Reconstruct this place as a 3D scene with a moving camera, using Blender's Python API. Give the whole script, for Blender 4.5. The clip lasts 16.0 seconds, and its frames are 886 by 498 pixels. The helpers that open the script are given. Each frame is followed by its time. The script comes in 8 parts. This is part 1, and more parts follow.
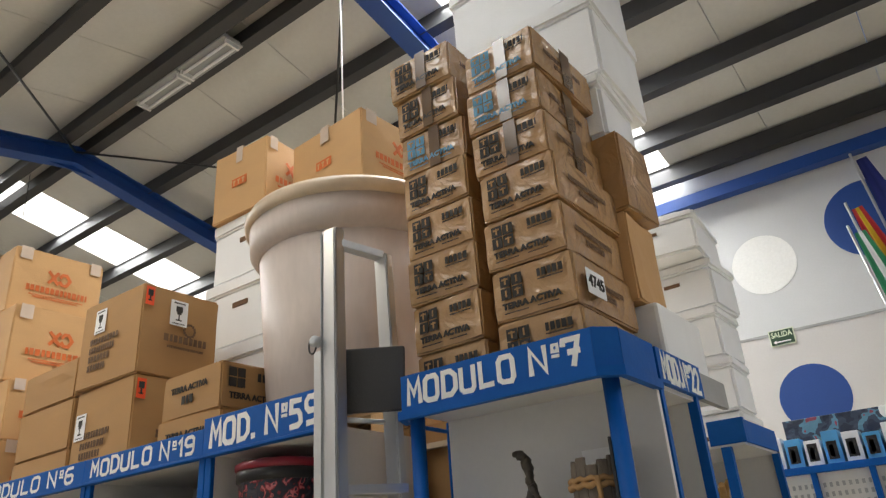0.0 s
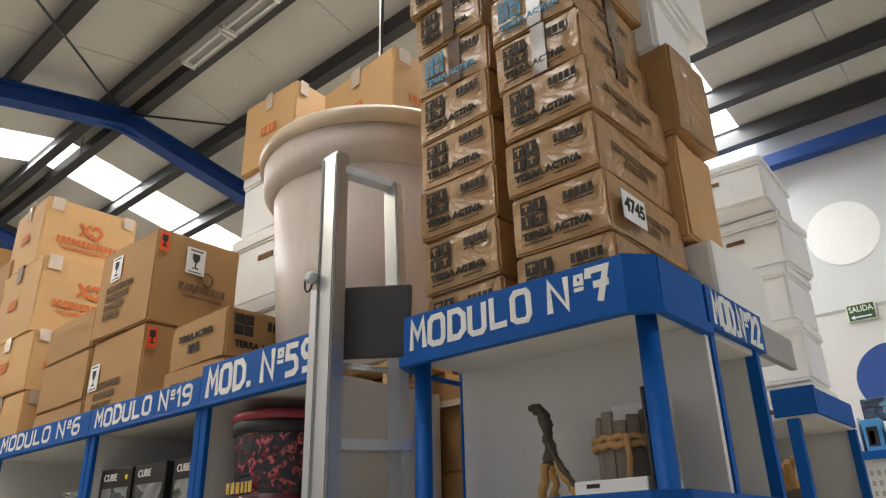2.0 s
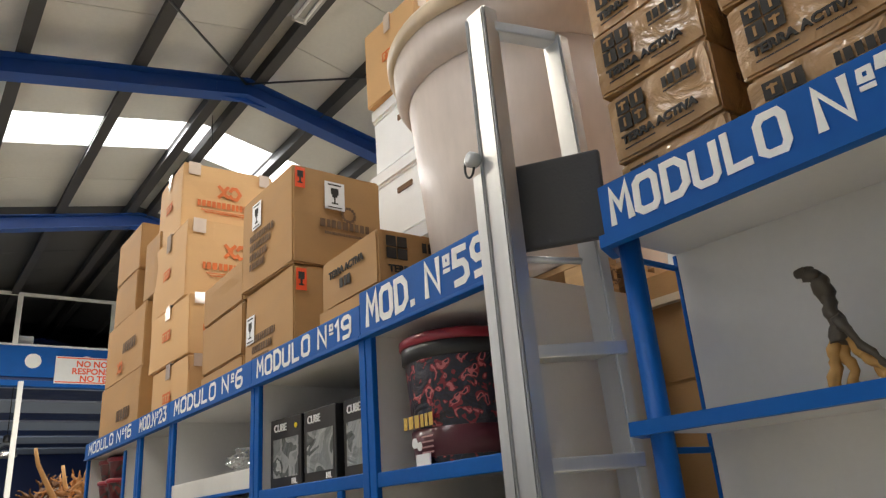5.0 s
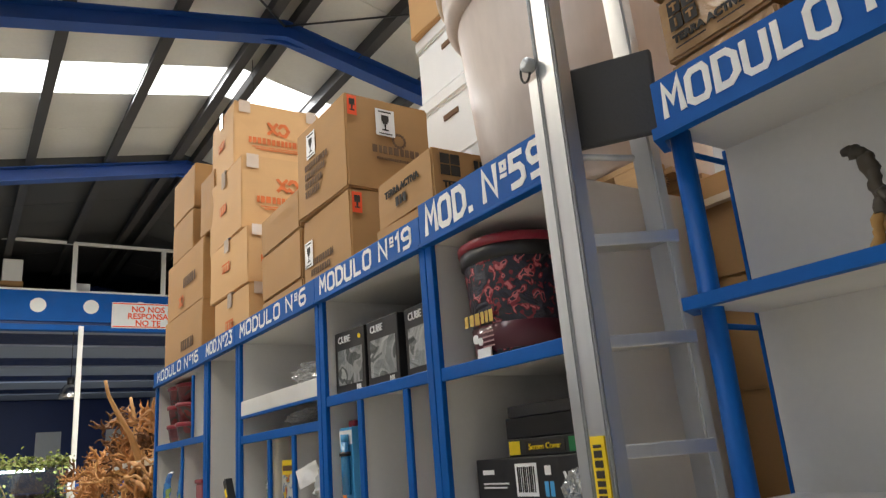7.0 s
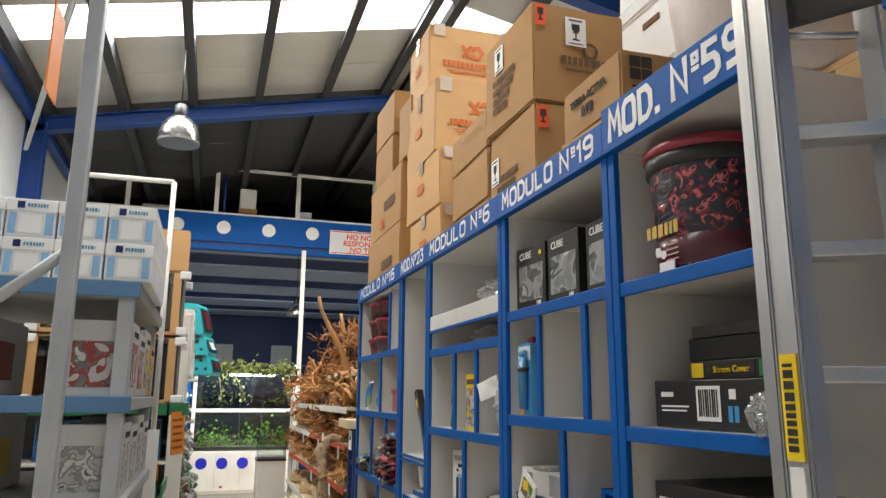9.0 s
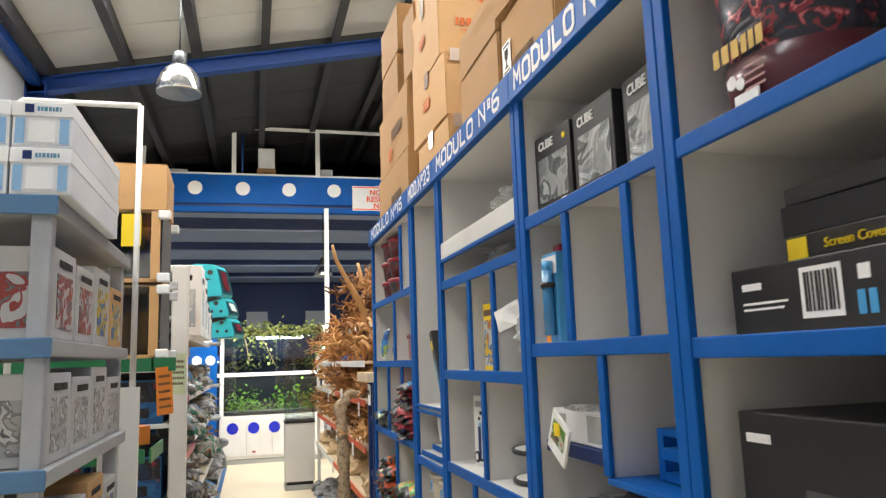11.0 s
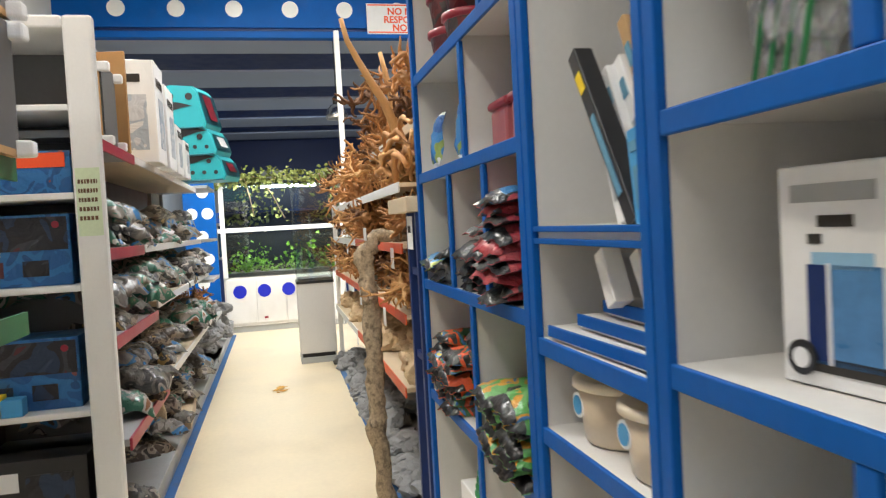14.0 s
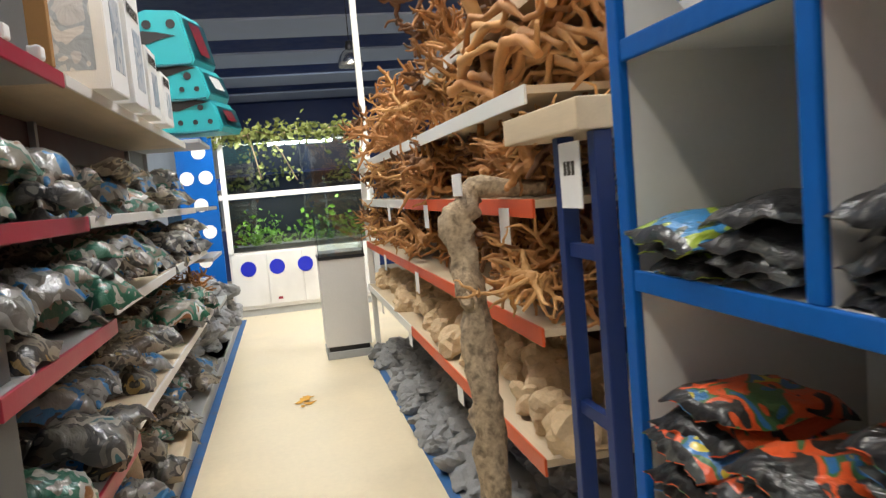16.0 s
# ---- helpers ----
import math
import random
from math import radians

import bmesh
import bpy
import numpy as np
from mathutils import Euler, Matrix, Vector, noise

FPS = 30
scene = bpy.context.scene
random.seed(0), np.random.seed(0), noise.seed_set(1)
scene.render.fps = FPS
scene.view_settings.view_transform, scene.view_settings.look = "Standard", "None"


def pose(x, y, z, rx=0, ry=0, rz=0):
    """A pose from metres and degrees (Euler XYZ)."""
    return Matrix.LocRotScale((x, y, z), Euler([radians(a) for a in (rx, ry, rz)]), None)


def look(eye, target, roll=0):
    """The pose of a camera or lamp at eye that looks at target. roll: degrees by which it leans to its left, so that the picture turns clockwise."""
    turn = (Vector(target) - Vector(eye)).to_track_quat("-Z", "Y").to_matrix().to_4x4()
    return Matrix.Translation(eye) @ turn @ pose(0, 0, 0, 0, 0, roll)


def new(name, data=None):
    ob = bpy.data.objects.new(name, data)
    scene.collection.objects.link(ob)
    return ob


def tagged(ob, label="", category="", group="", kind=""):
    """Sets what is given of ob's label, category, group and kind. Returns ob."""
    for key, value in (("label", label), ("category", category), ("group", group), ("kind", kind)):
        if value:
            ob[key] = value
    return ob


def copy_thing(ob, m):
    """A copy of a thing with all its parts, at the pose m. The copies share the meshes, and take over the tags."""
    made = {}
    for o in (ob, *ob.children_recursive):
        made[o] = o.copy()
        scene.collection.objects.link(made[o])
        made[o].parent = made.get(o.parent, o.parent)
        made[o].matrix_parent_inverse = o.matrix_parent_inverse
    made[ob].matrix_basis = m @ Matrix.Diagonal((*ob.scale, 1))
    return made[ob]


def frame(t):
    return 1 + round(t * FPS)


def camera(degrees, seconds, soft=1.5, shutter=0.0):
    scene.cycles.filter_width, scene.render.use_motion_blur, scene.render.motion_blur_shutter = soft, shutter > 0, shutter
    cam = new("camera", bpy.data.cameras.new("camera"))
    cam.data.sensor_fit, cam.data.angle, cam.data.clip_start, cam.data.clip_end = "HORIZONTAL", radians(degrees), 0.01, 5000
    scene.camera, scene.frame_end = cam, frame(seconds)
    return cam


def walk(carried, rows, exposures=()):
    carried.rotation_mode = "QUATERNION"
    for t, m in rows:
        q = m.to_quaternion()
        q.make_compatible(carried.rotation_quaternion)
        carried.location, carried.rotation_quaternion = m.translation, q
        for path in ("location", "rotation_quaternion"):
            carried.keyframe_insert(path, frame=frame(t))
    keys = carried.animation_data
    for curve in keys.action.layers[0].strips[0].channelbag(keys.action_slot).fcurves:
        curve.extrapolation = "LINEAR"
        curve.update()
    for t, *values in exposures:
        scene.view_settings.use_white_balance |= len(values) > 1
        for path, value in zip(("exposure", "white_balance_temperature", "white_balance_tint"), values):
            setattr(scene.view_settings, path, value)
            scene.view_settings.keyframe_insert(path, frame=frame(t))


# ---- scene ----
cam = camera(63.3, 16.0, soft=1.25, shutter=0.3)
PATH = [
    (0, (-0.142, 0.332, 1.869), (-1.198, 1.819, 2.689), -4.3),
    (0.5, (-0.167, 0.394, 1.843), (-1.251, 1.886, 2.614), -2.6),
    (1, (-0.192, 0.541, 1.861), (-1.277, 2.047, 2.606), -2.1),
    (1.5, (-0.223, 0.629, 1.867), (-1.396, 2.045, 2.654), -3.4),
    (2, (-0.242, 0.681, 1.849), (-1.448, 2.074, 2.626), -1.4),
    (2.5, (-0.336, 0.727, 1.828), (-1.534, 2.144, 2.574), -1.4),
    (3, (-0.487, 0.783, 1.832), (-1.598, 2.273, 2.571), -2.0),
    (3.5, (-0.599, 0.883, 1.866), (-1.886, 2.237, 2.579), -3.2),
    (4, (-0.633, 0.89, 1.844), (-2.035, 2.11, 2.583), -3.9),
    (6.3, (-0.604, 0.842, 1.782), (-2.173, 1.933, 2.373), -5.9),
    (6.5, (-0.595, 0.816, 1.759), (-2.18, 1.883, 2.352), -6.1),
    (7, (-0.61, 0.788, 1.689), (-2.195, 1.877, 2.238), -4.8),
    (7.5, (-0.633, 0.809, 1.664), (-2.222, 1.912, 2.173), -4.9),
    (8, (-0.66, 0.844, 1.637), (-2.378, 1.741, 2.129), 0.7),
    (8.5, (-0.668, 0.88, 1.636), (-2.454, 1.648, 2.107), -0.6),
    (9, (-0.657, 0.897, 1.623), (-2.524, 1.492, 2.026), 0.4),
    (9.2, (-0.675, 0.912, 1.603), (-2.547, 1.514, 1.969), 1.5),
    (11.3, (-1.295, 1.222, 1.505), (-3.225, 1.663, 1.79), -3.7),
    (11.5, (-1.385, 1.257, 1.482), (-3.342, 1.581, 1.734), -3.6),
    (12, (-1.716, 1.271, 1.43), (-3.681, 1.601, 1.596), -4.0),
    (12.5, (-2.044, 1.306, 1.411), (-3.975, 1.816, 1.512), -5.1),
    (13, (-2.429, 1.392, 1.407), (-4.383, 1.814, 1.472), -6.8),
    (13.5, (-2.754, 1.397, 1.356), (-4.734, 1.68, 1.317), -3.0),
    (14, (-3.178, 1.386, 1.338), (-5.126, 1.834, 1.263), -3.2),
    (14.5, (-3.604, 1.411, 1.331), (-5.589, 1.637, 1.234), -5.4),
    (15, (-3.91, 1.405, 1.317), (-5.906, 1.491, 1.227), -4.6),
    (15.5, (-4.351, 1.362, 1.319), (-6.306, 1.772, 1.212), -7.2),
    (16, (-4.737, 1.34, 1.301), (-6.686, 1.755, 1.127), -5.0),
]
walk(cam, [(t, look(eye, target, roll)) for t, eye, target, roll in PATH],
     exposures=((0.0, -0.06, 6900, 10), (4.0, 0.12, 6850, 10), (7.0, 0.16, 6750, 10), (9, 0.29, 6750, 10), (11.5, 0.68, 6700, 10), (13.5, 0.70, 6650, 10), (16.0, 0.50, 6700, 10)))

# ---- world and large lights ----
RIDGE_Y, RIDGE_Z, EAVE_N, EAVE_S, SLOPE = 3.3, 6.37, 7.3, -1.6, 0.205
world = bpy.data.worlds.new("sky")
world.use_nodes = True
scene.world = world
sky = world.node_tree.nodes.new("ShaderNodeTexSky")
sky.sky_type, sky.sun_disc, sky.sun_elevation, sky.sun_rotation = "NISHITA", False, radians(50), radians(200)
world.node_tree.links.new(sky.outputs[0], world.node_tree.nodes["Background"].inputs[0])
world.node_tree.nodes["Background"].inputs[1].default_value = 0.1


def roof_z(y):
    return RIDGE_Z - SLOPE * abs(y - RIDGE_Y)


def area_lamp(name, place, target, sx, sy, watts, color, label):
    data = bpy.data.lights.new(name, "AREA")
    data.shape, data.size, data.size_y, data.energy, data.color = "RECTANGLE", sx, sy, watts, color
    ob = new(name, data)
    ob.matrix_world = look(place, target)
    tagged(ob, label, "light", kind="structure")
    return ob


DAY = (0.93, 0.97, 1.0)
WARM = (1.0, 0.93, 0.80)
BANDS = (-8.62, -2.35, 4.6)
BAND_HALF = 0.37
WATTS = {(-8.62, -1): 210, (-8.62, 1): 190, (-2.35, -1): 75, (-2.35, 1): 240, (4.6, -1): 15, (4.6, 1): 260}
for bx in BANDS:
    for side in (-1, 1):
        y0 = RIDGE_Y + side * 2.15
        z0 = roof_z(y0) - 0.06
        area_lamp("skylight_lamp", (bx, y0, z0), (bx, y0 - side * 0.2, z0 - 1), 0.74, 4.0, WATTS[bx, side], DAY, "daylight falling through a translucent roof panel")
# fill lamps assumed over the aisles, with no fixtures, to brighten shelves and floor
for lx, ly, lz, w in ((-3.9, 0.1, 4.5, 36), (-6.9, 0.45, 4.5, 28), (-10.2, 0.6, 4.4, 28), (2.0, 2.5, 4.8, 5)):
    area_lamp("batten_lamp", (lx, ly, lz), (lx, ly + 0.01, 0), 1.5, 0.25, w, WARM, "assumed fill light above the aisle, without a fixture")
# lamps over the aquarium corner, and added fill before and under the gallery
area_lamp("aquarium_lamp", (-12.95, 1.5, 1.98), (-12.95, 1.5, 0), 0.2, 1.6, 8, (0.85, 0.95, 1.0), "aquarium lamp over the planted tanks")
area_lamp("tank_lamp", (-13.4, 1.45, 1.335), (-13.4, 1.45, 0), 0.25, 1.5, 5, (0.9, 1.0, 0.92), "aquarium lamp inside the planted tank")
area_lamp("gallery_lamp", (-11.6, 1.2, 3.9), (-13.6, 1.2, 1.5), 1.2, 0.2, 70, WARM, "added fill light before the gallery")
area_lamp("gallery_lamp", (-23.0, 2.5, 4.6), (-24.0, 2.5, 0), 1.5, 0.4, 110, (0.68, 0.82, 1.0), "added cool fill light under the gallery")

# ---- materials ----


def mat(name, color, rough=0.6, metal=0.0, var=0.18, scale=3.0, bump=0.1, grain=80.0, coat=0.0, spread=0.0, dirt=0.0,
        stretch=(1, 1, 1), alpha_glass=0.0, emit=0.0, sheen_bump=0.0):
    m = bpy.data.materials.new(name)
    m.use_nodes = True
    nt = m.node_tree
    n, ln = nt.nodes, nt.links
    bsdf = n["Principled BSDF"]
    co = n.new("ShaderNodeTexCoord")
    mp = n.new("ShaderNodeMapping")
    mp.inputs["Scale"].default_value = stretch
    ln.new(co.outputs["Object"], mp.inputs["Vector"])
    big, fine = n.new("ShaderNodeTexNoise"), n.new("ShaderNodeTexNoise")
    big.inputs["Scale"].default_value, big.inputs["Detail"].default_value = scale, 5
    fine.inputs["Scale"].default_value, fine.inputs["Detail"].default_value = grain, 3
    ln.new(mp.outputs[0], big.inputs["Vector"])
    ln.new(mp.outputs[0], fine.inputs["Vector"])
    hsv = n.new("ShaderNodeHueSaturation")
    hsv.inputs["Color"].default_value = (*color, 1)
    add = n.new("ShaderNodeMath")
    add.operation = "MULTIPLY_ADD"
    ln.new(big.outputs["Fac"], add.inputs[0])
    add.inputs[1].default_value, add.inputs[2].default_value = var * 2, 1 - var
    add2 = n.new("ShaderNodeMath")
    add2.operation = "MULTIPLY_ADD"
    ln.new(fine.outputs["Fac"], add2.inputs[0])
    add2.inputs[1].default_value = var
    ln.new(add.outputs[0], add2.inputs[2])
    last = add2
    if spread:
        info = n.new("ShaderNodeObjectInfo")
        add3 = n.new("ShaderNodeMath")
        add3.operation = "MULTIPLY_ADD"
        ln.new(info.outputs["Random"], add3.inputs[0])
        add3.inputs[1].default_value = spread
        ln.new(last.outputs[0], add3.inputs[2])
        last = add3
    ln.new(last.outputs[0], hsv.inputs["Value"])
    out = hsv.outputs["Color"]
    if dirt:
        ramp = n.new("ShaderNodeMapRange")
        spots = n.new("ShaderNodeTexNoise")
        spots.inputs["Scale"].default_value, spots.inputs["Detail"].default_value = scale * 0.6, 8
        ln.new(co.outputs["Object"], spots.inputs["Vector"])
        ramp.inputs["From Min"].default_value, ramp.inputs["From Max"].default_value, ramp.inputs["To Max"].default_value = 0.52, 0.72, dirt
        ln.new(spots.outputs["Fac"], ramp.inputs["Value"])
        mx = n.new("ShaderNodeMixRGB")
        mx.inputs["Color2"].default_value = (0.12, 0.09, 0.06, 1)
        ln.new(ramp.outputs[0], mx.inputs["Fac"])
        ln.new(out, mx.inputs["Color1"])
        out = mx.outputs[0]
    ln.new(out, bsdf.inputs["Base Color"])
    rr = n.new("ShaderNodeMath")
    rr.operation = "MULTIPLY_ADD"
    ln.new(big.outputs["Fac"], rr.inputs[0])
    rr.inputs[1].default_value, rr.inputs[2].default_value = 0.25, max(0.02, rough - 0.12)
    ln.new(rr.outputs[0], bsdf.inputs["Roughness"])
    bsdf.inputs["Metallic"].default_value = metal
    bsdf.inputs["Coat Weight"].default_value = coat
    bsdf.inputs["Coat Roughness"].default_value = 0.08
    if emit:
        ln.new(out, bsdf.inputs["Emission Color"])
        bsdf.inputs["Emission Strength"].default_value = emit
    if bump:
        bp = n.new("ShaderNodeBump")
        bp.inputs["Strength"].default_value, bp.inputs["Distance"].default_value = bump, 0.004
        ln.new(fine.outputs["Fac"], bp.inputs["Height"])
        prev = bp
        if sheen_bump:
            wr = n.new("ShaderNodeTexNoise")
            wr.inputs["Scale"].default_value, wr.inputs["Detail"].default_value, wr.inputs["Distortion"].default_value = 9, 4, 1.5
            ln.new(co.outputs["Object"], wr.inputs["Vector"])
            b2 = n.new("ShaderNodeBump")
            b2.inputs["Strength"].default_value, b2.inputs["Distance"].default_value = sheen_bump, 0.02
            ln.new(wr.outputs["Fac"], b2.inputs["Height"])
            ln.new(b2.outputs[0], bsdf.inputs["Coat Normal"])
            ln.new(b2.outputs[0], bp.inputs["Normal"])
        ln.new(prev.outputs[0], bsdf.inputs["Normal"])
    return m


def glass_mat(name, color, rough=0.02, alpha=0.18, milky=0.0):
    m = bpy.data.materials.new(name)
    m.use_nodes = True
    nt = m.node_tree
    n, ln = nt.nodes, nt.links
    out = n["Material Output"]
    n.remove(n["Principled BSDF"])
    tr, gl, mx, fr = n.new("ShaderNodeBsdfTransparent"), n.new("ShaderNodeBsdfGlossy"), n.new("ShaderNodeMixShader"), n.new("ShaderNodeFresnel")
    tr.inputs["Color"].default_value = (*color, 1)
    gl.inputs["Roughness"].default_value = rough
    ad = n.new("ShaderNodeMath")
    ad.operation = "ADD"
    ad.inputs[1].default_value = alpha * 0.3
    ln.new(fr.outputs[0], ad.inputs[0])
    ln.new(ad.outputs[0], mx.inputs[0])
    ln.new(tr.outputs[0], mx.inputs[1])
    ln.new(gl.outputs[0], mx.inputs[2])
    last = mx
    if milky:
        df, m2 = n.new("ShaderNodeBsdfDiffuse"), n.new("ShaderNodeMixShader")
        df.inputs["Color"].default_value = (0.8, 0.82, 0.82, 1)
        m2.inputs[0].default_value = milky
        ln.new(mx.outputs[0], m2.inputs[1])
        ln.new(df.outputs[0], m2.inputs[2])
        last = m2
    ln.new(last.outputs[0], out.inputs["Surface"])
    return m


def glow_mat(name, color, strength):
    m = bpy.data.materials.new(name)
    m.use_nodes = True
    b = m.node_tree.nodes["Principled BSDF"]
    b.inputs["Base Color"].default_value = (*color, 1)
    b.inputs["Emission Color"].default_value = (*color, 1)
    b.inputs["Emission Strength"].default_value = strength
    return m


BLUE = mat("blue_paint", (0.001, 0.088, 0.36), 0.5, var=0.16, scale=5, bump=0.2, grain=45, dirt=0.1)
BLUE.node_tree.nodes["Principled BSDF"].inputs["Specular IOR Level"].default_value = 0.18
BLUE_DARK = mat("navy_paint", (0.004, 0.022, 0.115), 0.45, var=0.15, scale=4, grain=50)
LINE_BLUE = mat("worn_blue_floor_line", (0.02, 0.10, 0.27), 0.6, var=0.3, scale=9, dirt=0.5)
STEEL_BLUE = mat("steel_blue_frame", (0.008, 0.055, 0.25), 0.45, var=0.12, scale=2, bump=0.08)
MELAMINE = mat("white_melamine", (0.68, 0.67, 0.65), 0.42, var=0.07, scale=3, bump=0.05, grain=60, dirt=0.16)
WHITE = mat("white_lettering_paint", (0.82, 0.82, 0.80), 0.6, var=0.08, scale=40, bump=0.2, grain=120)
WHITE_METAL = mat("white_enamelled_steel", (0.78, 0.78, 0.76), 0.35, var=0.06, scale=4, bump=0.03)
CARD = mat("brown_cardboard", (0.37, 0.205, 0.08), 0.75, var=0.14, scale=4, bump=0.25, grain=140, spread=0.12, stretch=(1, 1, 3), dirt=0.1)
CARD_LIGHT = mat("pale_cardboard", (0.55, 0.325, 0.14), 0.72, var=0.1, scale=3, bump=0.2, grain=140, spread=0.1, stretch=(1, 1, 3))
CARD_FILM = mat("cardboard_in_stretch_film", (0.37, 0.205, 0.078), 0.6, var=0.18, scale=5, bump=0.25, grain=120, spread=0.12, coat=0.9, sheen_bump=0.9)
CARD_DARK = mat("dark_cardboard_edge", (0.15, 0.08, 0.04), 0.85, var=0.2, scale=8)
TAPE = mat("brown_parcel_tape", (0.16, 0.10, 0.055), 0.25, var=0.1, scale=6, coat=0.6, bump=0.1)
TAPE_CLEAR = mat("clear_parcel_tape", (0.62, 0.50, 0.40), 0.18, var=0.1, scale=12, coat=0.8, bump=0.3, grain=30)
INK = mat("black_print", (0.03, 0.026, 0.022), 0.8, var=0.3, scale=30, bump=0)
INK_BROWN = mat("faded_brown_print", (0.13, 0.075, 0.04), 0.85, var=0.3, scale=30, bump=0)
INK_ORANGE = mat("orange_print", (0.56, 0.13, 0.025), 0.7, var=0.2, scale=20, bump=0)
INK_CYAN = mat("cyan_print", (0.10, 0.26, 0.38), 0.7, var=0.3, scale=20, bump=0)
PAPER = mat("white_paper_label", (0.80, 0.80, 0.80), 0.6, var=0.06, scale=10, bump=0.05)
RED_TAG = mat("orange_red_tag", (0.85, 0.09, 0.02), 0.55, var=0.08, scale=10)
FOAM = mat("white_polystyrene", (0.84, 0.85, 0.85), 0.7, var=0.06, scale=4, bump=0.3, grain=160, dirt=0.06)
BARREL = mat("milky_polyethylene", (0.54, 0.46, 0.41), 0.5, var=0.16, scale=2.5, bump=0.12, grain=20, dirt=0.3, stretch=(2, 2, 0.6))
BARREL_RIM = mat("cream_polyethylene_rim", (0.64, 0.51, 0.36), 0.38, var=0.2, scale=4, bump=0.12, grain=20, dirt=0.3)
ALU = mat("brushed_aluminium", (0.62, 0.63, 0.64), 0.36, metal=0.9, var=0.1, scale=5, bump=0.12, grain=70, stretch=(1, 1, 0.08))
GALV = mat("galvanised_steel", (0.46, 0.48, 0.50), 0.5, metal=0.6, var=0.16, scale=9, bump=0.06)
GREY_SHELF = mat("grey_enamelled_shelf", (0.36, 0.37, 0.37), 0.5, var=0.12, scale=4, bump=0.05, dirt=0.25)
BLACK = mat("black_plastic", (0.018, 0.018, 0.02), 0.4, var=0.2, scale=6, bump=0.08)
CHARCOAL = mat("charcoal_plastic_step", (0.055, 0.055, 0.058), 0.7, var=0.15, scale=6, bump=0.4, grain=150)
ROOF = mat("pale_grey_roof_sheet", (0.6, 0.6, 0.58), 0.7, var=0.12, scale=1.2, bump=0.12, grain=25, dirt=0.15)
# same roof lining, with the hall's unlit end darkened into the colour
ROOF_SHADE = mat("dark_soffit_sheet", (0.05, 0.052, 0.056), 0.7, var=0.2, scale=1.5, bump=0.1)
PURLIN = mat("dark_galvanised_purlin", (0.055, 0.055, 0.058), 0.6, metal=0.3, var=0.15, scale=3)
WALL_UP = mat("grey_white_plaster", (0.62, 0.63, 0.64), 0.85, var=0.08, scale=1.5, bump=0.2, grain=60, dirt=0.08)
WALL_LOW = mat("pinkish_plaster", (0.62, 0.6, 0.59), 0.85, var=0.08, scale=1.5, bump=0.2, grain=60, dirt=0.08)
FLOOR = mat("cream_floor_coating", (0.68, 0.585, 0.42), 0.33, var=0.14, scale=1.8, bump=0.06, grain=30, dirt=0.18)
FLOOR_GREY = mat("grey_floor_margin", (0.26, 0.27, 0.28), 0.6, var=0.15, scale=2, bump=0.1, dirt=0.3)
SKYLIGHT = glow_mat("translucent_roof_panel", (0.97, 0.99, 1.0), 2.6)
GLASS = glass_mat("clear_glass", (0.93, 0.97, 0.96))
GLASS_DARK = glass_mat("tinted_glass", (0.42, 0.46, 0.48), alpha=0.35)
PVC = glass_mat("clear_plastic_bag", (0.97, 0.98, 0.98), rough=0.14, alpha=0.6, milky=0.16)
CHROME = mat("polished_reflector", (0.72, 0.71, 0.68), 0.22, metal=1.0, var=0.08, scale=6, bump=0.05)
WOOD = mat("pale_pallet_wood", (0.46, 0.29, 0.14), 0.8, var=0.25, scale=5, bump=0.3, grain=60, stretch=(1, 8, 8))
PLY = mat("pale_shelf_board", (0.58, 0.47, 0.33), 0.6, var=0.16, scale=5, bump=0.12, grain=50, stretch=(0.3, 4, 4), dirt=0.15)
DRIFT = mat("tan_driftwood", (0.24, 0.11, 0.036), 0.7, var=0.55, scale=10, bump=0.5, grain=60, spread=0.75)
DRIFT_PALE = mat("pale_driftwood", (0.42, 0.23, 0.09), 0.75, var=0.3, scale=10, bump=0.4, grain=60, spread=0.4)
BARK = mat("grey_brown_bark", (0.27, 0.205, 0.135), 0.9, var=0.9, scale=55, bump=1.0, grain=110, dirt=1.0)
DARK_PANEL = mat("dark_grey_back_panel", (0.13, 0.13, 0.128), 0.6, var=0.15, scale=3, bump=0.08, dirt=0.2)
ROCK = mat("grey_slate_rock", (0.22, 0.225, 0.235), 0.8, var=0.3, scale=7, bump=0.6, grain=40, spread=0.1)
ROCK_PALE = mat("beige_rock", (0.54, 0.40, 0.25), 0.85, var=0.25, scale=8, bump=0.5, grain=40, spread=0.2)
RED_SHELF = mat("crimson_shelf_edge", (0.36, 0.018, 0.045), 0.4, var=0.1, scale=4)
ORANGE_SHELF = mat("orange_red_shelf_edge", (0.62, 0.085, 0.02), 0.45, var=0.12, scale=4, dirt=0.2)
GREEN_SHELF = mat("green_shelf_edge", (0.02, 0.16, 0.065), 0.4, var=0.1, scale=4)
TURQ = mat("turquoise_plastic", (0.015, 0.32, 0.36), 0.35, var=0.08, scale=4, spread=0.1)
YELLOW = mat("yellow_label", (0.85, 0.62, 0.02), 0.5, var=0.06, scale=10)
ORANGE = mat("orange_sheet", (0.85, 0.27, 0.04), 0.55, var=0.06, scale=10)
SKYBLUE = mat("light_blue_packaging", (0.06, 0.32, 0.62), 0.35, var=0.12, scale=8, coat=0.3)
RED = mat("dark_red_plastic", (0.26, 0.012, 0.03), 0.35, var=0.1, scale=5, coat=0.3)
GREEN = mat("green_plastic", (0.02, 0.22, 0.07), 0.35, var=0.15, scale=6)
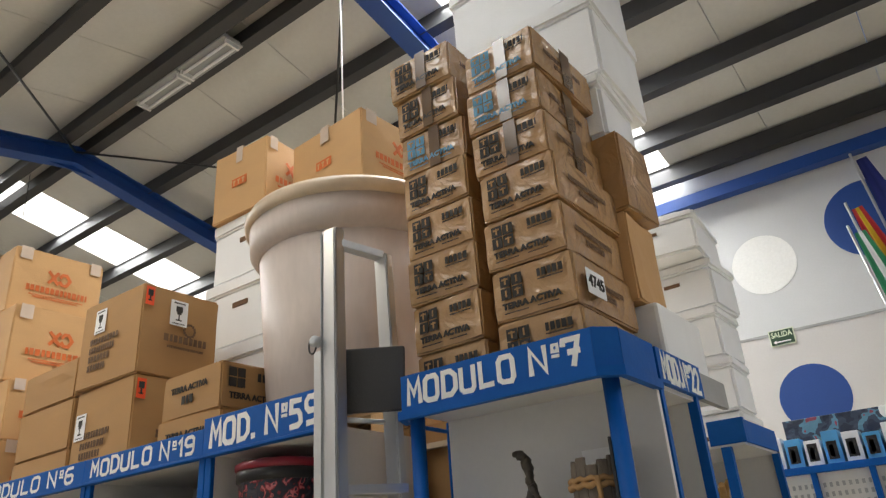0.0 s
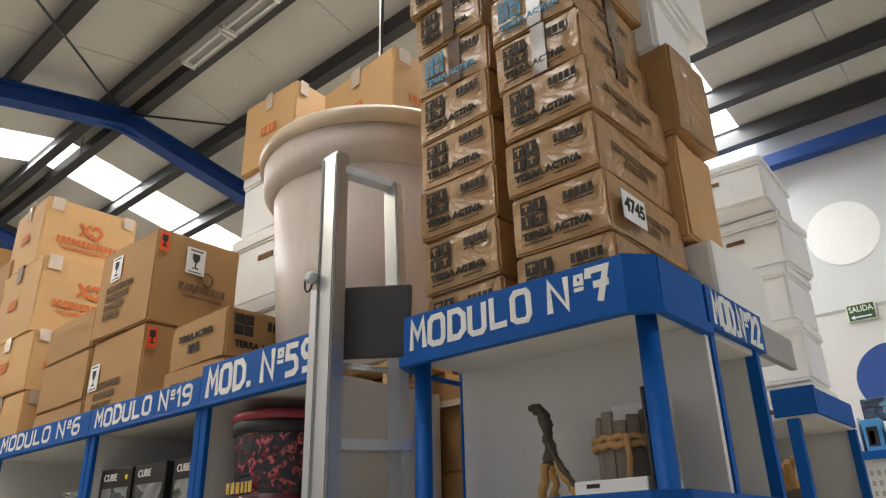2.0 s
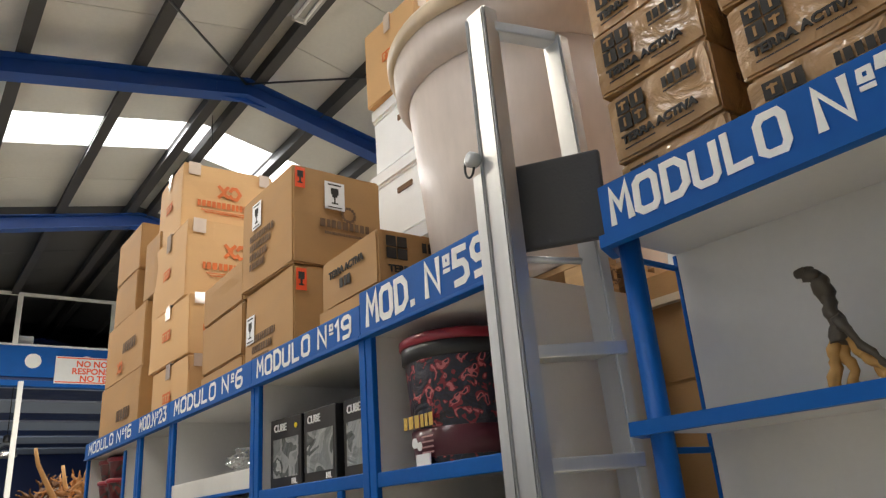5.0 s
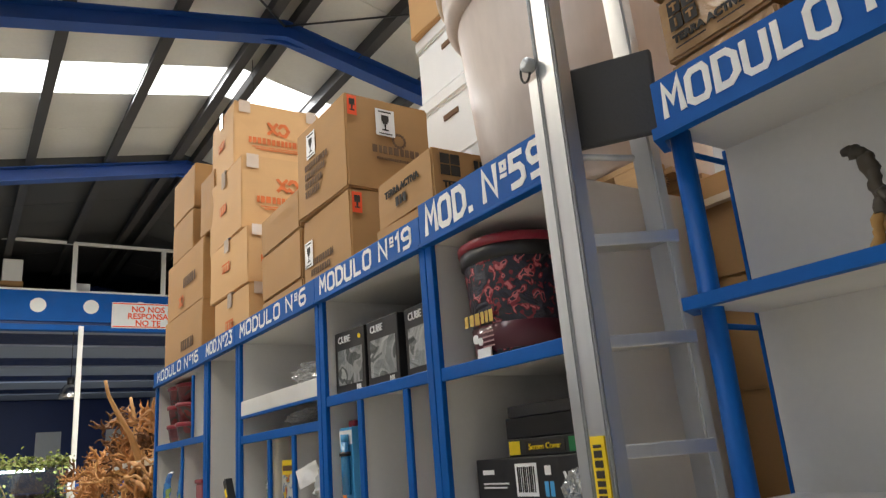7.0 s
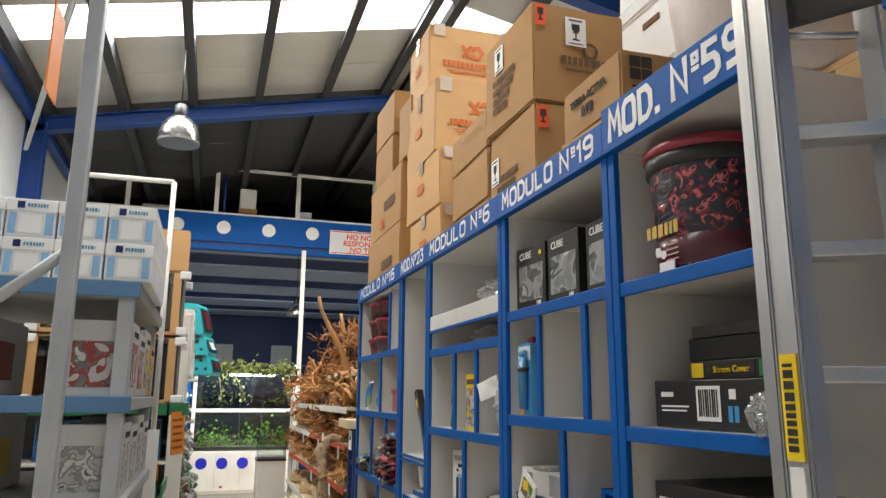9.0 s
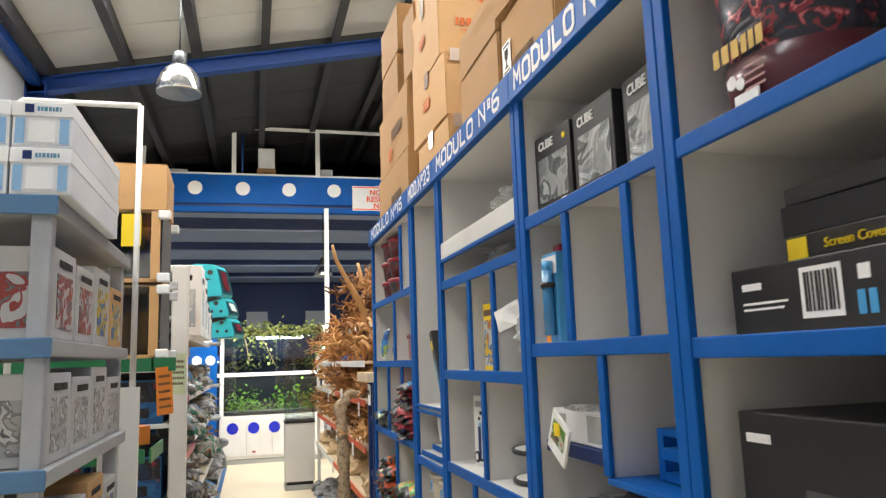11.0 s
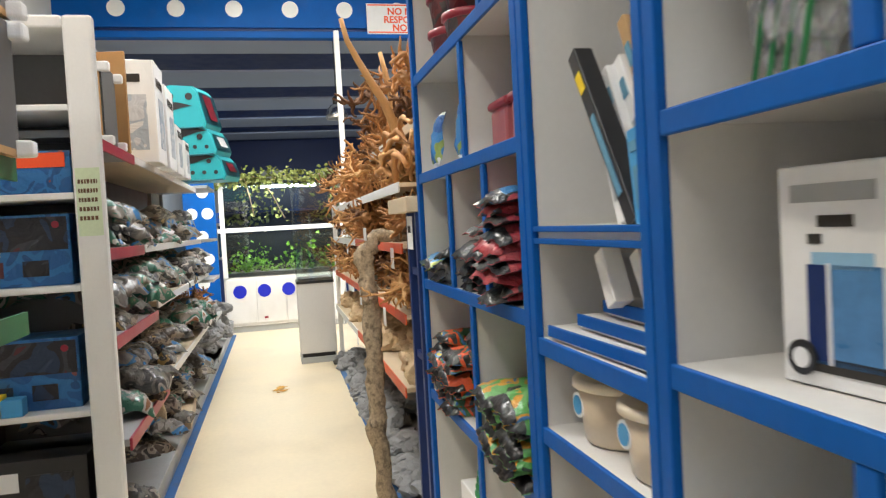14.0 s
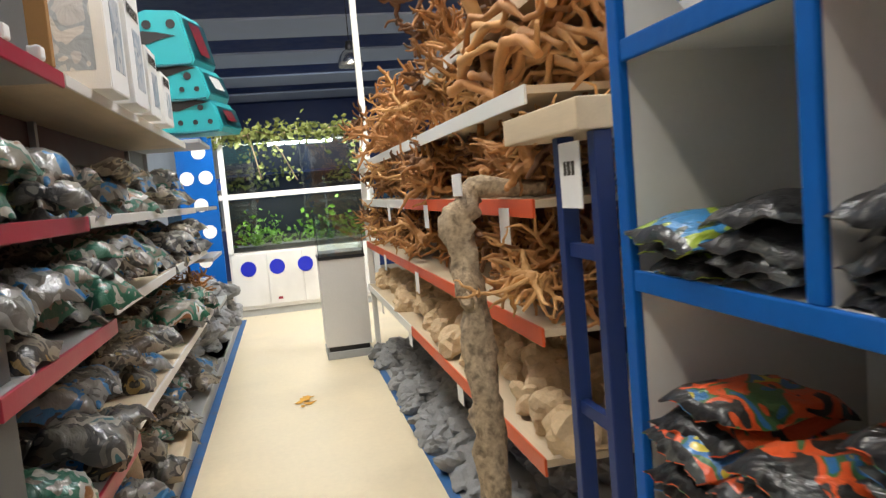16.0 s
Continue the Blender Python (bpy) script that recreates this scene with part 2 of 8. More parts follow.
LEAF = mat("vine_leaf", (0.14, 0.17, 0.045), 0.55, var=0.35, scale=12, bump=0.1, spread=0.3)
MOSS = mat("aquarium_plant", (0.18, 0.38, 0.03), 0.5, var=0.4, scale=12, bump=0.1)
ROPE = mat("hemp_rope", (0.36, 0.21, 0.09), 0.9, var=0.3, scale=20, bump=0.6, grain=120)
OLDWOOD = mat("weathered_resin_wood", (0.15, 0.125, 0.10), 0.8, var=0.4, scale=9, bump=0.6, grain=40, stretch=(6, 6, 1))
STATUE = mat("dark_bronze_resin", (0.05, 0.04, 0.028), 0.5, var=0.5, scale=14, bump=0.6, grain=50)
GOLDEN = mat("ochre_resin", (0.36, 0.20, 0.06), 0.6, var=0.4, scale=14, bump=0.5, grain=50)

# ---- building helpers ----


def thing(name, place, label, category, group="", rz=0.0, kind=""):
    ob = new(name)
    ob.matrix_basis = pose(*place, 0, 0, rz)
    return tagged(ob, label, category, group, kind)


def part(name, bm, material, parent=None, label=""):
    me = bpy.data.meshes.new(name)
    bm.to_mesh(me)
    bm.free()
    me.materials.append(material)
    ob = new(name, me)
    ob.parent = parent
    if label:
        tagged(ob, label)
    return ob


def shared(name, me, parent, m=None, label=""):
    ob = new(name, me)
    ob.parent = parent
    if m is not None:
        ob.matrix_basis = m
    if label:
        tagged(ob, label)
    return ob


def solid(name, bm, material, label, category, place=(0, 0, 0), rz=0.0, group="", kind=""):
    ob = part(name, bm, material)
    ob.matrix_basis = pose(*place, 0, 0, rz)
    return tagged(ob, label, category, group, kind)


def cuboid(x0, x1, y0, y1, z0, z1, bevel=0.0, bm=None):
    own = bmesh.new()
    bmesh.ops.create_cube(own, size=1.0)
    bmesh.ops.scale(own, vec=(abs(x1 - x0), abs(y1 - y0), abs(z1 - z0)), verts=own.verts)
    bmesh.ops.translate(own, vec=((x0 + x1) / 2, (y0 + y1) / 2, (z0 + z1) / 2), verts=own.verts)
    if bevel:
        bmesh.ops.bevel(own, geom=list(own.edges), offset=bevel, segments=2, affect="EDGES", profile=0.5)
    return join(bm, own)


def join(bm, own, m=None):
    if m is not None:
        bmesh.ops.transform(own, matrix=m, verts=own.verts)
    if bm is None:
        return own
    tmp = bpy.data.meshes.new("tmp")
    own.to_mesh(tmp)
    own.free()
    bm.from_mesh(tmp)
    bpy.data.meshes.remove(tmp)
    return bm


def lathe(profile, steps=32, bm=None, m=None):
    """A turned body from (radius, height) pairs."""
    own = bmesh.new()
    rings = [[own.verts.new((r * math.cos(2 * math.pi * i / steps), r * math.sin(2 * math.pi * i / steps), z)) for i in range(steps)] for r, z in profile]
    for a, b in zip(rings, rings[1:]):
        for i in range(steps):
            j = (i + 1) % steps
            own.faces.new((a[i], a[j], b[j], b[i]))
    for ring, flip in ((rings[0], True), (rings[-1], False)):
        own.faces.new(ring[::-1] if flip else ring)
    for f in own.faces:
        f.smooth = len(f.verts) == 4
    return join(bm, own, m)


def tube(points, radii, steps=8, bm=None):
    """A round limb along points, with a radius at each."""
    own = bmesh.new()
    rings, prev = [], None
    pts = [Vector(p) for p in points]
    for i, p in enumerate(pts):
        d = (pts[min(i + 1, len(pts) - 1)] - pts[max(i - 1, 0)]).normalized()
        side = d.orthogonal() if prev is None else (prev - d * prev.dot(d))
        side.normalize()
        prev = side
        up = d.cross(side)
        r = radii[i] if hasattr(radii, "__len__") else radii
        rings.append([own.verts.new(p + (side * math.cos(2 * math.pi * k / steps) + up * math.sin(2 * math.pi * k / steps)) * r) for k in range(steps)])
    for a, b in zip(rings, rings[1:]):
        for k in range(steps):
            own.faces.new((a[k], a[(k + 1) % steps], b[(k + 1) % steps], b[k])).smooth = True
    own.faces.new(rings[0][::-1])
    own.faces.new(rings[-1])
    return join(bm, own)


def slab(points, z0, z1, bm=None):
    """An upright prism over a plan outline (counter-clockwise)."""
    own = bmesh.new()
    lo, hi = [own.verts.new((x, y, z0)) for x, y in points], [own.verts.new((x, y, z1)) for x, y in points]
    own.faces.new(lo[::-1])
    own.faces.new(hi)
    n = len(points)
    for i in range(n):
        own.faces.new((lo[i], lo[(i + 1) % n], hi[(i + 1) % n], hi[i]))
    return join(bm, own)


def disc(radius, thick, m, steps=32, bm=None):
    return lathe([(radius, 0), (radius, thick)], steps, bm, m)


def lettering(text, size, m, depth=0.0015, bold=0.0, align="CENTER", wide=1.0, name="lettering"):
    cu = bpy.data.curves.new(name, "FONT")
    cu.body, cu.size, cu.extrude, cu.offset, cu.align_x, cu.align_y = text, size, depth, bold, align, "CENTER"
    cu.space_character = wide
    cu.resolution_u = 3
    tmp = new("tmp", cu)
    me = bpy.data.meshes.new_from_object(tmp.evaluated_get(bpy.context.evaluated_depsgraph_get()))
    bpy.data.objects.remove(tmp)
    bpy.data.curves.remove(cu)
    me.transform(m)
    return me


def text_part(text, size, m, material, parent, bold=0.0, wide=1.0, label="", depth=0.0015, width=0.0):
    """Lettering on the plane m; width, if given, is the length that the line is stretched to."""
    me = lettering(text, size, Matrix(), depth, bold, wide=wide)
    xs = [v.co.x for v in me.vertices]
    if width:
        me.transform(Matrix.Diagonal((width / (max(xs) - min(xs)), 1, 1, 1)))
    me.transform(m)
    me.materials.append(material)
    return shared("lettering", me, parent, None, label)


# hand-painted capitals: brush strokes on a grid 4 wide and 6 high, corners cut
STROKES = {
    "M": [[(0, 0), (0.3, 6), (2, 2.4), (3.7, 6), (4, 0)]],
    "O": [[(0.8, 0), (0, 0.9), (0, 5.1), (0.8, 6), (3.2, 6), (4, 5.1), (4, 0.9), (3.2, 0), (0.8, 0)]],
    "D": [[(0.2, 0), (0.2, 6), (2.6, 6), (4, 4.6), (4, 1.4), (2.6, 0), (0.2, 0)]],
    "U": [[(0, 6), (0, 0.9), (0.8, 0), (3.2, 0), (4, 0.9), (4, 6)]],
    "L": [[(0.2, 6), (0.2, 0), (3.6, 0)]],
    "N": [[(0, 0), (0, 6), (3.9, 0), (3.9, 6)]],
    "\u00ba": [[(0.3, 4.2), (0.3, 5.7), (1.7, 5.7), (1.7, 4.2), (0.3, 4.2)], [(0.2, 3.0), (1.8, 3.0)]],
    ".": [[(0.0, 0.1), (0.7, 0.1)]],
    "1": [[(0.1, 4.7), (1.4, 6), (1.4, 0)]],
    "2": [[(0.2, 5), (1, 6), (3, 6), (3.8, 5), (3.8, 3.9), (0.2, 0), (3.9, 0)]],
    "3": [[(0.2, 6), (3.6, 6), (2, 3.4), (3.8, 2.4), (3.8, 0.9), (3, 0), (0.8, 0), (0.1, 0.8)]],
    "5": [[(3.7, 6), (0.4, 6), (0.3, 3.5), (2.9, 3.5), (3.8, 2.6), (3.8, 0.9), (2.9, 0), (0.3, 0)]],
    "6": [[(3.5, 6), (1, 6), (0.2, 4.6), (0.2, 0.9), (1, 0), (3, 0), (3.8, 0.9), (3.8, 2.4), (3, 3.2), (0.3, 3.2)]],
    "7": [[(0.1, 5), (0.2, 6), (3.9, 6), (2.2, 0)], [(1.3, 3), (3.9, 3)]],
    "9": [[(0.5, 0), (3, 0), (3.8, 1.2), (3.8, 5.1), (3, 6), (1, 6), (0.2, 5.1), (0.2, 3.6), (1, 2.8), (3.7, 2.8)]],
}


def stroke_mesh(lines, sx, sy, half, rnd, thick=0.0012):
    """Brush strokes with square ends and slightly uneven edges, as one joined sheet of quads."""
    bm = bmesh.new()
    for layer, line in enumerate(lines):
        pts = [Vector((x * sx + rnd.uniform(-1, 1) * half * 0.18, y * sy + rnd.uniform(-1, 1) * half * 0.18)) for x, y in line]
        shut = (Vector(line[0]) - Vector(line[-1])).length < 0.01
        if shut:
            pts[-1] = pts[0].copy()
        rows = []
        n = len(pts)
        for i, p in enumerate(pts):
            before = pts[i - 1] if i else (pts[-2] if shut else None)
            after = pts[i + 1] if i < n - 1 else (pts[1] if shut else None)
            d0 = (p - before).normalized() if before is not None else None
            d1 = (after - p).normalized() if after is not None else None
            if d0 is None or d1 is None:
                d = d1 if d0 is None else d0
                side, k = Vector((-d.y, d.x)), 1.0
                p = p + d * half * (-0.6 if d0 is None else 0.6)
            else:
                side = Vector((-(d0 + d1).y, (d0 + d1).x))
                side = side.normalized() if side.length > 0.05 else Vector((-d1.y, d1.x))
                k = min(1.7, 1 / max(0.3, abs(side.dot(Vector((-d1.y, d1.x))))))
            w = half * k * rnd.uniform(0.92, 1.1)
            rows.append([bm.verts.new((*(p + side * w * q), z)) for q, z in ((1, 0), (-1, 0), (-1, thick + 0.0004 * layer), (1, thick + 0.0004 * layer))])
        if shut:
            for a, b in zip(rows[-1], rows[0]):
                a.co = b.co
        for a, b in zip(rows, rows[1:]):
            for q in range(4):
                bm.faces.new((a[q], a[(q + 1) % 4], b[(q + 1) % 4], b[q]))
        if not shut:
            bm.faces.new(rows[0][::-1])
            bm.faces.new(rows[-1])
        else:
            bmesh.ops.remove_doubles(bm, verts=bm.verts, dist=1e-6)
    bmesh.ops.recalc_face_normals(bm, faces=bm.faces)
    return bm


def painted_sign(words, height, width, plane, parent):
    """White capitals painted by hand, each letter a part of its own, centred on the plane."""
    rnd = random.Random(len(words) * 7 + int(width * 1000))
    steps = [3.2 if c == " " else (2.2 if c == "." else 3.1 if c in "1\u00ba" else 5.7) for c in words]
    unit = width / (sum(steps) - 1.7)
    x = -width / 2
    for c, step in zip(words, steps):
        if c != " ":
            bm = stroke_mesh(STROKES[c], unit, height / 6, (0.0045 if c == "\u00ba" else 0.0078) * height / 0.07, rnd)
            bmesh.ops.translate(bm, vec=(x, -height / 2 + rnd.uniform(-0.002, 0.002), 0), verts=bm.verts)
            bmesh.ops.transform(bm, matrix=plane, verts=bm.verts)
            part("letter", bm, WHITE, parent, "white hand-painted capital")
        x += step * unit


# writing planes: text lies in local x (right) and y (up), facing out
def front_plane(x, y, z):  # read from -y
    return pose(x, y, z, 90, 0, 0)


def side_plane(x, y, z):  # read from +x
    return pose(x, y, z, 90, 0, 90)


def bars(lines, bm=None, m=None, seed=1, thick=0.001):
    """Unreadable print: rows (x, y, width, height) broken into short marks."""
    rnd = random.Random(seed)
    own = bmesh.new()
    for x, y, w, h in lines:
        at = x
        while at < x + w - h * 0.2:
            step = min(h * rnd.uniform(0.45, 0.85), x + w - at)
            cuboid(at, at + step * 0.82, y, y + h, 0, thick, bm=own)
            at += step + h * 0.10
    return join(bm, own, m)


def patch(x, y, w, h, bm=None, m=None, thick=0.001):
    return join(bm, cuboid(x, x + w, y, y + h, 0, thick), m)


def pack_mat(name, colors, scale=9.0, coat=0.8, seed=0.0):
    """Printed glossy packaging: hard patches of a few inks, in crinkled film."""
    m = mat(name, colors[0], 0.4, var=0.1, scale=6, bump=0.15, grain=60, coat=coat, sheen_bump=0.9)
    nt = m.node_tree
    n, ln = nt.nodes, nt.links
    bsdf = n["Principled BSDF"]
    co, mp, vo, rp = n.new("ShaderNodeTexCoord"), n.new("ShaderNodeMapping"), n.new("ShaderNodeTexNoise"), n.new("ShaderNodeValToRGB")
    mp.inputs["Location"].default_value = (seed, seed * 2.3, seed * 0.7)
    info = n.new("ShaderNodeObjectInfo")
    off = n.new("ShaderNodeVectorMath")
    off.operation = "ADD"
    mul = n.new("ShaderNodeMath")
    mul.operation = "MULTIPLY"
    mul.inputs[1].default_value = 17.0
    ln.new(info.outputs["Random"], mul.inputs[0])
    ln.new(co.outputs["Object"], mp.inputs["Vector"])
    ln.new(mp.outputs[0], off.inputs[0])
    ln.new(mul.outputs[0], off.inputs[1])
    ln.new(off.outputs[0], vo.inputs["Vector"])
    vo.inputs["Scale"].default_value, vo.inputs["Detail"].default_value, vo.inputs["Distortion"].default_value = scale, 1.5, 0.8
    ln.new(vo.outputs["Fac"], rp.inputs["Fac"])
    rp.color_ramp.interpolation = "CONSTANT"
    els = rp.color_ramp.elements
    stops = np.linspace(0.34, 0.68, len(colors))
    els[0].position, els[0].color = 0.0, (*colors[0], 1)
    els[1].position, els[1].color = float(stops[1]), (*colors[1], 1)
    for p, c in zip(stops[2:], colors[2:]):
        els.new(float(p)).color = (*c, 1)
    ln.new(rp.outputs["Color"], bsdf.inputs["Base Color"])
    return m

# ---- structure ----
X_EAST, X_WEST, X_SHADE = 7.0, -32.0, -10.9


def setting(name, bm, material, label, category):
    return solid(name, bm, material, label, category, kind="structure")


floor = setting("floor", cuboid(X_WEST, X_EAST, EAVE_S, EAVE_N, -0.1, 0), FLOOR, "cream coated concrete floor, scuffed along the aisle", "floor")
# grey margins under the rack of rocks and the shelving, with blue edge lines
part("floor_margin", cuboid(-10.6, -6.05, 1.93, 2.9, 0, 0.006), FLOOR_GREY, floor, "grey painted strip under the racks")
part("edge_line", cuboid(-13.0, -6.5, 0.735, 0.79, 0, 0.005), LINE_BLUE, floor, "blue painted line at the foot of the racks")
part("edge_line", cuboid(-10.6, -6.1, 1.885, 1.93, 0, 0.005), LINE_BLUE, floor, "blue painted line at the foot of the racks")

wn = setting("wall_north", cuboid(X_WEST, X_EAST, EAVE_N, EAVE_N + 0.2, 3.66, 6.0), WALL_UP, "grey-white plastered wall with large painted discs", "wall")
part("lower_wall", cuboid(X_WEST, X_EAST, EAVE_N, EAVE_N + 0.2, 0, 3.65), WALL_LOW, wn, "slightly pinkish lower wall")
part("joint_line", cuboid(X_WEST, X_EAST, EAVE_N - 0.006, EAVE_N, 3.64, 3.665), GREY_SHELF, wn)
for dx, dz, r, mt in ((-1.37, 4.33, 0.29, WHITE), (-1.25, 3.04, 0.29, STEEL_BLUE), (-0.42, 4.5, 0.36, STEEL_BLUE), (0.6, 3.2, 0.3, WHITE), (-2.9, 4.5, 0.3, BLUE_DARK)):
    part("painted_disc", disc(r, 0.004, pose(dx, EAVE_N - 0.001, dz, 90), 40), mt, wn)
ws = setting("wall_south", cuboid(X_WEST, X_EAST, EAVE_S - 0.2, EAVE_S, 0, 6.0), WALL_UP, "grey-white plastered wall with a painted disc", "wall")
part("painted_disc", disc(0.5, 0.004, pose(-8.3, EAVE_S + 0.005, 4.75, 90), 40), BLUE_DARK, ws)
# out of view; navy only to keep bounced light off the corner shelves
setting("wall_east", cuboid(X_EAST, X_EAST + 0.2, EAVE_S - 0.2, EAVE_N + 0.2, 0, 6.8), BLUE_DARK, "unseen plain gable wall, navy to cut bounced light", "wall")
wall_w = setting("wall_west", cuboid(X_WEST - 0.2, X_WEST, EAVE_S - 0.2, EAVE_N + 0.2, 0, 6.8), BLUE_DARK, "far gable wall with navy and white panels", "wall")
for i in range(4):
    part("wall_panel", cuboid(X_WEST, X_WEST + 0.03, -1.5 + i * 2.4, -0.65 + i * 2.4, 0.0, 3.7), MELAMINE, wall_w, "white wall panel")

# roof sheets with their laps, and translucent bands let into them
bands = [(b - BAND_HALF, b + BAND_HALF) for b in BANDS]
for side in (-1, 1):
    lit, dark, sky_bm = bmesh.new(), bmesh.new(), bmesh.new()
    y_eave = EAVE_N if side > 0 else EAVE_S
    x = X_WEST
    while x < X_EAST - 0.01:
        nx = min(x + 1.0, X_EAST)
        for b0, b1 in bands:
            if x < b0 < nx:
                nx = b0
            elif b0 - 0.001 <= x < b1 - 0.001:
                nx = b1
        in_band = any(b0 - 0.001 <= x < b1 - 0.001 for b0, b1 in bands)
        target = sky_bm if in_band else (dark if nx <= X_SHADE + 0.3 else lit)
        own = bmesh.new()
        lift = 0.0 if in_band else random.uniform(0, 0.006)
        a = [own.verts.new((px, py, roof_z(py) + dz + lift)) for dz in (0, 0.05) for px, py in ((x + 0.004, RIDGE_Y), (nx - 0.004, RIDGE_Y), (nx - 0.004, y_eave), (x + 0.004, y_eave))]
        for q in ((0, 1, 2, 3), (4, 5, 6, 7), (0, 1, 5, 4), (1, 2, 6, 5), (2, 3, 7, 6), (3, 0, 4, 7)):
            own.faces.new([a[k] for k in q])
        join(target, own)
        x = nx
    tag = "north" if side > 0 else "south"
    setting("ceiling_" + tag, lit, ROOF, "pale grey sheet-metal roof lining between dark purlins", "ceiling")
    setting("ceiling_dark_" + tag, dark, ROOF_SHADE, "roof lining above the gallery, colour darkened for lack of light", "ceiling")
    setting("skylight_" + tag, sky_bm, SKYLIGHT, "bright translucent roof panels lit by daylight", "skylight")

for py in (-1.35, -0.43, 0.44, 1.32, 2.27, 3.165, 3.445, 4.23, 5.05, 5.87, 6.53, 7.12):
    z = roof_z(py)
    bm = cuboid(X_WEST, X_EAST, py - 0.035, py + 0.035, z - 0.2, z - 0.012)
    cuboid(X_WEST, X_EAST, py - 0.075, py + 0.035, z - 0.212, z - 0.2, bm=bm)
    setting("purlin", bm, PURLIN, "dark steel purlin under the roof sheets", "beam")
for rx in (-18.8, -10.8, -6.86, -2.95, 1.0, 5.0):
    bm = bmesh.new()
    for side, ye in ((-1, EAVE_S), (1, EAVE_N)):
        for hw, lo, hi in ((0.085, 0.41, 0.395), (0.008, 0.395, 0.225), (0.085, 0.225, 0.212)):
            own = bmesh.new()
            a = [own.verts.new((rx + s * hw, py, roof_z(py) - dz)) for dz in (lo, hi) for s, py in ((-1, RIDGE_Y), (1, RIDGE_Y), (1, ye), (-1, ye))]
            for q in ((0, 1, 2, 3), (4, 5, 6, 7), (0, 1, 5, 4), (1, 2, 6, 5), (2, 3, 7, 6), (3, 0, 4, 7)):
                own.faces.new([a[k] for k in q])
            join(bm, own)
    cuboid(rx - 0.012, rx + 0.012, RIDGE_Y - 0.3, RIDGE_Y + 0.3, RIDGE_Z - 0.46, RIDGE_Z - 0.29, bm=bm)
    for y0, y1 in ((EAVE_S, EAVE_S + 0.24), (EAVE_N - 0.24, EAVE_N)):
        for c in ((rx - 0.1, rx + 0.1, y0, y0 + 0.015), (rx - 0.1, rx + 0.1, y1 - 0.015, y1), (rx - 0.008, rx + 0.008, y0 + 0.015, y1 - 0.015)):
            cuboid(*c, 0, 5.12, bm=bm)
    setting("portal_frame", bm, STEEL_BLUE, "blue painted steel portal frame with a ridge joint", "beam")
for ye in (EAVE_S + 0.1, EAVE_N - 0.1):
    setting("eave_beam", cuboid(X_WEST, X_EAST, ye - 0.06, ye + 0.06, 5.09, 5.21), STEEL_BLUE, "blue steel beam along the eave", "beam")
# wind braces: thin rods crossing under the roof, and a hanging cable
for a, b in (((-6.84, 3.3, 6.12), (-2.97, 6.9, 5.4)), ((-6.84, 6.9, 5.4), (-2.97, 3.3, 6.12)), ((-6.84, 3.3, 6.12), (-2.97, -0.4, 5.38)), ((-6.84, -0.4, 5.38), (-2.97, 3.3, 6.12))):
    setting("brace_rod", tube([a, b], 0.012, 6), BLACK, "thin dark wind-brace rod under the roof", "rod")
solid("hanging_cable", tube([(-2.93, 3.2, 6.3), (-2.91, 3.2, 5.4), (-2.9, 3.2, 4.1)], 0.006, 6), PAPER, "pale cable hanging from the roof", "cable")
solid("hanging_cable", tube([(-7.9, 3.32, 6.3), (-7.88, 3.32, 6.0), (-7.9, 3.33, 5.75)], 0.005, 6), BLACK, "thin dark wire hanging from a frame", "cable")


def tube_light(place, rz):
    t = thing("ceiling_light", place, "unlit white twin fluorescent batten under the roof", "lamp", rz=rz)
    part("tray", cuboid(-0.33, 0.33, -0.1, 0.1, 0.03, 0.07, 0.005), GREY_SHELF, t)
    for y in (-0.045, 0.045):
        part("fluorescent_tube", tube([(-0.3, y, 0.005), (0.3, y, 0.005)], 0.013, 10), PAPER, t)
    for x in (-0.32, 0.3):
        part("lamp_holder", cuboid(x, x + 0.02, -0.07, 0.07, -0.015, 0.03), WHITE_METAL, t)
    for x in (-0.22, 0.22):
        part("hanger", tube([(x, 0, 0.07), (x, 0, roof_z(place[1]) - place[2])], 0.004, 5), BLACK, t)


tube_light((-5.28, 3.3, 6.08), 0)
tube_light((-4.6, 3.3, 6.08), 0)


def high_bay(place, r):
    t = thing("high_bay_lamp", place, "polished bell-shaped high-bay lamp hanging from the roof", "lamp")
    part("reflector", lathe([(r * 0.98, -0.02), (r, 0), (r * 0.97, r * 0.35), (r * 0.82, r * 0.8), (r * 0.55, r * 1.15), (r * 0.3, r * 1.3), (r * 0.28, r * 1.28), (r * 0.52, r * 1.1), (r * 0.78, r * 0.78), (r * 0.93, r * 0.33), (r * 0.95, 0)], 40), CHROME, t)
    part("housing", lathe([(r * 0.3, r * 1.25), (r * 0.32, r * 1.3), (r * 0.32, r * 1.85), (r * 0.18, r * 1.95)], 24), BLACK, t, "black ballast housing")
    part("bulb", lathe([(0.03, r * 0.5), (0.05, r * 0.7), (0.035, r * 1.1)], 16), PAPER, t)
    part("cord", tube([(0, 0, r * 1.9), (0, 0, roof_z(place[1]) - place[2])], 0.008, 6), BLACK, t)


high_bay((-9.0, 0.38, 4.45), 0.235)
high_bay((-16.5, 2.6, 3.35), 0.2)

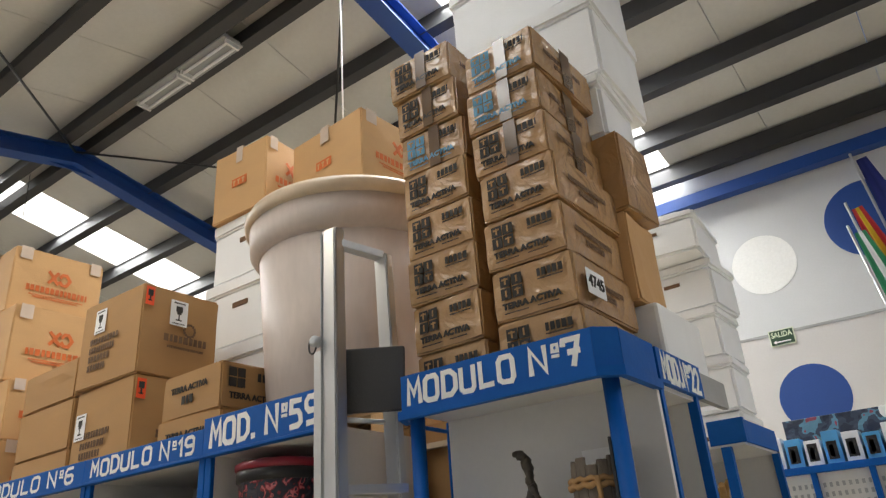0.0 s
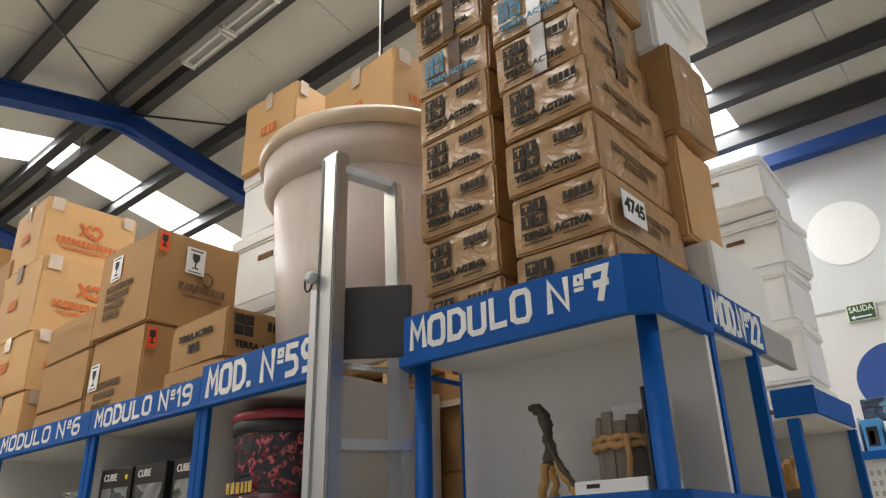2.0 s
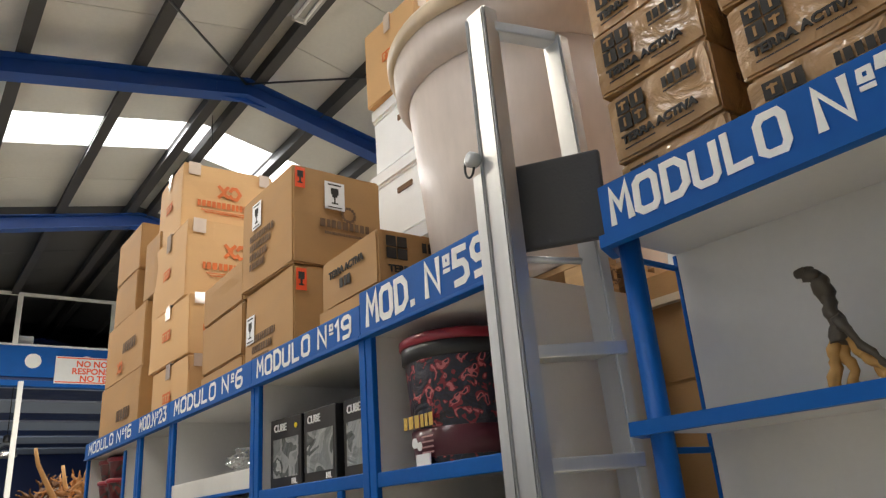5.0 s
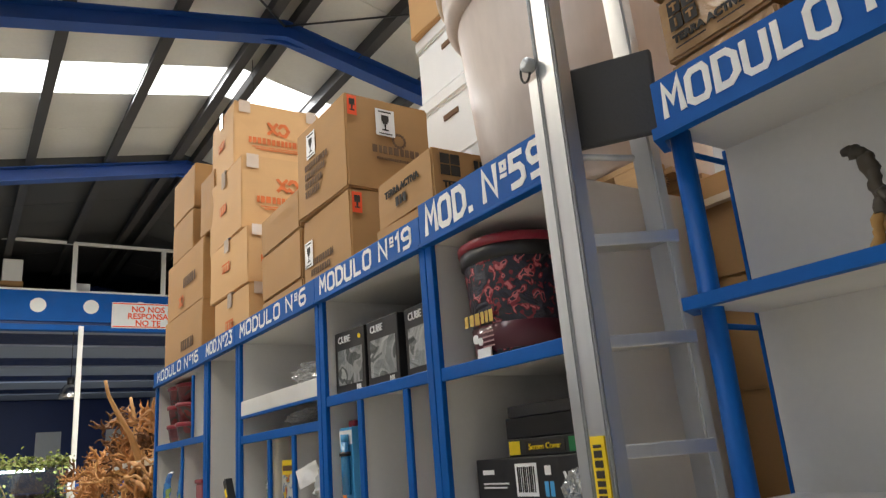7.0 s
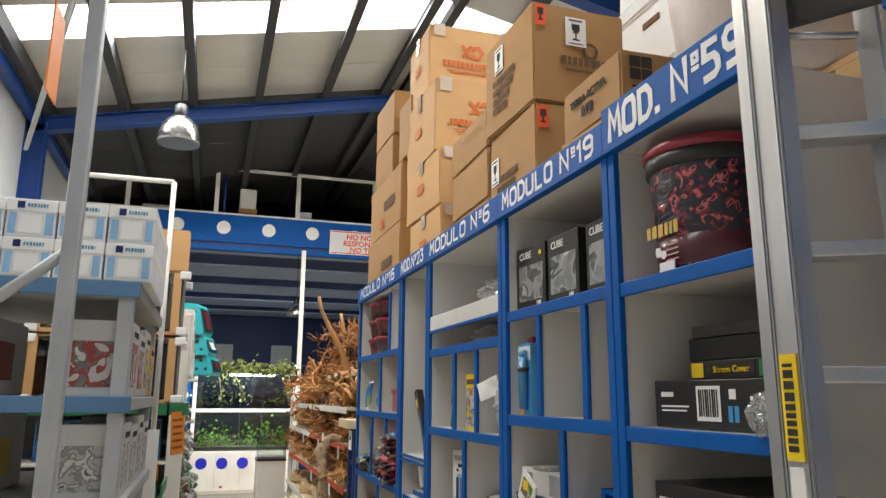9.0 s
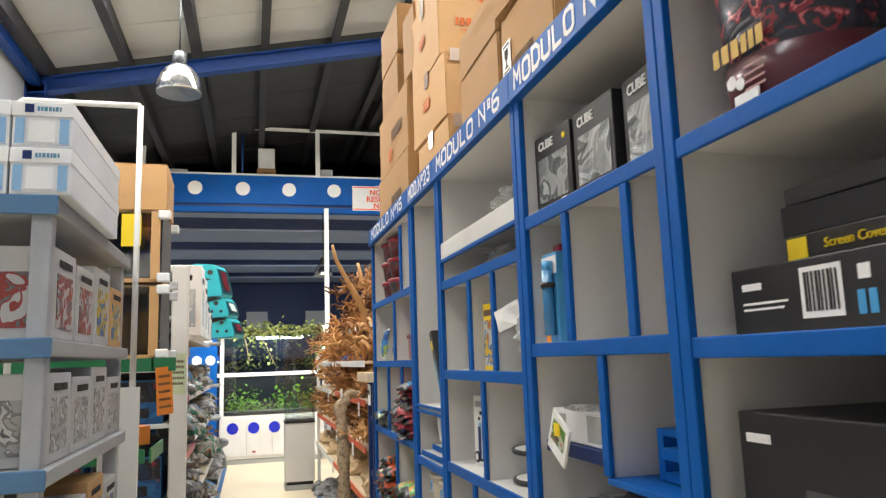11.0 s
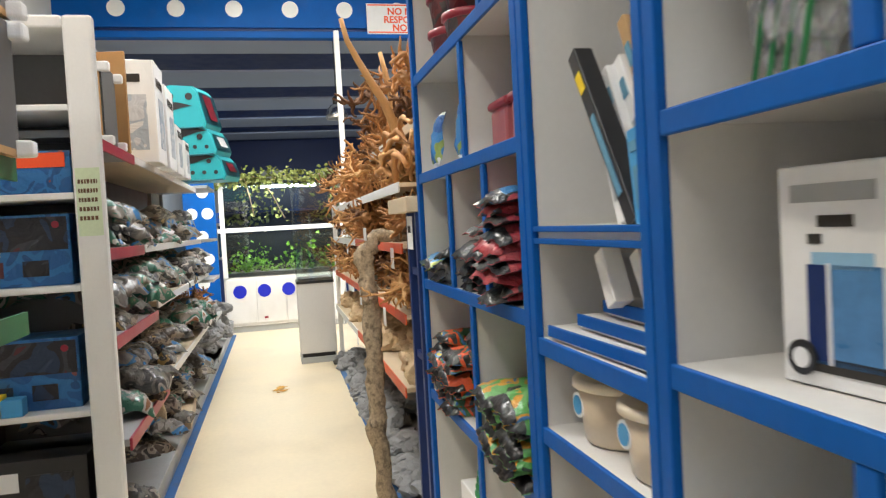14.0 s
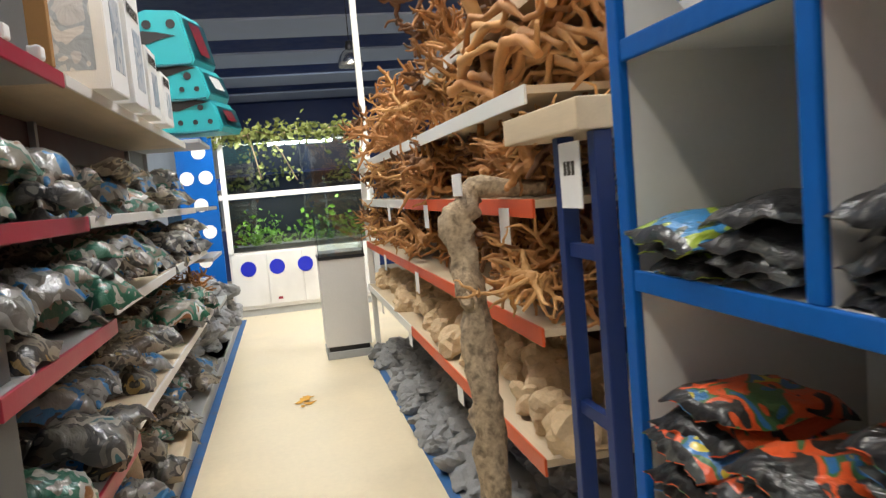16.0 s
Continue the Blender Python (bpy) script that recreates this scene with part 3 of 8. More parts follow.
# gallery
# pale boards, the blue of reflected neon mixed into their colour
SOFFIT = mat("blue_glow_soffit", (0.42, 0.48, 0.62), 0.5, var=0.1, scale=2)
gal = setting("gallery", cuboid(X_WEST, -14.8, EAVE_S, EAVE_N, 4.88, 5.02), BLUE_DARK, "steel gallery with a blue fascia and round white discs", "gallery")
part("fascia", cuboid(-14.83, -14.74, EAVE_S, EAVE_N, 4.5, 5.04, 0.006), BLUE, gal, "bright blue fascia board")
part("flange", cuboid(-14.9, -14.72, EAVE_S, EAVE_N, 4.34, 4.44, 0.006), BLUE, gal, "blue lower flange")
part("web", cuboid(-14.85, -14.8, EAVE_S, EAVE_N, 4.44, 4.5), BLUE_DARK, gal)
for k in range(-1, 8):
    part("painted_disc", disc(0.128, 0.008, pose(-14.739, 0.12 + 0.845 * k, 4.78, 90, 0, 90), 32), WHITE, gal, "round white disc")
for i in range(5):
    part("soffit_board", cuboid(-17.8 - 3.35 * i, -16.1 - 3.35 * i, EAVE_S, EAVE_N, 4.83, 4.879), SOFFIT, gal, "pale board under the deck with blue glow in its colour")
rail = thing("gallery_railing", (-14.78, 0, 5.04), "white tubular steel railing with glass panels along the gallery", "railing", kind="structure")
for py in (-0.78, 0.8, 2.35, 3.9, 5.45):
    part("post", cuboid(-0.03, 0.03, py - 0.04, py + 0.04, 0, 0.9), WHITE_METAL, rail)
part("top_rail", cuboid(-0.03, 0.03, EAVE_S, EAVE_N, 0.9, 0.96, 0.008), WHITE_METAL, rail)
part("bottom_rail", cuboid(-0.02, 0.02, EAVE_S, EAVE_N, 0.0, 0.04), WHITE_METAL, rail)
solid("gallery_post", cuboid(-14.36, -14.28, 2.42, 2.5, 0, 4.34, 0.006), WHITE_METAL, "white square steel post under the gallery", "post", kind="structure")
solid("hanger_post", cuboid(-14.8, -14.76, 0.92, 0.97, 5.99, 6.05), STEEL_BLUE, "thin blue hanger on the railing", "post", kind="structure")
solid("hanger_rod", tube([(-14.9, 0.95, 5.02), (-14.9, 0.95, roof_z(0.95))], 0.02, 8), STEEL_BLUE, "thin blue rod between gallery and roof", "rod", kind="structure")
g = thing("notice_board", (-14.7, 3.55, 4.62), "white notice with red painted words on the gallery fascia", "sign")
part("board", cuboid(-0.02, 0.01, -0.55, 0.75, -0.22, 0.26, 0.004), PAPER, g)
part("red_border", join(None, cuboid(0.011, 0.013, -0.53, 0.73, 0.225, 0.245)), RED_TAG, g)
part("red_border", join(None, cuboid(0.011, 0.013, -0.53, 0.73, -0.205, -0.185)), RED_TAG, g)
for k, word in enumerate(("NO NOS", "RESPONSA", "NO TE")):
    text_part(word, 0.15, side_plane(0.012, 0.08, 0.13 - 0.13 * k), RED_TAG, g, bold=0.004)
# things left on the gallery deck
for py, w, h, mt in ((1.4, 0.36, 0.26, CARD), (2.55, 0.24, 0.28, FOAM), (2.9, 0.4, 0.12, CARD), (-0.3, 0.5, 0.2, FOAM)):
    solid("deck_box", cuboid(-0.2, 0.2, -w / 2, w / 2, 0, h, 0.008), mt, "small box standing on the gallery deck", "box", (-15.3, py, 5.02))
solid("deck_appliance", cuboid(-0.15, 0.15, -0.16, 0.16, 0, 0.42, 0.02), WHITE_METAL, "white box with a dark window on a carton", "box", (-15.3, 1.4, 5.28))

# ---- shelf wall ----
FRONT, BACK, TOP = 1.938, 2.42, 2.306


def shelf_module(x0, x1, shelves, uprights, sign, sign_top=2.398, extra=(), right_wall=True, left_stile=0.03, right_stile=0.03):
    t = thing("shelf_module", ((x0 + x1) / 2, FRONT, 0), "white melamine shelf unit edged in blue with a hand-lettered sign", "shelving unit", "numbered shelf modules")
    cx = (x0 + x1) / 2
    a, b = x0 - cx, x1 - cx
    d = BACK - FRONT
    part("back_panel", cuboid(a, b, d, d + 0.012, 0.08, 2.30), MELAMINE, t)
    part("side_panel", cuboid(a - 0.012, a, 0.012, d + 0.012, 0, 2.30), MELAMINE, t)
    part("side_panel", cuboid(b, b + 0.012, 0.012, d + 0.012, 0, 2.30), MELAMINE, t)
    part("stile", cuboid(a - left_stile, a + 0.004, -0.006, 0.012, 0, TOP, 0.003), BLUE, t, "blue painted upright edge")
    part("stile", cuboid(b - 0.004, b + right_stile, -0.008, 0.012, 0, TOP, 0.003), BLUE, t, "blue painted upright edge")
    part("top_board", cuboid(a - 0.012, b + 0.012, 0.004, d + 0.012, 2.30, 2.32), MELAMINE, t)
    for z in (*shelves, 0.1):
        s = part("shelf", cuboid(a, b, 0.008, d, z - 0.02, z, 0.001), MELAMINE, t)
        part("edging", cuboid(a + 0.004, b - 0.004, -0.003, 0.008, z - 0.036, z + 0.002, 0.003), BLUE, s, "blue painted edge strip")
    for x, z0, z1 in uprights:
        u = part("partition", cuboid(x - cx - 0.009, x - cx + 0.009, 0.012, d, z0, z1 - 0.02), MELAMINE, t)
        part("edging", cuboid(x - cx - 0.016, x - cx + 0.016, -0.001, 0.012, z0 + 0.002, z1 - 0.036, 0.003), BLUE, u, "blue painted edge strip")
    sb = part("sign_board", cuboid(a - left_stile, b + right_stile, -0.02, 0.006, TOP, sign_top, 0.003), BLUE, t, "blue sign board")
    part("lip", cuboid(a - left_stile, b + right_stile, -0.026, 0.006, TOP - 0.012, TOP, 0.003), BLUE, sb)
    if sign:
        h = sign_top - TOP
        words, size, share, shift = sign
        painted_sign(words, h * 0.64, share * (x1 - x0), front_plane(shift, -0.0202, TOP + h * 0.5), sb)
    return t


m16 = shelf_module(-5.92, -4.745, (1.90, 1.525, 1.12, 0.69), ((-5.02, 1.90, 2.30), (-5.24, 1.525, 1.90), (-5.465, 1.12, 1.525), (-5.06, 1.12, 1.525), (-5.25, 0.69, 1.12), (-5.25, 0.1, 0.69)), ("MODULO N\u00ba16", 0.085, 0.86, 0.0), left_stile=0.035, right_stile=0.035)
m23 = shelf_module(-4.68, -4.185, (0.87, 0.45), (), ("MOD.N\u00ba23", 0.085, 0.92, 0.0), left_stile=0.03, right_stile=0.024)
m6 = shelf_module(-4.13, -3.20, (1.85, 1.48, 1.11, 0.7), ((-3.755, 1.48, 1.85), (-3.475, 1.48, 1.85), (-3.625, 1.11, 1.48), (-3.77, 0.7, 1.11), (-3.48, 0.7, 1.11)), ("MODULO N\u00ba6", 0.088, 0.88, 0.0), left_stile=0.03, right_stile=0.03)
m19 = shelf_module(-3.135, -2.405, (1.93, 1.56, 1.07, 0.66), ((-2.87, 1.56, 1.93), (-2.555, 1.56, 1.93), (-2.715, 1.25, 1.56)), ("MODULO N\u00ba19", 0.09, 0.94, 0.0), left_stile=0.034, right_stile=0.03)
m59 = shelf_module(-2.345, -1.80, (1.925, 1.55, 1.14, 0.7), (), ("MOD. N\u00ba59", 0.1, 0.98, 0.01), sign_top=2.432, left_stile=0.03, right_stile=0.03)
# extra boards that only some modules have
part("front_board", cuboid(-0.465, 0.465, 0.0, 0.016, 1.945, 2.015, 0.003), MELAMINE, m6, "white board across the opening")
part("edging", cuboid(-0.465, 0.465, -0.003, 0.016, 1.932, 1.945, 0.002), BLUE, m6)
part("inner_shelf", cuboid(-0.247, 0.247, 0.01, 0.46, 1.281, 1.315), MELAMINE, m23, "white inner shelf")
for dz in (0.0, -0.026):
    part("edging", cuboid(-0.247, 0.247, -0.002, 0.01, 1.305 + dz, 1.317 + dz, 0.002), BLUE, m23)
s_ = part("shelf", cuboid(-0.247, 0.247, 0.008, 0.46, 1.05, 1.07, 0.001), MELAMINE, m23)
part("edging", cuboid(-0.244, 0.244, -0.003, 0.008, 1.034, 1.072, 0.003), BLUE, s_, "blue painted edge strip")
for k, (dx, dy, w) in enumerate(((0.02, 0.012, 0.42), (0.06, 0.04, 0.34), (0.08, 0.07, 0.28))):
    t = thing("flat_board", (-4.45 + dx, FRONT + dy, 1.0725 + 0.031 * k), "flat white board edged in blue lying on a shelf", "board", "spare boards", rz=1.5 - 2 * k)
    part("panel", cuboid(-w / 2, w / 2, 0.008, 0.3, 0, 0.028, 0.001), MELAMINE, t)
    part("edging", cuboid(-w / 2, w / 2, 0, 0.0075, 0.006, 0.03, 0.002), BLUE, t, "blue edge strip")
part("low_shelf", cuboid(0.055, 0.365, 0.0, 0.45, 1.235, 1.25, 0.002), BLUE, m19, "short blue shelf")
part("low_shelf", cuboid(-0.365, 0.045, 0.03, 0.45, 1.262, 1.295, 0.002), BLUE_DARK, m19, "short dark blue shelf")

# corner module, open on its flank, with round posts
m7 = thing("corner_shelf_module", (-1.2, 1.97, 0), "blue-edged white corner shelf unit on round posts with a sign", "shelving unit", "numbered shelf modules")
OUT = [(-0.285, 0.0), (0.336, 0.0), (0.383, 0.045), (0.383, 0.27), (0.383, 0.252), (-0.296, 0.228), (-0.296, 0.05)]


def shrunk(points, k):
    cx, cy = 0.06, 0.13
    return [(cx + (x - cx) * k, cy + (y - cy) * k) for x, y in points]


part("top_board", slab(OUT, 2.3035, 2.33), MELAMINE, m7)
sb = part("sign_board", slab([(-0.287, -0.012), (0.336, -0.012), (0.336, 0.01), (-0.287, 0.01)], 2.305, 2.408), BLUE, m7, "blue sign board")
part("sign_board_corner", slab([(0.337, -0.012), (0.386, 0.045), (0.37, 0.055), (0.337, 0.012)], 2.305, 2.409), BLUE, m7)
part("sign_board_side", slab([(0.387, 0.047), (0.387, 0.27), (0.371, 0.27), (0.371, 0.056)], 2.303, 2.407), BLUE, m7)
part("sign_board_end", slab([(-0.287, -0.011), (-0.287, 0.012), (-0.30, 0.06), (-0.312, 0.055)], 2.303, 2.407), BLUE, m7)
painted_sign("MODULO N\u00ba7", 0.066, 0.56, front_plane(0.02, -0.0122, 2.354), sb)
for z in (2.305, 1.945, 1.56, 1.15, 0.7):
    if z < 2.3:
        s = part("shelf", slab(shrunk(OUT, 0.995), z - 0.02, z), MELAMINE, m7)
    else:
        s = m7
    part("lip", slab([(-0.295, -0.022), (0.342, -0.026), (0.398, 0.022), (0.398, 0.27), (0.376, 0.27), (0.376, 0.034), (0.33, 0.0), (-0.285, 0.0), (-0.315, 0.06), (-0.33, 0.055)], z - 0.026, z - 0.001), BLUE, s, "blue painted lip")
part("back_panel", slab([(-0.2955, 0.2265), (0.3825, 0.2505), (0.3825, 0.268), (-0.2955, 0.245)], 0, 2.3032), MELAMINE, m7)
part("back_edge", cuboid(-0.306, -0.297, 0.226, 0.25, 0, 2.303, 0.002), BLUE, m7, "blue painted edge of the back panel")
for z in (2.28, 1.9, 1.515, 1.105):
    part("flank_rail", cuboid(-0.306, -0.298, 0.06, 0.2255, z - 0.012, z, 0.002), BLUE, m7, "thin blue rail across the open flank")
for px, py in ((-0.28, 0.05), (0.338, 0.062)):
    part("post", tube([(px, py, 0), (px, py, 2.303)], 0.022, 14), BLUE, m7, "round blue post")
# module round the corner, facing the other aisle
m22 = thing("shelf_module", (-0.826, 2.25, 0), "white shelf unit edged in blue facing the cross aisle", "shelving unit", "numbered shelf modules", rz=90)
for a, b in ((0.0, 0.03), (0.29, 0.32)):
    part("stile", cuboid(a + 0.004, b - 0.004, -0.009, 0.02, 0, 2.304), BLUE, m22)
    part("side_panel", cuboid(a + 0.005, b - 0.005, 0.02, 0.4, 0, 2.30), MELAMINE, m22)
part("back_panel", cuboid(0, 0.32, 0.4, 0.412, 0, 2.3), MELAMINE, m22)
part("top_board", cuboid(0, 0.32, 0.0, 0.4, 2.29, 2.304), MELAMINE, m22)
part("sign_board", cuboid(0.0, 0.36, -0.016, 0.008, 2.3045, 2.403), BLUE, m22)
part("grey_board", cuboid(0.362, 0.62, -0.012, 0.008, 2.3045, 2.39), GREY_SHELF, m22, "unpainted grey board behind the sign")
painted_sign("MOD.N\u00ba22", 0.07, 0.3, pose(0.18, -0.0165, 2.352, 90), m22)
for z in (1.945, 1.56, 1.15, 0.7, 0.1):
    s = part("shelf", cuboid(0.03, 0.29, 0.0, 0.4, z - 0.02, z), MELAMINE, m22)
    part("edging", cuboid(0.03, 0.29, -0.01, 0.0, z - 0.03, z + 0.002), BLUE, s)

# ---- cartons ----


def carton_mesh(w, d, h, seed, bulge=0.006, bevel=0.006):
    """A slightly bulged, knocked carton standing on z=0, front at y=0, spanning -w..0 in x."""
    rnd = random.Random(seed)
    bm = bmesh.new()
    bmesh.ops.create_cube(bm, size=1)
    bmesh.ops.scale(bm, vec=(w, d, h), verts=bm.verts)
    bmesh.ops.bevel(bm, geom=list(bm.edges), offset=bevel, segments=2, affect="EDGES")
    bmesh.ops.subdivide_edges(bm, edges=[e for e in bm.edges if e.calc_length() > 0.08], cuts=3, use_grid_fill=True)
    for v in bm.verts:
        x, y, z = v.co.x / w * 2, v.co.y / d * 2, v.co.z / h * 2
        k = bulge * (noise.noise(Vector((x * 1.3 + seed, y * 1.3, z * 1.3))) + 0.4)
        if abs(y) > 0.9:
            v.co.y += math.copysign(k * (1 - x * x) * (1 - z * z) * 1.4, y)
        if abs(x) > 0.9:
            v.co.x += math.copysign(k * (1 - y * y) * (1 - z * z) * 1.4, x)
        if abs(x) > 0.9 and abs(z) > 0.9:
            v.co += Vector([rnd.uniform(-0.003, 0.003) for _ in range(3)])
    bmesh.ops.translate(bm, vec=(-w / 2, d / 2, h / 2), verts=bm.verts)
    return bm


def carton(name, w, d, h, material, label, seed, group=""):
    t = thing(name, (0, 0, 0), label, "cardboard box", group)
    part("body", carton_mesh(w, d, h, seed), material, t)
    # the long slit between the top flaps, and the tape over it
    part("flap", cuboid(-w + 0.012, -0.012, 0.01, d / 2 - 0.003, h, h + 0.004), material, t)
    part("flap", cuboid(-w + 0.012, -0.012, d / 2 + 0.003, d - 0.01, h, h + 0.004), material, t)
    return t


def at(t, x, y, z, rz=0.0):
    t.matrix_basis = pose(x, y, z, 0, 0, rz)
    return t


def terra_box(w, d, h, seed, style, label):
    t = carton("soil_carton", w, d, h, CARD_FILM if style != "plain" else CARD, label, seed, "stacked soil cartons")
    fm = front_plane(0, -0.0075, 0)
    ink = INK if style != "cyan" else INK_CYAN
    bm = bmesh.new()
    s = h * 0.22
    for i in range(2):
        for j in range(2):
            patch(-w + w * 0.12 + i * s * 1.12, h * 0.40 + j * s * 1.12, s, s, bm, fm)
    part("pictogram", bm, ink, t)
    marks = bmesh.new()
    for i in range(2):
        for j in range(2):
            cx, cy = -w + w * 0.12 + i * s * 1.12 + s / 2, h * 0.40 + j * s * 1.12 + s / 2
            patch(cx - s * 0.08, cy - s * 0.3, s * 0.16, s * 0.6, marks, front_plane(0, -0.0087, 0))
            if (i + j) % 2:
                patch(cx - s * 0.3, cy + s * 0.1, s * 0.6, s * 0.14, marks, front_plane(0, -0.0087, 0))
    part("pictogram_mark", marks, CARD, t)
    part("print", bars([(-w * 0.42, h * 0.66, w * 0.32, h * 0.15), (-w * 0.42, h * 0.60, w * 0.30, h * 0.025)], None, fm, seed), INK, t, "bold unreadable print")
    text_part("TERRA ACTIVA", h * 0.16, front_plane(-w * 0.52, -0.0078, h * 0.26), ink, t, bold=0.0012, width=w * 0.72)
    part("print", bars([(-w * 0.86, h * 0.12, w * 0.30, h * 0.02), (-w * 0.45, h * 0.12, w * 0.25, h * 0.02)], None, fm, seed + 1), ink, t, "small unreadable print")
    part("side_print", bars([(d * 0.15, h * 0.48, d * 0.6, h * 0.11), (d * 0.30, h * 0.28, d * 0.3, h * 0.12)], None, side_plane(0.007, 0, 0), seed + 2), INK_BROWN, t, "faded print")
    if style in ("taped", "cyan"):
        part("tape", cuboid(-w * 0.53, -w * 0.37, -0.009, -0.0072, 0.0, h), TAPE, t, "brown parcel tape")
        part("tape", cuboid(0.0072, 0.009, d * 0.42, d * 0.58, 0.0, h), TAPE, t, "brown parcel tape")
    return t


TW, TD, TH = 0.27, 0.42, 0.158
# two columns on the corner module; each box sits a little askew
plain = terra_box(TW, TD, TH, 3, "film", "brown cardboard soil carton with black print, wrapped in glossy film")
taped = terra_box(TW, TD, TH, 5, "taped", "brown cardboard soil carton with brown tape, wrapped in film")
cyan = terra_box(TW, TD, TH, 7, "cyan", "brown cardboard soil carton with pale blue print and brown tape")
BASE = 2.331
used = set()


def put(src, x, y, z, rz):
    if src.name not in used:
        used.add(src.name)
        return at(src, x, y, z, rz)
    return copy_thing(src, pose(x, y, z, 0, 0, rz))


jig = random.Random(11)
for k in range(7):
    src = plain if k < 4 else (taped if k == 4 else cyan)
    put(src, -0.915 - 0.006 * k + jig.uniform(-0.008, 0.008), 2.05 + jig.uniform(-0.01, 0.01), BASE + 0.165 * k + 0.02, jig.uniform(-2.2, 2.2))
for k in range(8):
    src = plain if k < 5 else (cyan if k == 5 else taped)
    put(src, -1.23 - 0.006 * k + jig.uniform(-0.008, 0.008), 2.06 + jig.uniform(-0.012, 0.012), BASE + 0.1615 * k + 0.002, jig.uniform(-2.5, 2.5))
lab = thing("number_label", (-0.902, 2.13, BASE + 0.165 + 0.075), "white paper label with a printed number on a carton", "label", rz=0)
part("paper", cuboid(-0.001, 0.001, -0.05, 0.065, -0.025, 0.05), PAPER, lab)
text_part("4745", 0.05, side_plane(0.0015, 0.008, 0.014), INK, lab, bold=0.001)
# cartons and foam boxes behind the soil cartons
c = carton("tall_carton", 0.40, 0.25, 0.315, CARD_LIGHT, "plain brown carton behind the wrapped soil cartons", 21)
at(c, -0.895, 2.455, 2.62, 1)
c = carton("wide_carton", 0.48, 0.24, 0.30, CARD_FILM, "brown carton wrapped in film, standing out over the ones below", 22)
at(c, -0.87, 2.45, 2.942, -3)
solid("foam_box", cuboid(-0.45, 0, 0, 0.4, 0, 0.285, 0.015), FOAM, "white polystyrene fish box under a carton", "foam box", (-0.86, 2.5, BASE), group="polystyrene boxes")


def foam_box(w, d, h, seed):
    t = thing("foam_box", (0, 0, 0), "white polystyrene fish box with a lid", "foam box", "polystyrene boxes")
    part("tub", carton_mesh(w, d, h * 0.8, seed, 0.003, 0.014), FOAM, t)
    lid = carton_mesh(w + 0.02, d + 0.02, h * 0.2, seed + 1, 0.002, 0.012)
    bmesh.ops.translate(lid, vec=(0.01, -0.01, h * 0.8), verts=lid.verts)
    part("lid", lid, FOAM, t)
    part("grip_hole", cuboid(-w * 0.6, -w * 0.4, -0.008, 0.0, h * 0.55, h * 0.62), CARD_DARK, t)
    return t


fb = foam_box(0.44, 0.36, 0.27, 31)
at(fb, -0.90, 2.46, 3.25, 4)
big = foam_box(0.62, 0.48, 0.40, 33)
at(big, -0.88, 2.48, 3.525, 2)
copy_thing(big, pose(-0.93, 2.49, 3.93, 0, 0, -3))
# a tower of foam boxes further along the cross aisle
for k in range(12):
    copy_thing(fb, pose(-1.08 + 0.02 * (k % 2), 4.02 + 0.015 * (k % 3), 0.04 + 0.273 * k, 0, 0, jig.uniform(-3, 3)))
tall_cap = foam_box(0.46, 0.40, 0.16, 36)
at(tall_cap, -1.45, 3.99, 0.0, 5)
crown = foam_box(0.50, 0.52, 0.23, 38)
at(crown, -1.05, 3.9, 0.04 + 0.273 * 12, 4)
solid("foam_sheet", cuboid(-0.36, 0, 0, 0.3, 0, 0.04, 0.01), FOAM, "polystyrene sheet lying on a foam box", "foam sheet", (-1.14, 3.97, 0.041 + 0.273 * 12 + 0.23), rz=4)

# ---- cartons on the long shelf ----
ROOFTOP = 2.322


def glass_label(t, place, plane, s=1.0):
    lab = part("fragile_label", patch(-0.045 * s, -0.06 * s, 0.09 * s, 0.12 * s, None, plane), PAPER, t, "white fragile label")
    bm = bmesh.new()
    m2 = plane @ Matrix.Translation((0, 0, 0.0012))
    for w, y, h in ((0.034, 0.005, 0.028), (0.022, -0.006, 0.011), (0.006, -0.03, 0.025), (0.03, -0.036, 0.006)):
        patch(-w / 2 * s, y * s, w * s, h * s, bm, m2)
    patch(-0.03 * s, 0.045 * s, 0.06 * s, 0.006 * s, bm, m2)
    patch(-0.032 * s, -0.052 * s, 0.064 * s, 0.004 * s, bm, m2)
    part("printed_glass", bm, INK, lab)


def red_glass(t, plane):
    tag = part("red_tag", patch(-0.022, -0.045, 0.044, 0.09, None, plane), RED_TAG, t, "orange-red fragile tag")
    bm = bmesh.new()
    m2 = plane @ Matrix.Translation((0, 0, 0.0012))
    for w, y, h in ((0.026, 0.0, 0.03), (0.008, -0.02, 0.02), (0.022, -0.026, 0.006)):
        patch(-w / 2, y, w, h, bm, m2)
    part("printed_glass", bm, INK, tag)


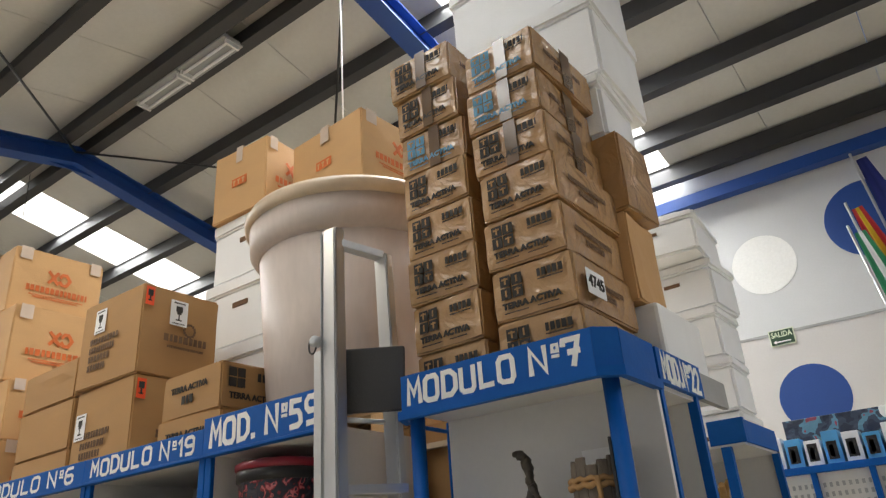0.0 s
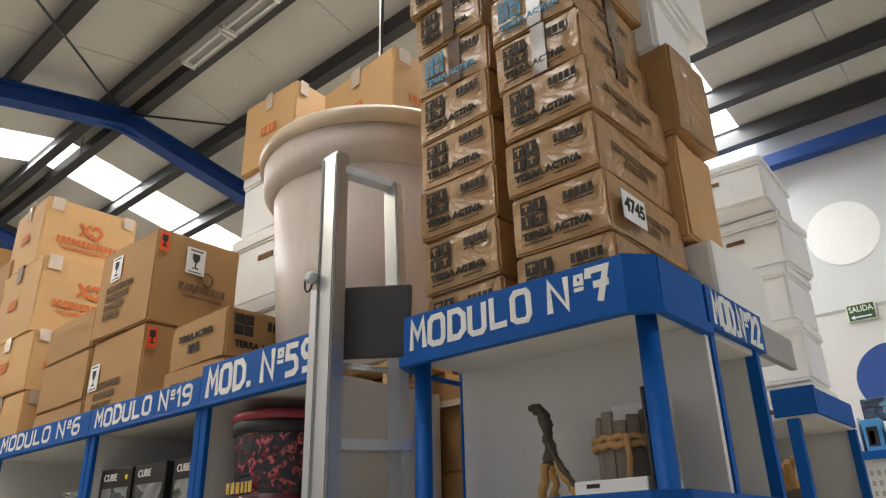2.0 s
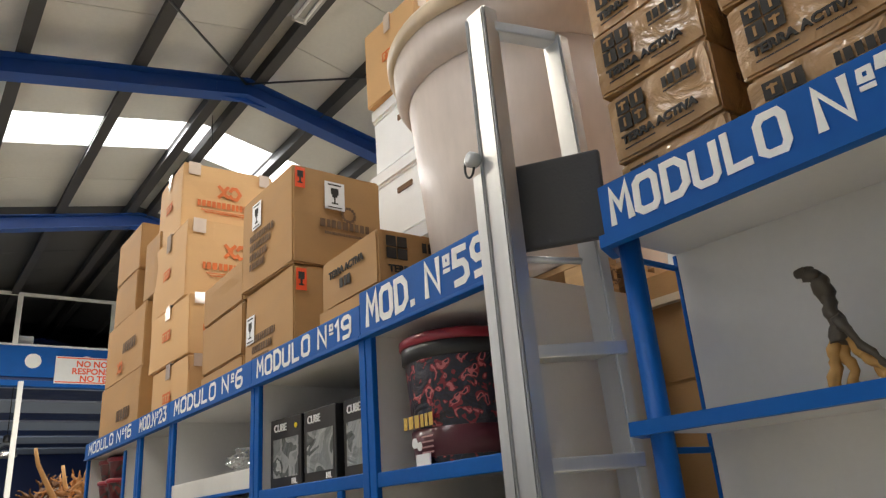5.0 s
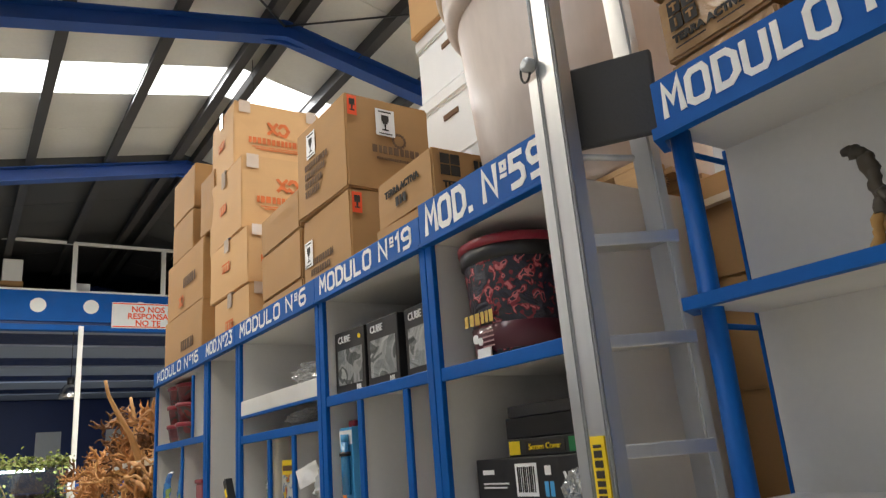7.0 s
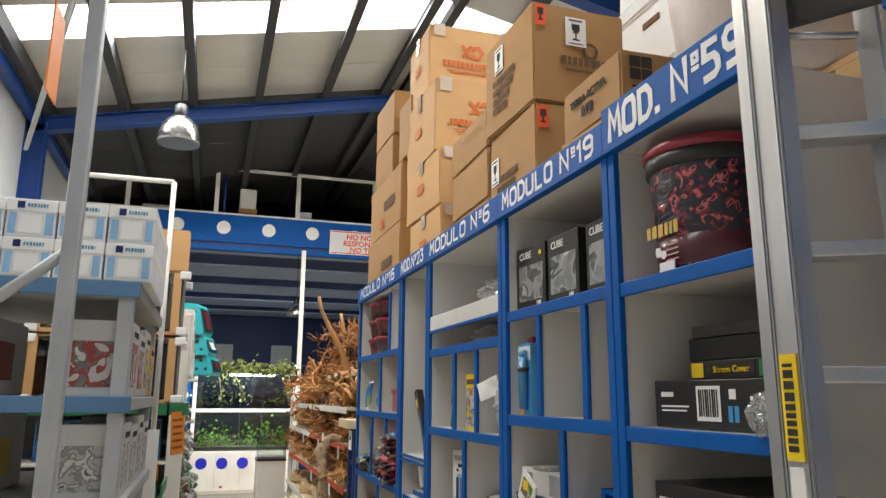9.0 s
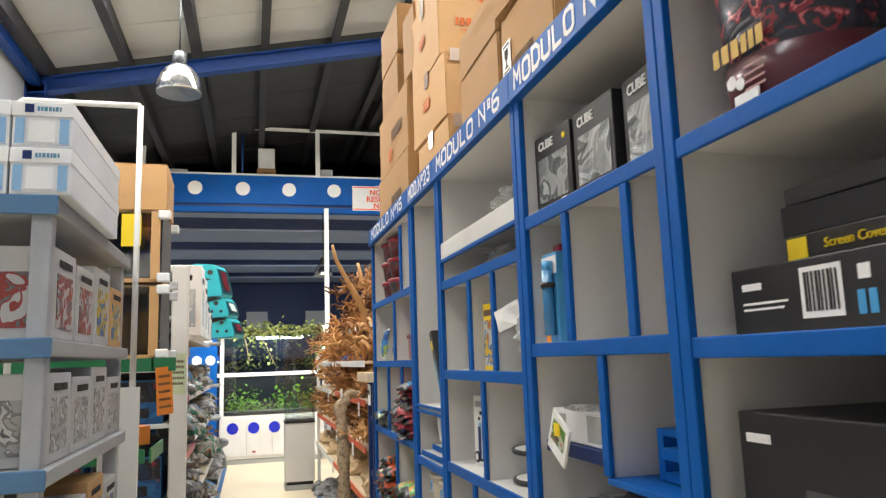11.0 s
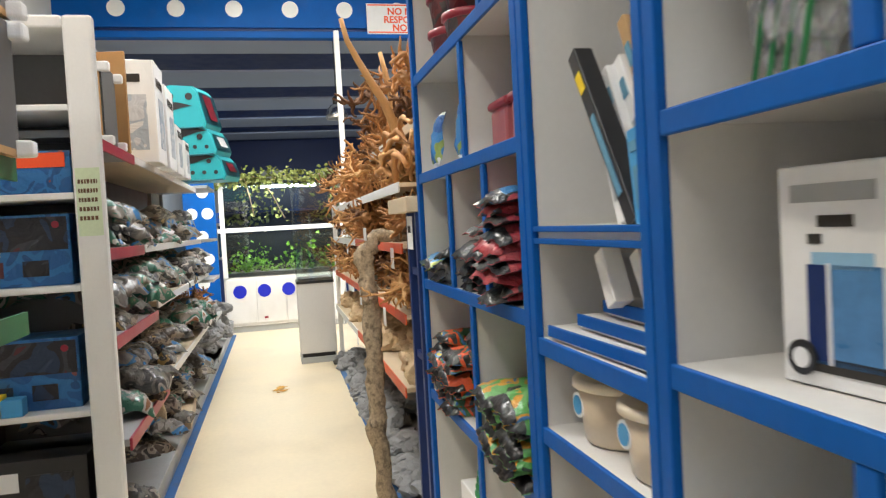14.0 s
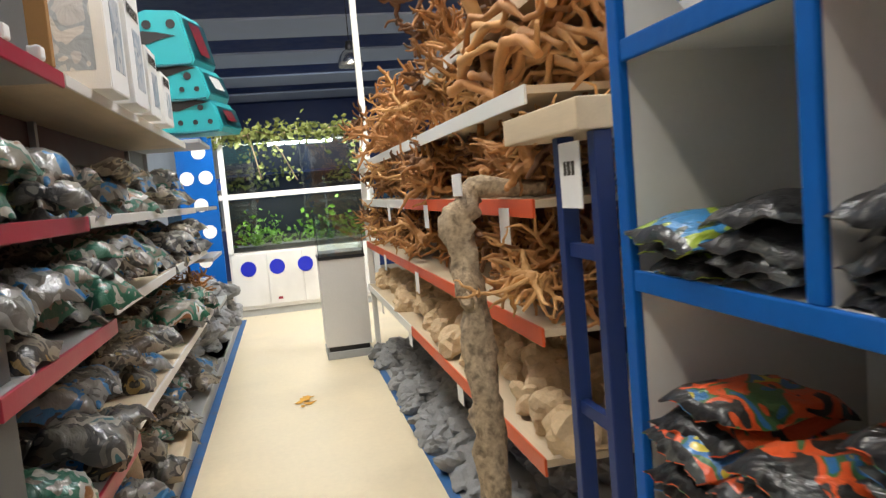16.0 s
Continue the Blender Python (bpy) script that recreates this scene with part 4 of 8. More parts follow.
for k, (z, h, x, y) in enumerate(((ROOFTOP, 0.45, -3.09, 2.05), (ROOFTOP + 0.455, 0.43, -3.085, 2.045))):
    t = carton("glassware_carton", 0.50, 0.42, h, CARD, "large brown carton with white fragile labels and an orange tag", 40 + k)
    at(t, x, y, z, -1 + 2 * k)
    glass_label(t, None, side_plane(0.0085, 0.19, h * 0.74 if k else h * 0.3), 1.05)
    glass_label(t, None, front_plane(-0.33 if k else -0.42, -0.0085, h * 0.74 if k else h * 0.62), 1.0)
    red_glass(t, side_plane(0.0085, 0.03, h * 0.86))
    part("print", bars([(-0.40, h * (0.48 - 0.1 * j), 0.24 - 0.03 * j, 0.03) for j in range(4)], None, front_plane(0, -0.008, 0), 51 + k), INK_BROWN, t, "faded print")
    part("print", bars([(0.12, h * 0.40, 0.24, 0.035), (0.14, h * 0.33, 0.2, 0.012)], None, side_plane(0.008, 0, 0), 53 + k), INK_BROWN, t, "faded print")
    rm = bmesh.new()
    for a in range(14):
        an = a / 14 * 2 * math.pi
        patch(0.25 + 0.03 * math.cos(an), h * 0.55 + 0.03 * math.sin(an), 0.012, 0.012, rm, side_plane(0.008, 0, 0))
    part("round_mark", rm, INK_BROWN, t)
# low soil cartons in front of the barrel, print to the front
for k in range(2):
    t = carton("soil_carton", 0.40, 0.36, 0.185, CARD, "low brown soil carton with black print on a shelf top", 60 + k, "stacked soil cartons")
    at(t, -2.46 - 0.012 * k, 2.05, ROOFTOP + 0.19 * k, 1.5 - 3 * k)
    text_part("TERRA ACTIVA", 0.036, front_plane(-0.205, -0.0078, 0.115), INK, t, bold=0.001, width=0.25)
    part("print", bars([(-0.25, 0.052, 0.09, 0.034)], None, front_plane(0, -0.0075, 0), 61 + k), INK, t, "bold unreadable print")
    bm = bmesh.new()
    for i in range(2):
        for j in range(2):
            patch(0.03 + i * 0.042, 0.085 + j * 0.042, 0.037, 0.037, bm, side_plane(0.0075, 0, 0))
    part("pictogram", bm, INK, t)
    text_part("TERRA ACTIVA", 0.034, side_plane(0.0078, 0.15, 0.05), INK, t, bold=0.001, width=0.23)
    part("print", bars([(0.17, 0.12, 0.13, 0.034)], None, side_plane(0.0075, 0, 0), 64 + k), INK, t, "bold unreadable print")


def arrow_logo(m, s, bm=None):
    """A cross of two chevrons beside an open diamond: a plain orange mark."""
    k = 0.011 * s
    own = stroke_mesh([[(-3.6, 2), (-1.7, 0), (-3.6, -2)], [(-0.4, 2), (-2.0, 0.2)], [(-2.0, -0.2), (-0.4, -2)]], k, k, 0.0062 * s, random.Random(3))
    join(own, stroke_mesh([[(0.4, 0.9), (1.2, 2), (2.6, 2), (3.8, 0), (2.6, -2), (1.2, -2), (0.4, -0.9)]], k, k, 0.0062 * s, random.Random(4)))
    return join(bm, own, m)


def supplier_box(w, d, h, seed):
    t = carton("supplier_carton", w, d, h, CARD_LIGHT, "pale brown supplier carton with an orange logo and clear tape", seed)
    plane = side_plane(0.009, 0, 0)
    part("logo", arrow_logo(side_plane(0.009, d * 0.5, h * 0.62), 1.6), INK_ORANGE, t, "orange chevron mark")
    part("print", bars([(d * 0.16, h * 0.36, d * 0.68, 0.04), (d * 0.2, h * 0.30, d * 0.6, 0.008), (d * 0.24, h * 0.27, d * 0.5, 0.008)], None, plane, seed), INK_ORANGE, t, "orange unreadable print")
    bm = bmesh.new()
    patch(-w * 0.62, h * 0.42, 0.13, 0.055, bm, front_plane(0, -0.0085, 0))
    part("logo", bm, INK_ORANGE, t)
    b2 = bmesh.new()
    for i in range(3):
        patch(-w * 0.62 + 0.015 + i * 0.04, h * 0.42 + 0.008, 0.009, 0.03, b2, front_plane(0, -0.0098, 0))
        patch(-w * 0.62 + 0.008 + i * 0.04, h * 0.42 + 0.034, 0.024, 0.008, b2, front_plane(0, -0.0098, 0))
    part("logo_mark", b2, CARD_LIGHT, t)
    part("tape", cuboid(-w * 0.56, -w * 0.44, -0.0095, d + 0.0095, h + 0.004, h + 0.0055), TAPE_CLEAR, t, "clear parcel tape")
    part("tape", cuboid(-w * 0.56, -w * 0.44, -0.0105, -0.009, h * 0.78, h + 0.0055), TAPE_CLEAR, t, "clear parcel tape")
    part("tape", cuboid(0.009, 0.0105, d * 0.05, d * 0.18, h * 0.82, h + 0.004), TAPE_CLEAR, t, "clear parcel tape")
    part("tape", cuboid(0.009, 0.0105, d * 0.84, d * 0.96, h * 0.82, h + 0.004), TAPE_CLEAR, t, "clear parcel tape")
    return t


# a wall of cartons over the next modules
for x, y, z, w, d, h, s in ((-4.32, 2.05, ROOFTOP, 0.62, 0.44, 0.35, 70), (-4.35, 2.05, ROOFTOP + 0.36, 0.66, 0.46, 0.33, 71), (-4.45, 2.05, ROOFTOP + 0.70, 0.66, 0.56, 0.46, 72), (-4.62, 2.06, ROOFTOP + 1.165, 0.50, 0.56, 0.43, 73)):
    at(supplier_box(w, d, h, s), x, y, z, jig.uniform(-2, 2))
for x, y, z, w, d, h, s in ((-5.20, 2.04, ROOFTOP, 0.95, 0.5, 0.46, 80), (-5.22, 2.05, ROOFTOP + 0.465, 0.92, 0.5, 0.42, 81)):
    t = carton("long_carton", w, d, h, CARD, "long brown carton stacked on the shelf top", s)
    at(t, x, y, z, 0.5)
    part("print", bars([(-w * 0.5, h * 0.4, 0.3, 0.07)], None, front_plane(0, -0.0085, 0), s), INK_BROWN, t)
    part("logo", arrow_logo(front_plane(-w * 0.55, -0.0085, h * 0.2), 1.4), INK_ORANGE, t)
for x, z, w, h, s in ((-5.53, ROOFTOP + 0.89, 0.52, 0.30, 84), (-5.50, ROOFTOP + 1.195, 0.55, 0.33, 85), (-5.02, ROOFTOP + 0.89, 0.30, 0.40, 86)):
    at(carton("square_carton", w, 0.42, h, CARD, "brown carton high in the stack", s), x, 2.06, z, 1)
for x, z, w, h, s in ((-3.62, ROOFTOP, 0.58, 0.2, 90), (-3.63, ROOFTOP + 0.205, 0.56, 0.24, 91), (-3.64, ROOFTOP + 0.45, 0.55, 0.2, 92)):
    t = carton("crumpled_carton", w, 0.4, h, CARD, "crumpled brown carton crushed by the load above", s)
    at(t, x, 2.06, z, -1.5)
    part("print", bars([(0.14, h * 0.5, 0.2, 0.03)], None, side_plane(0.0085, 0, 0), s), INK_BROWN, t)
    dot = bmesh.new()
    patch(0.3, h * 0.35, 0.03, 0.03, dot, side_plane(0.0085, 0, 0))
    part("mark", dot, INK, t)

# foam boxes and supplier cartons behind the barrel
for k in range(4):
    copy_thing(big, pose(-2.93 + 0.02 * (k % 2), 2.72, ROOFTOP - 0.05 + 0.403 * k + (0.05 if k == 0 else 0.0), 0, 0, jig.uniform(-1.5, 1.5)))
at(supplier_box(0.46, 0.44, 0.46, 95), -3.05, 2.70, ROOFTOP + 1.62 - 0.07, 2)
at(supplier_box(0.60, 0.62, 0.46, 96), -2.40, 2.82, ROOFTOP + 1.50, -4)
copy_thing(big, pose(-2.30, 2.9, ROOFTOP + 1.09, 0, 0, 2))
copy_thing(big, pose(-2.31, 2.9, ROOFTOP + 0.685, 0, 0, 2))
copy_thing(tall_cap, pose(-2.4, 2.95, ROOFTOP + 0.52, 0, 0, 1))
copy_thing(tall_cap, pose(-2.42, 2.95, ROOFTOP + 0.358, 0, 0, -2))
copy_thing(big, pose(-2.31, 2.9, ROOFTOP - 0.045, 0, 0, 1))
deck = solid("shelf_back_top", cuboid(-6.0, -1.24, BACK + 0.02, 3.3, 2.28, 2.30), PLY, "board over the back-to-back shelving that carries the boxes", "board", kind="structure")
for x in (-5.9, -4.0, -2.5, -1.35):
    solid("shelf_back_leg", cuboid(x, x + 0.05, 3.2, 3.28, 0, 2.28), PLY, "upright under the rear of the shelving", "post", kind="structure")
setting("shelf_rear_wall", cuboid(-6.0, -1.24, 3.285, 3.3, 0, 2.28), MELAMINE, "rear panel of the back-to-back shelving", "panel")

# ---- pallet, barrel and ladder ----
pal = thing("pallet", (-2.12, 2.30, ROOFTOP), "worn wooden euro pallet under the barrel with a stamped block", "pallet")
for k in range(3):
    part("bottom_board", cuboid(-0.3, 0.3, 0.0 + 0.2 * k, 0.1 + 0.2 * k, 0, 0.018, 0.002), WOOD, pal)
    for x in (-0.3, -0.05, 0.2):
        part("block", cuboid(x, x + 0.1, 0.0 + 0.2 * k, 0.1 + 0.2 * k, 0.018, 0.09, 0.003), WOOD, pal)
for k in range(4):
    part("deck_board", cuboid(-0.3, 0.3, 0.0 + 0.135 * k, 0.105 + 0.135 * k, 0.09, 0.108, 0.002), WOOD, pal)
text_part("EPAL", 0.04, side_plane(0.301, 0.05, 0.055), INK_BROWN, pal, bold=0.001)
ring = bmesh.new()
for a in range(22):
    an = a / 22 * 2 * math.pi
    patch(0.05 + 0.056 * math.cos(an) - 0.004, 0.055 + 0.026 * math.sin(an) - 0.002, 0.01, 0.004, ring, side_plane(0.3005, 0, 0))
part("stamp_ring", ring, INK_BROWN, pal)

R = 0.44
barrel = thing("plastic_barrel", (-2.2, 2.54, ROOFTOP + 0.11), "large translucent milky plastic barrel with a thick cream rim", "barrel")
part("body", lathe([(R * 0.80, 0), (R * 0.84, 0.02), (R * 0.99, 0.86), (R * 0.93, 0.86), (R * 0.8, 0.03)], 56), BARREL, barrel)
part("collar", lathe([(R * 0.975, 0.72), (R * 1.02, 0.735), (R * 1.06, 0.76), (R * 1.075, 0.86), (R * 0.98, 0.86)], 56), BARREL, barrel)
part("rim", lathe([(R * 1.0, 0.858), (R * 1.09, 0.86), (R * 1.12, 0.875), (R * 1.125, 0.905), (R * 1.10, 0.925), (R * 0.98, 0.925), (R * 0.97, 0.86)], 56), BARREL_RIM, barrel, "thick cream rim")

# stepladder standing between two modules; front rails lean back to the top
lad = thing("stepladder", (-1.58, 1.90, 0), "aluminium stepladder with a charcoal top platform, leaning at the shelves", "ladder")


def rail_bar(name, x0, x1, y_low, y_top, z0, z1, depth, mt):
    own = bmesh.new()
    a = [own.verts.new((x, y + dy, z)) for z, y in ((z0, y_low), (z1, y_top)) for x, dy in ((x0, 0), (x1, 0), (x1, depth), (x0, depth))]
    for q in ((0, 1, 2, 3), (4, 5, 6, 7), (0, 1, 5, 4), (1, 2, 6, 5), (2, 3, 7, 6), (3, 0, 4, 7)):
        own.faces.new([a[k] for k in q])
    bmesh.ops.recalc_face_normals(own, faces=own.faces)
    bmesh.ops.bevel(own, geom=list(own.edges), offset=0.004, segments=2, affect="EDGES")
    return part(name, own, mt, lad)


rail_bar("front_rail", -0.132, -0.066, -0.035, -0.05, 0.0, 2.93, 0.045, ALU)
rail_bar("rear_rail", -0.182, -0.137, -0.02, -0.035, 0.0, 2.53, 0.04, ALU)
rail_bar("front_rail", -0.045, 0.01, 0.21, 0.11, 0.0, 2.86, 0.035, ALU)
rail_bar("rear_rail", 0.013, 0.035, 0.24, 0.2, 0.0, 2.42, 0.03, ALU)
rail_bar("edge_bead", -0.074, -0.066, -0.040, -0.055, 0.0, 2.92, 0.006, GALV)
rail_bar("edge_bead", -0.132, -0.124, -0.040, -0.055, 0.0, 2.92, 0.006, GALV)
bar = cuboid(-0.085, 0.085, -0.02, 0.02, -0.014, 0.014, 0.004)
bmesh.ops.transform(bar, matrix=pose(-0.055, 0.045, 2.87, 0, 10, 62), verts=bar.verts)
part("top_bar", bar, ALU, lad)
plat = cuboid(-0.105, 0.105, -0.011, 0.011, -0.1, 0.1, 0.006)
bmesh.ops.transform(plat, matrix=pose(-0.025, 0.06, 2.425, 0, 2, 30), verts=plat.verts)
part("platform", plat, CHARCOAL, lad, "folded charcoal platform")
part("platform_hinge", tube([(-0.1, 0.0, 2.31), (-0.02, 0.18, 2.305)], 0.008, 8), ALU, lad)
part("hinge_bolt", lathe([(0.018, 0), (0.018, 0.02), (0.008, 0.026)], 16, None, pose(-0.142, -0.052, 2.55, 90)), GALV, lad)
part("pull_ring", tube([(-0.158 + 0.016 * math.cos(a), -0.06, 2.54 + 0.026 * math.sin(a)) for a in np.linspace(0, 6.2, 16)], 0.003, 6), BLACK, lad)
for k, z in enumerate((2.105, 1.885, 1.665, 1.445, 1.2, 0.95, 0.7, 0.45, 0.2)):
    own = cuboid(-0.1, 0.1, -0.03, 0.03, -0.014, 0.014, 0.003)
    bmesh.ops.transform(own, matrix=Matrix.Translation((-0.052, 0.09, z)) @ pose(0, 0, 0, 0, 0, 58), verts=own.verts)
    part("step", own, ALU, lad)
st = part("maker_sticker", cuboid(-0.117, -0.078, -0.0485, -0.044, 1.52, 1.70), YELLOW, lad, "yellow sticker with dark lettering")
part("print", bars([(-0.075, -0.010, 0.15, 0.022)], None, pose(-0.0975, -0.0487, 1.61, 90, -90, 0), 4), INK, st)
part("white_sticker", cuboid(-0.114, -0.082, -0.0475, -0.043, 1.42, 1.51), PAPER, lad, "small white sticker")

# ---- heaps: driftwood, rocks and bags ----


def limb(start, heading, length, r0, rnd, steps=6, curl=0.5):
    pts, rs = [Vector(start)], [r0]
    d = Vector(heading).normalized()
    for i in range(steps):
        d = (d + Vector([rnd.uniform(-curl, curl) for _ in range(3)])).normalized()
        pts.append(pts[-1] + d * length / steps)
        rs.append(r0 * (1 - 0.7 * (i + 1) / steps) + 0.003)
    return pts, rs


def drift_mesh(seed, size, mt, limbs=6, thick=0.016, curl=0.55):
    rnd = random.Random(seed)
    bm = bmesh.new()
    for k in range(limbs):
        an = rnd.uniform(0, 2 * math.pi)
        h = (math.cos(an), math.sin(an), rnd.uniform(-0.1, 0.75))
        pts, rs = limb((rnd.uniform(-0.01, 0.01), rnd.uniform(-0.01, 0.01), rnd.uniform(0.01, 0.03)), h, size * rnd.uniform(0.6, 1.15), thick * rnd.uniform(0.7, 1.4), rnd, 7, curl)
        tube(pts, rs, 6, bm)
        for j in range(2):
            i = rnd.randint(2, 5)
            p2, r2 = limb(pts[i], (rnd.uniform(-1, 1), rnd.uniform(-1, 1), rnd.uniform(-0.3, 0.9)), size * 0.4, rs[i] * 0.8, rnd, 4, curl)
            tube(p2, r2, 5, bm)
    knob = bmesh.new()
    bmesh.ops.create_icosphere(knob, subdivisions=2, radius=thick * 2.2, matrix=Matrix.Translation((0, 0, 0.02)))
    join(bm, knob)
    lo = min(v.co.z for v in bm.verts)
    bmesh.ops.translate(bm, vec=(0, 0, -lo), verts=bm.verts)
    raw = bpy.data.meshes.new("raw_root")
    bm.to_mesh(raw)
    bm.free()
    # limbs grown together into one skin
    tmp = new("raw_root", raw)
    skin = tmp.modifiers.new("skin", "REMESH")
    skin.mode, skin.voxel_size = "VOXEL", 0.0055
    thin = tmp.modifiers.new("thin", "DECIMATE")
    thin.ratio = 0.2
    me = bpy.data.meshes.new_from_object(tmp.evaluated_get(bpy.context.evaluated_depsgraph_get()))
    bpy.data.objects.remove(tmp)
    me.name = "driftwood"
    me.materials.clear()
    me.materials.append(mt)
    return me


def gnarled(points, radii, sides=16, cuts=7):
    """A branch with swellings, hollows and ragged bark along a bent line."""
    pts = [Vector(p) for p in points]
    fine, rad = [], []
    for i in range(len(pts) - 1):
        for k in range(cuts):
            u = k / cuts
            e = u * u * (3 - 2 * u)
            fine.append(pts[i].lerp(pts[i + 1], u) + Vector((noise.noise(pts[i] * 7 + Vector((u * 2, 0, 0))), noise.noise(pts[i] * 7 + Vector((0, u * 2, 3))), 0)) * 0.008)
            rad.append((radii[i] * (1 - e) + radii[i + 1] * e) * (0.9 + 0.25 * noise.noise(pts[i] * 11 + Vector((0, 0, u * 3)))))
    bm = tube(fine, rad, sides)
    for v in bm.verts:
        n1 = noise.noise(v.co * 28)
        n2 = noise.noise(v.co * 75)
        c = min(fine, key=lambda p: (p - v.co).length_squared)
        v.co += (v.co - c) * (0.5 * n1 + 0.4 * n2)
    return bm


def rock_mesh(seed, mt, flat=0.7, sharp=0.35):
    bm = bmesh.new()
    bmesh.ops.create_icosphere(bm, subdivisions=3, radius=1.0)
    for v in bm.verts:
        n1 = noise.noise(v.co * 1.4 + Vector((seed * 3.1, 0, 0)))
        n2 = noise.cell(v.co * 1.6 + Vector((seed, seed, 0)))
        v.co *= 1 + sharp * n1 + 0.16 * n2
        v.co.z *= flat
    lo = min(v.co.z for v in bm.verts)
    bmesh.ops.translate(bm, vec=(0, 0, -lo * 0.8), verts=bm.verts)
    me = bpy.data.meshes.new("rock")
    bm.to_mesh(me)
    bm.free()
    me.materials.append(mt)
    return me


def bag_mesh(w, d, h, mt, seed, border=None, edge=0.62):
    """A filled pillow bag lying flat, with crimped ends and creases; border: the ink of its ends."""
    bm = bmesh.new()
    nx, ny = 18, 14
    grid = {}
    for s in (0, 1):
        for i in range(nx + 1):
            for j in range(ny + 1):
                u, v = i / nx * 2 - 1, j / ny * 2 - 1
                puff = max(0, (1 - abs(u) ** 3.2)) ** 0.7 * max(0, (1 - abs(v) ** 3)) ** 0.6
                crease = 0.25 * noise.noise(Vector((u * 2.5 + seed, v * 2.5, s * 5))) + 0.2 * noise.noise(Vector((u * 8 + seed, v * 7, s * 5 + 2)))
                wave = 0.10 * h * noise.noise(Vector((u * 6, v * 6, seed)))
                top = h * puff * (1 + crease) if s else h * 0.06 * puff
                pinch = 1 - 0.06 * abs(math.sin(u * 9 + seed)) * abs(v) ** 4
                droop = h * 0.35 * (1 - puff) * math.sin(u * 5 + v * 4 + seed)
                grid[s, i, j] = bm.verts.new((u * w / 2, v * d / 2 * pinch, top + wave + droop * 0.5 + (0.002 if s else 0)))
        for i in range(nx):
            for j in range(ny):
                q = [grid[s, i, j], grid[s, i + 1, j], grid[s, i + 1, j + 1], grid[s, i, j + 1]]
                f = bm.faces.new(q if s else q[::-1])
                f.smooth = True
                v = (j + 0.5) / ny * 2 - 1
                if border is not None and (abs(v) > edge or not s):
                    f.material_index = 1
    rim = [(i, 0) for i in range(nx)] + [(nx, j) for j in range(ny)] + [(i, ny) for i in range(nx, 0, -1)] + [(0, j) for j in range(ny, 0, -1)]
    for a, b in zip(rim, rim[1:] + rim[:1]):
        bm.faces.new((grid[0, *a], grid[0, *b], grid[1, *b], grid[1, *a]))
    me = bpy.data.meshes.new("bag")
    bm.to_mesh(me)
    bm.free()
    me.materials.append(mt)
    if border is not None:
        me.materials.append(border)
    return me


def crumple_mesh(mt, seed, rough=0.5):
    """A crumpled film bag: a faceted, folded lump about 2 units across."""
    bm = bmesh.new()
    bmesh.ops.create_icosphere(bm, subdivisions=4, radius=1.0)
    for v in bm.verts:
        p = v.co * 1.6 + Vector((seed * 2.7, seed, 0))
        ridge = 1 - abs(noise.noise(p)) * 2.2
        v.co *= 0.75 + rough * 0.5 * ridge + 0.22 * noise.noise(p * 3)
    lo = min(v.co.z for v in bm.verts)
    bmesh.ops.translate(bm, vec=(0, 0, -lo), verts=bm.verts)
    me = bpy.data.meshes.new("film")
    bm.to_mesh(me)
    bm.free()
    me.materials.append(mt)
    return me


def piece(name, me, place, rx, ry, rz, scale, label, category, group):
    ob = new(name, me)
    ob.matrix_basis = pose(*place, rx, ry, rz) @ Matrix.Diagonal((*(scale if hasattr(scale, "__len__") else (scale,) * 3), 1))
    return tagged(ob, label, category, group)


# ---- rack of driftwood and rocks ----
rack = thing("driftwood_rack", (-8.45, 1.95, 0), "white steel rack with orange and timber shelf edges full of driftwood", "shelving rack")
part("upright", cuboid(-2.02, -1.985, -0.01, 0.03, 0, 1.62, 0.003), WHITE_METAL, rack)
for x in (-2.02, 0.0, 1.98):
    part("upright", cuboid(x, x + 0.035, 0.62, 0.66, 0, 2.2, 0.003), WHITE_METAL, rack)
# red sheet with the shade behind the roots put into its colour
part("back_sheet", cuboid(-2.05, 2.05, 0.665, 0.675, 0, 2.2), mat("dark_oxide_sheet", (0.07, 0.012, 0.012), 0.6), rack, "red rear sheet, darkened for shade behind the driftwood")
for z, x0, x1, mt, dep, board in ((1.53, -2.0, 2.0, PLY, 0.0, WHITE_METAL), (1.245, -2.0, 2.0, PLY, 0.0, ORANGE_SHELF), (0.915, -2.0, 2.0, PLY, 0.0, ORANGE_SHELF), (0.575, -2.0, 2.0, PLY, -0.02, ORANGE_SHELF), (1.84, -0.2, 2.0, PLY, 0.12, PLY)):
    s = part("shelf", cuboid(x0, x1, dep, 0.66, z - 0.02, z), mt, rack)
    half = (x0 + x1) / 2
    part("shelf_edge", cuboid(half, x1, dep - 0.008, dep, z - 0.045, z + 0.004, 0.002), board, s, "painted shelf edge")
    part("shelf_edge", cuboid(x0, half - 0.004, dep - 0.008, dep, z - 0.045, z + 0.004, 0.002), board if z in (0.915,) else WHITE_METAL, s, "painted shelf edge")
tagrnd = random.Random(5)
for k in range(9):
    z = (1.245, 0.915, 0.575)[k % 3]
    x = 1.75 - 0.42 * k * 0.9
    part("price_tag", cuboid(x, x + 0.09, -0.022, -0.02, z - 0.12, z - 0.02), PAPER, rack, "white price card")
DRIFT_DARK = mat("dark_driftwood", (0.10, 0.043, 0.016), 0.75, var=0.45, scale=10, bump=0.5, grain=60, spread=0.3)
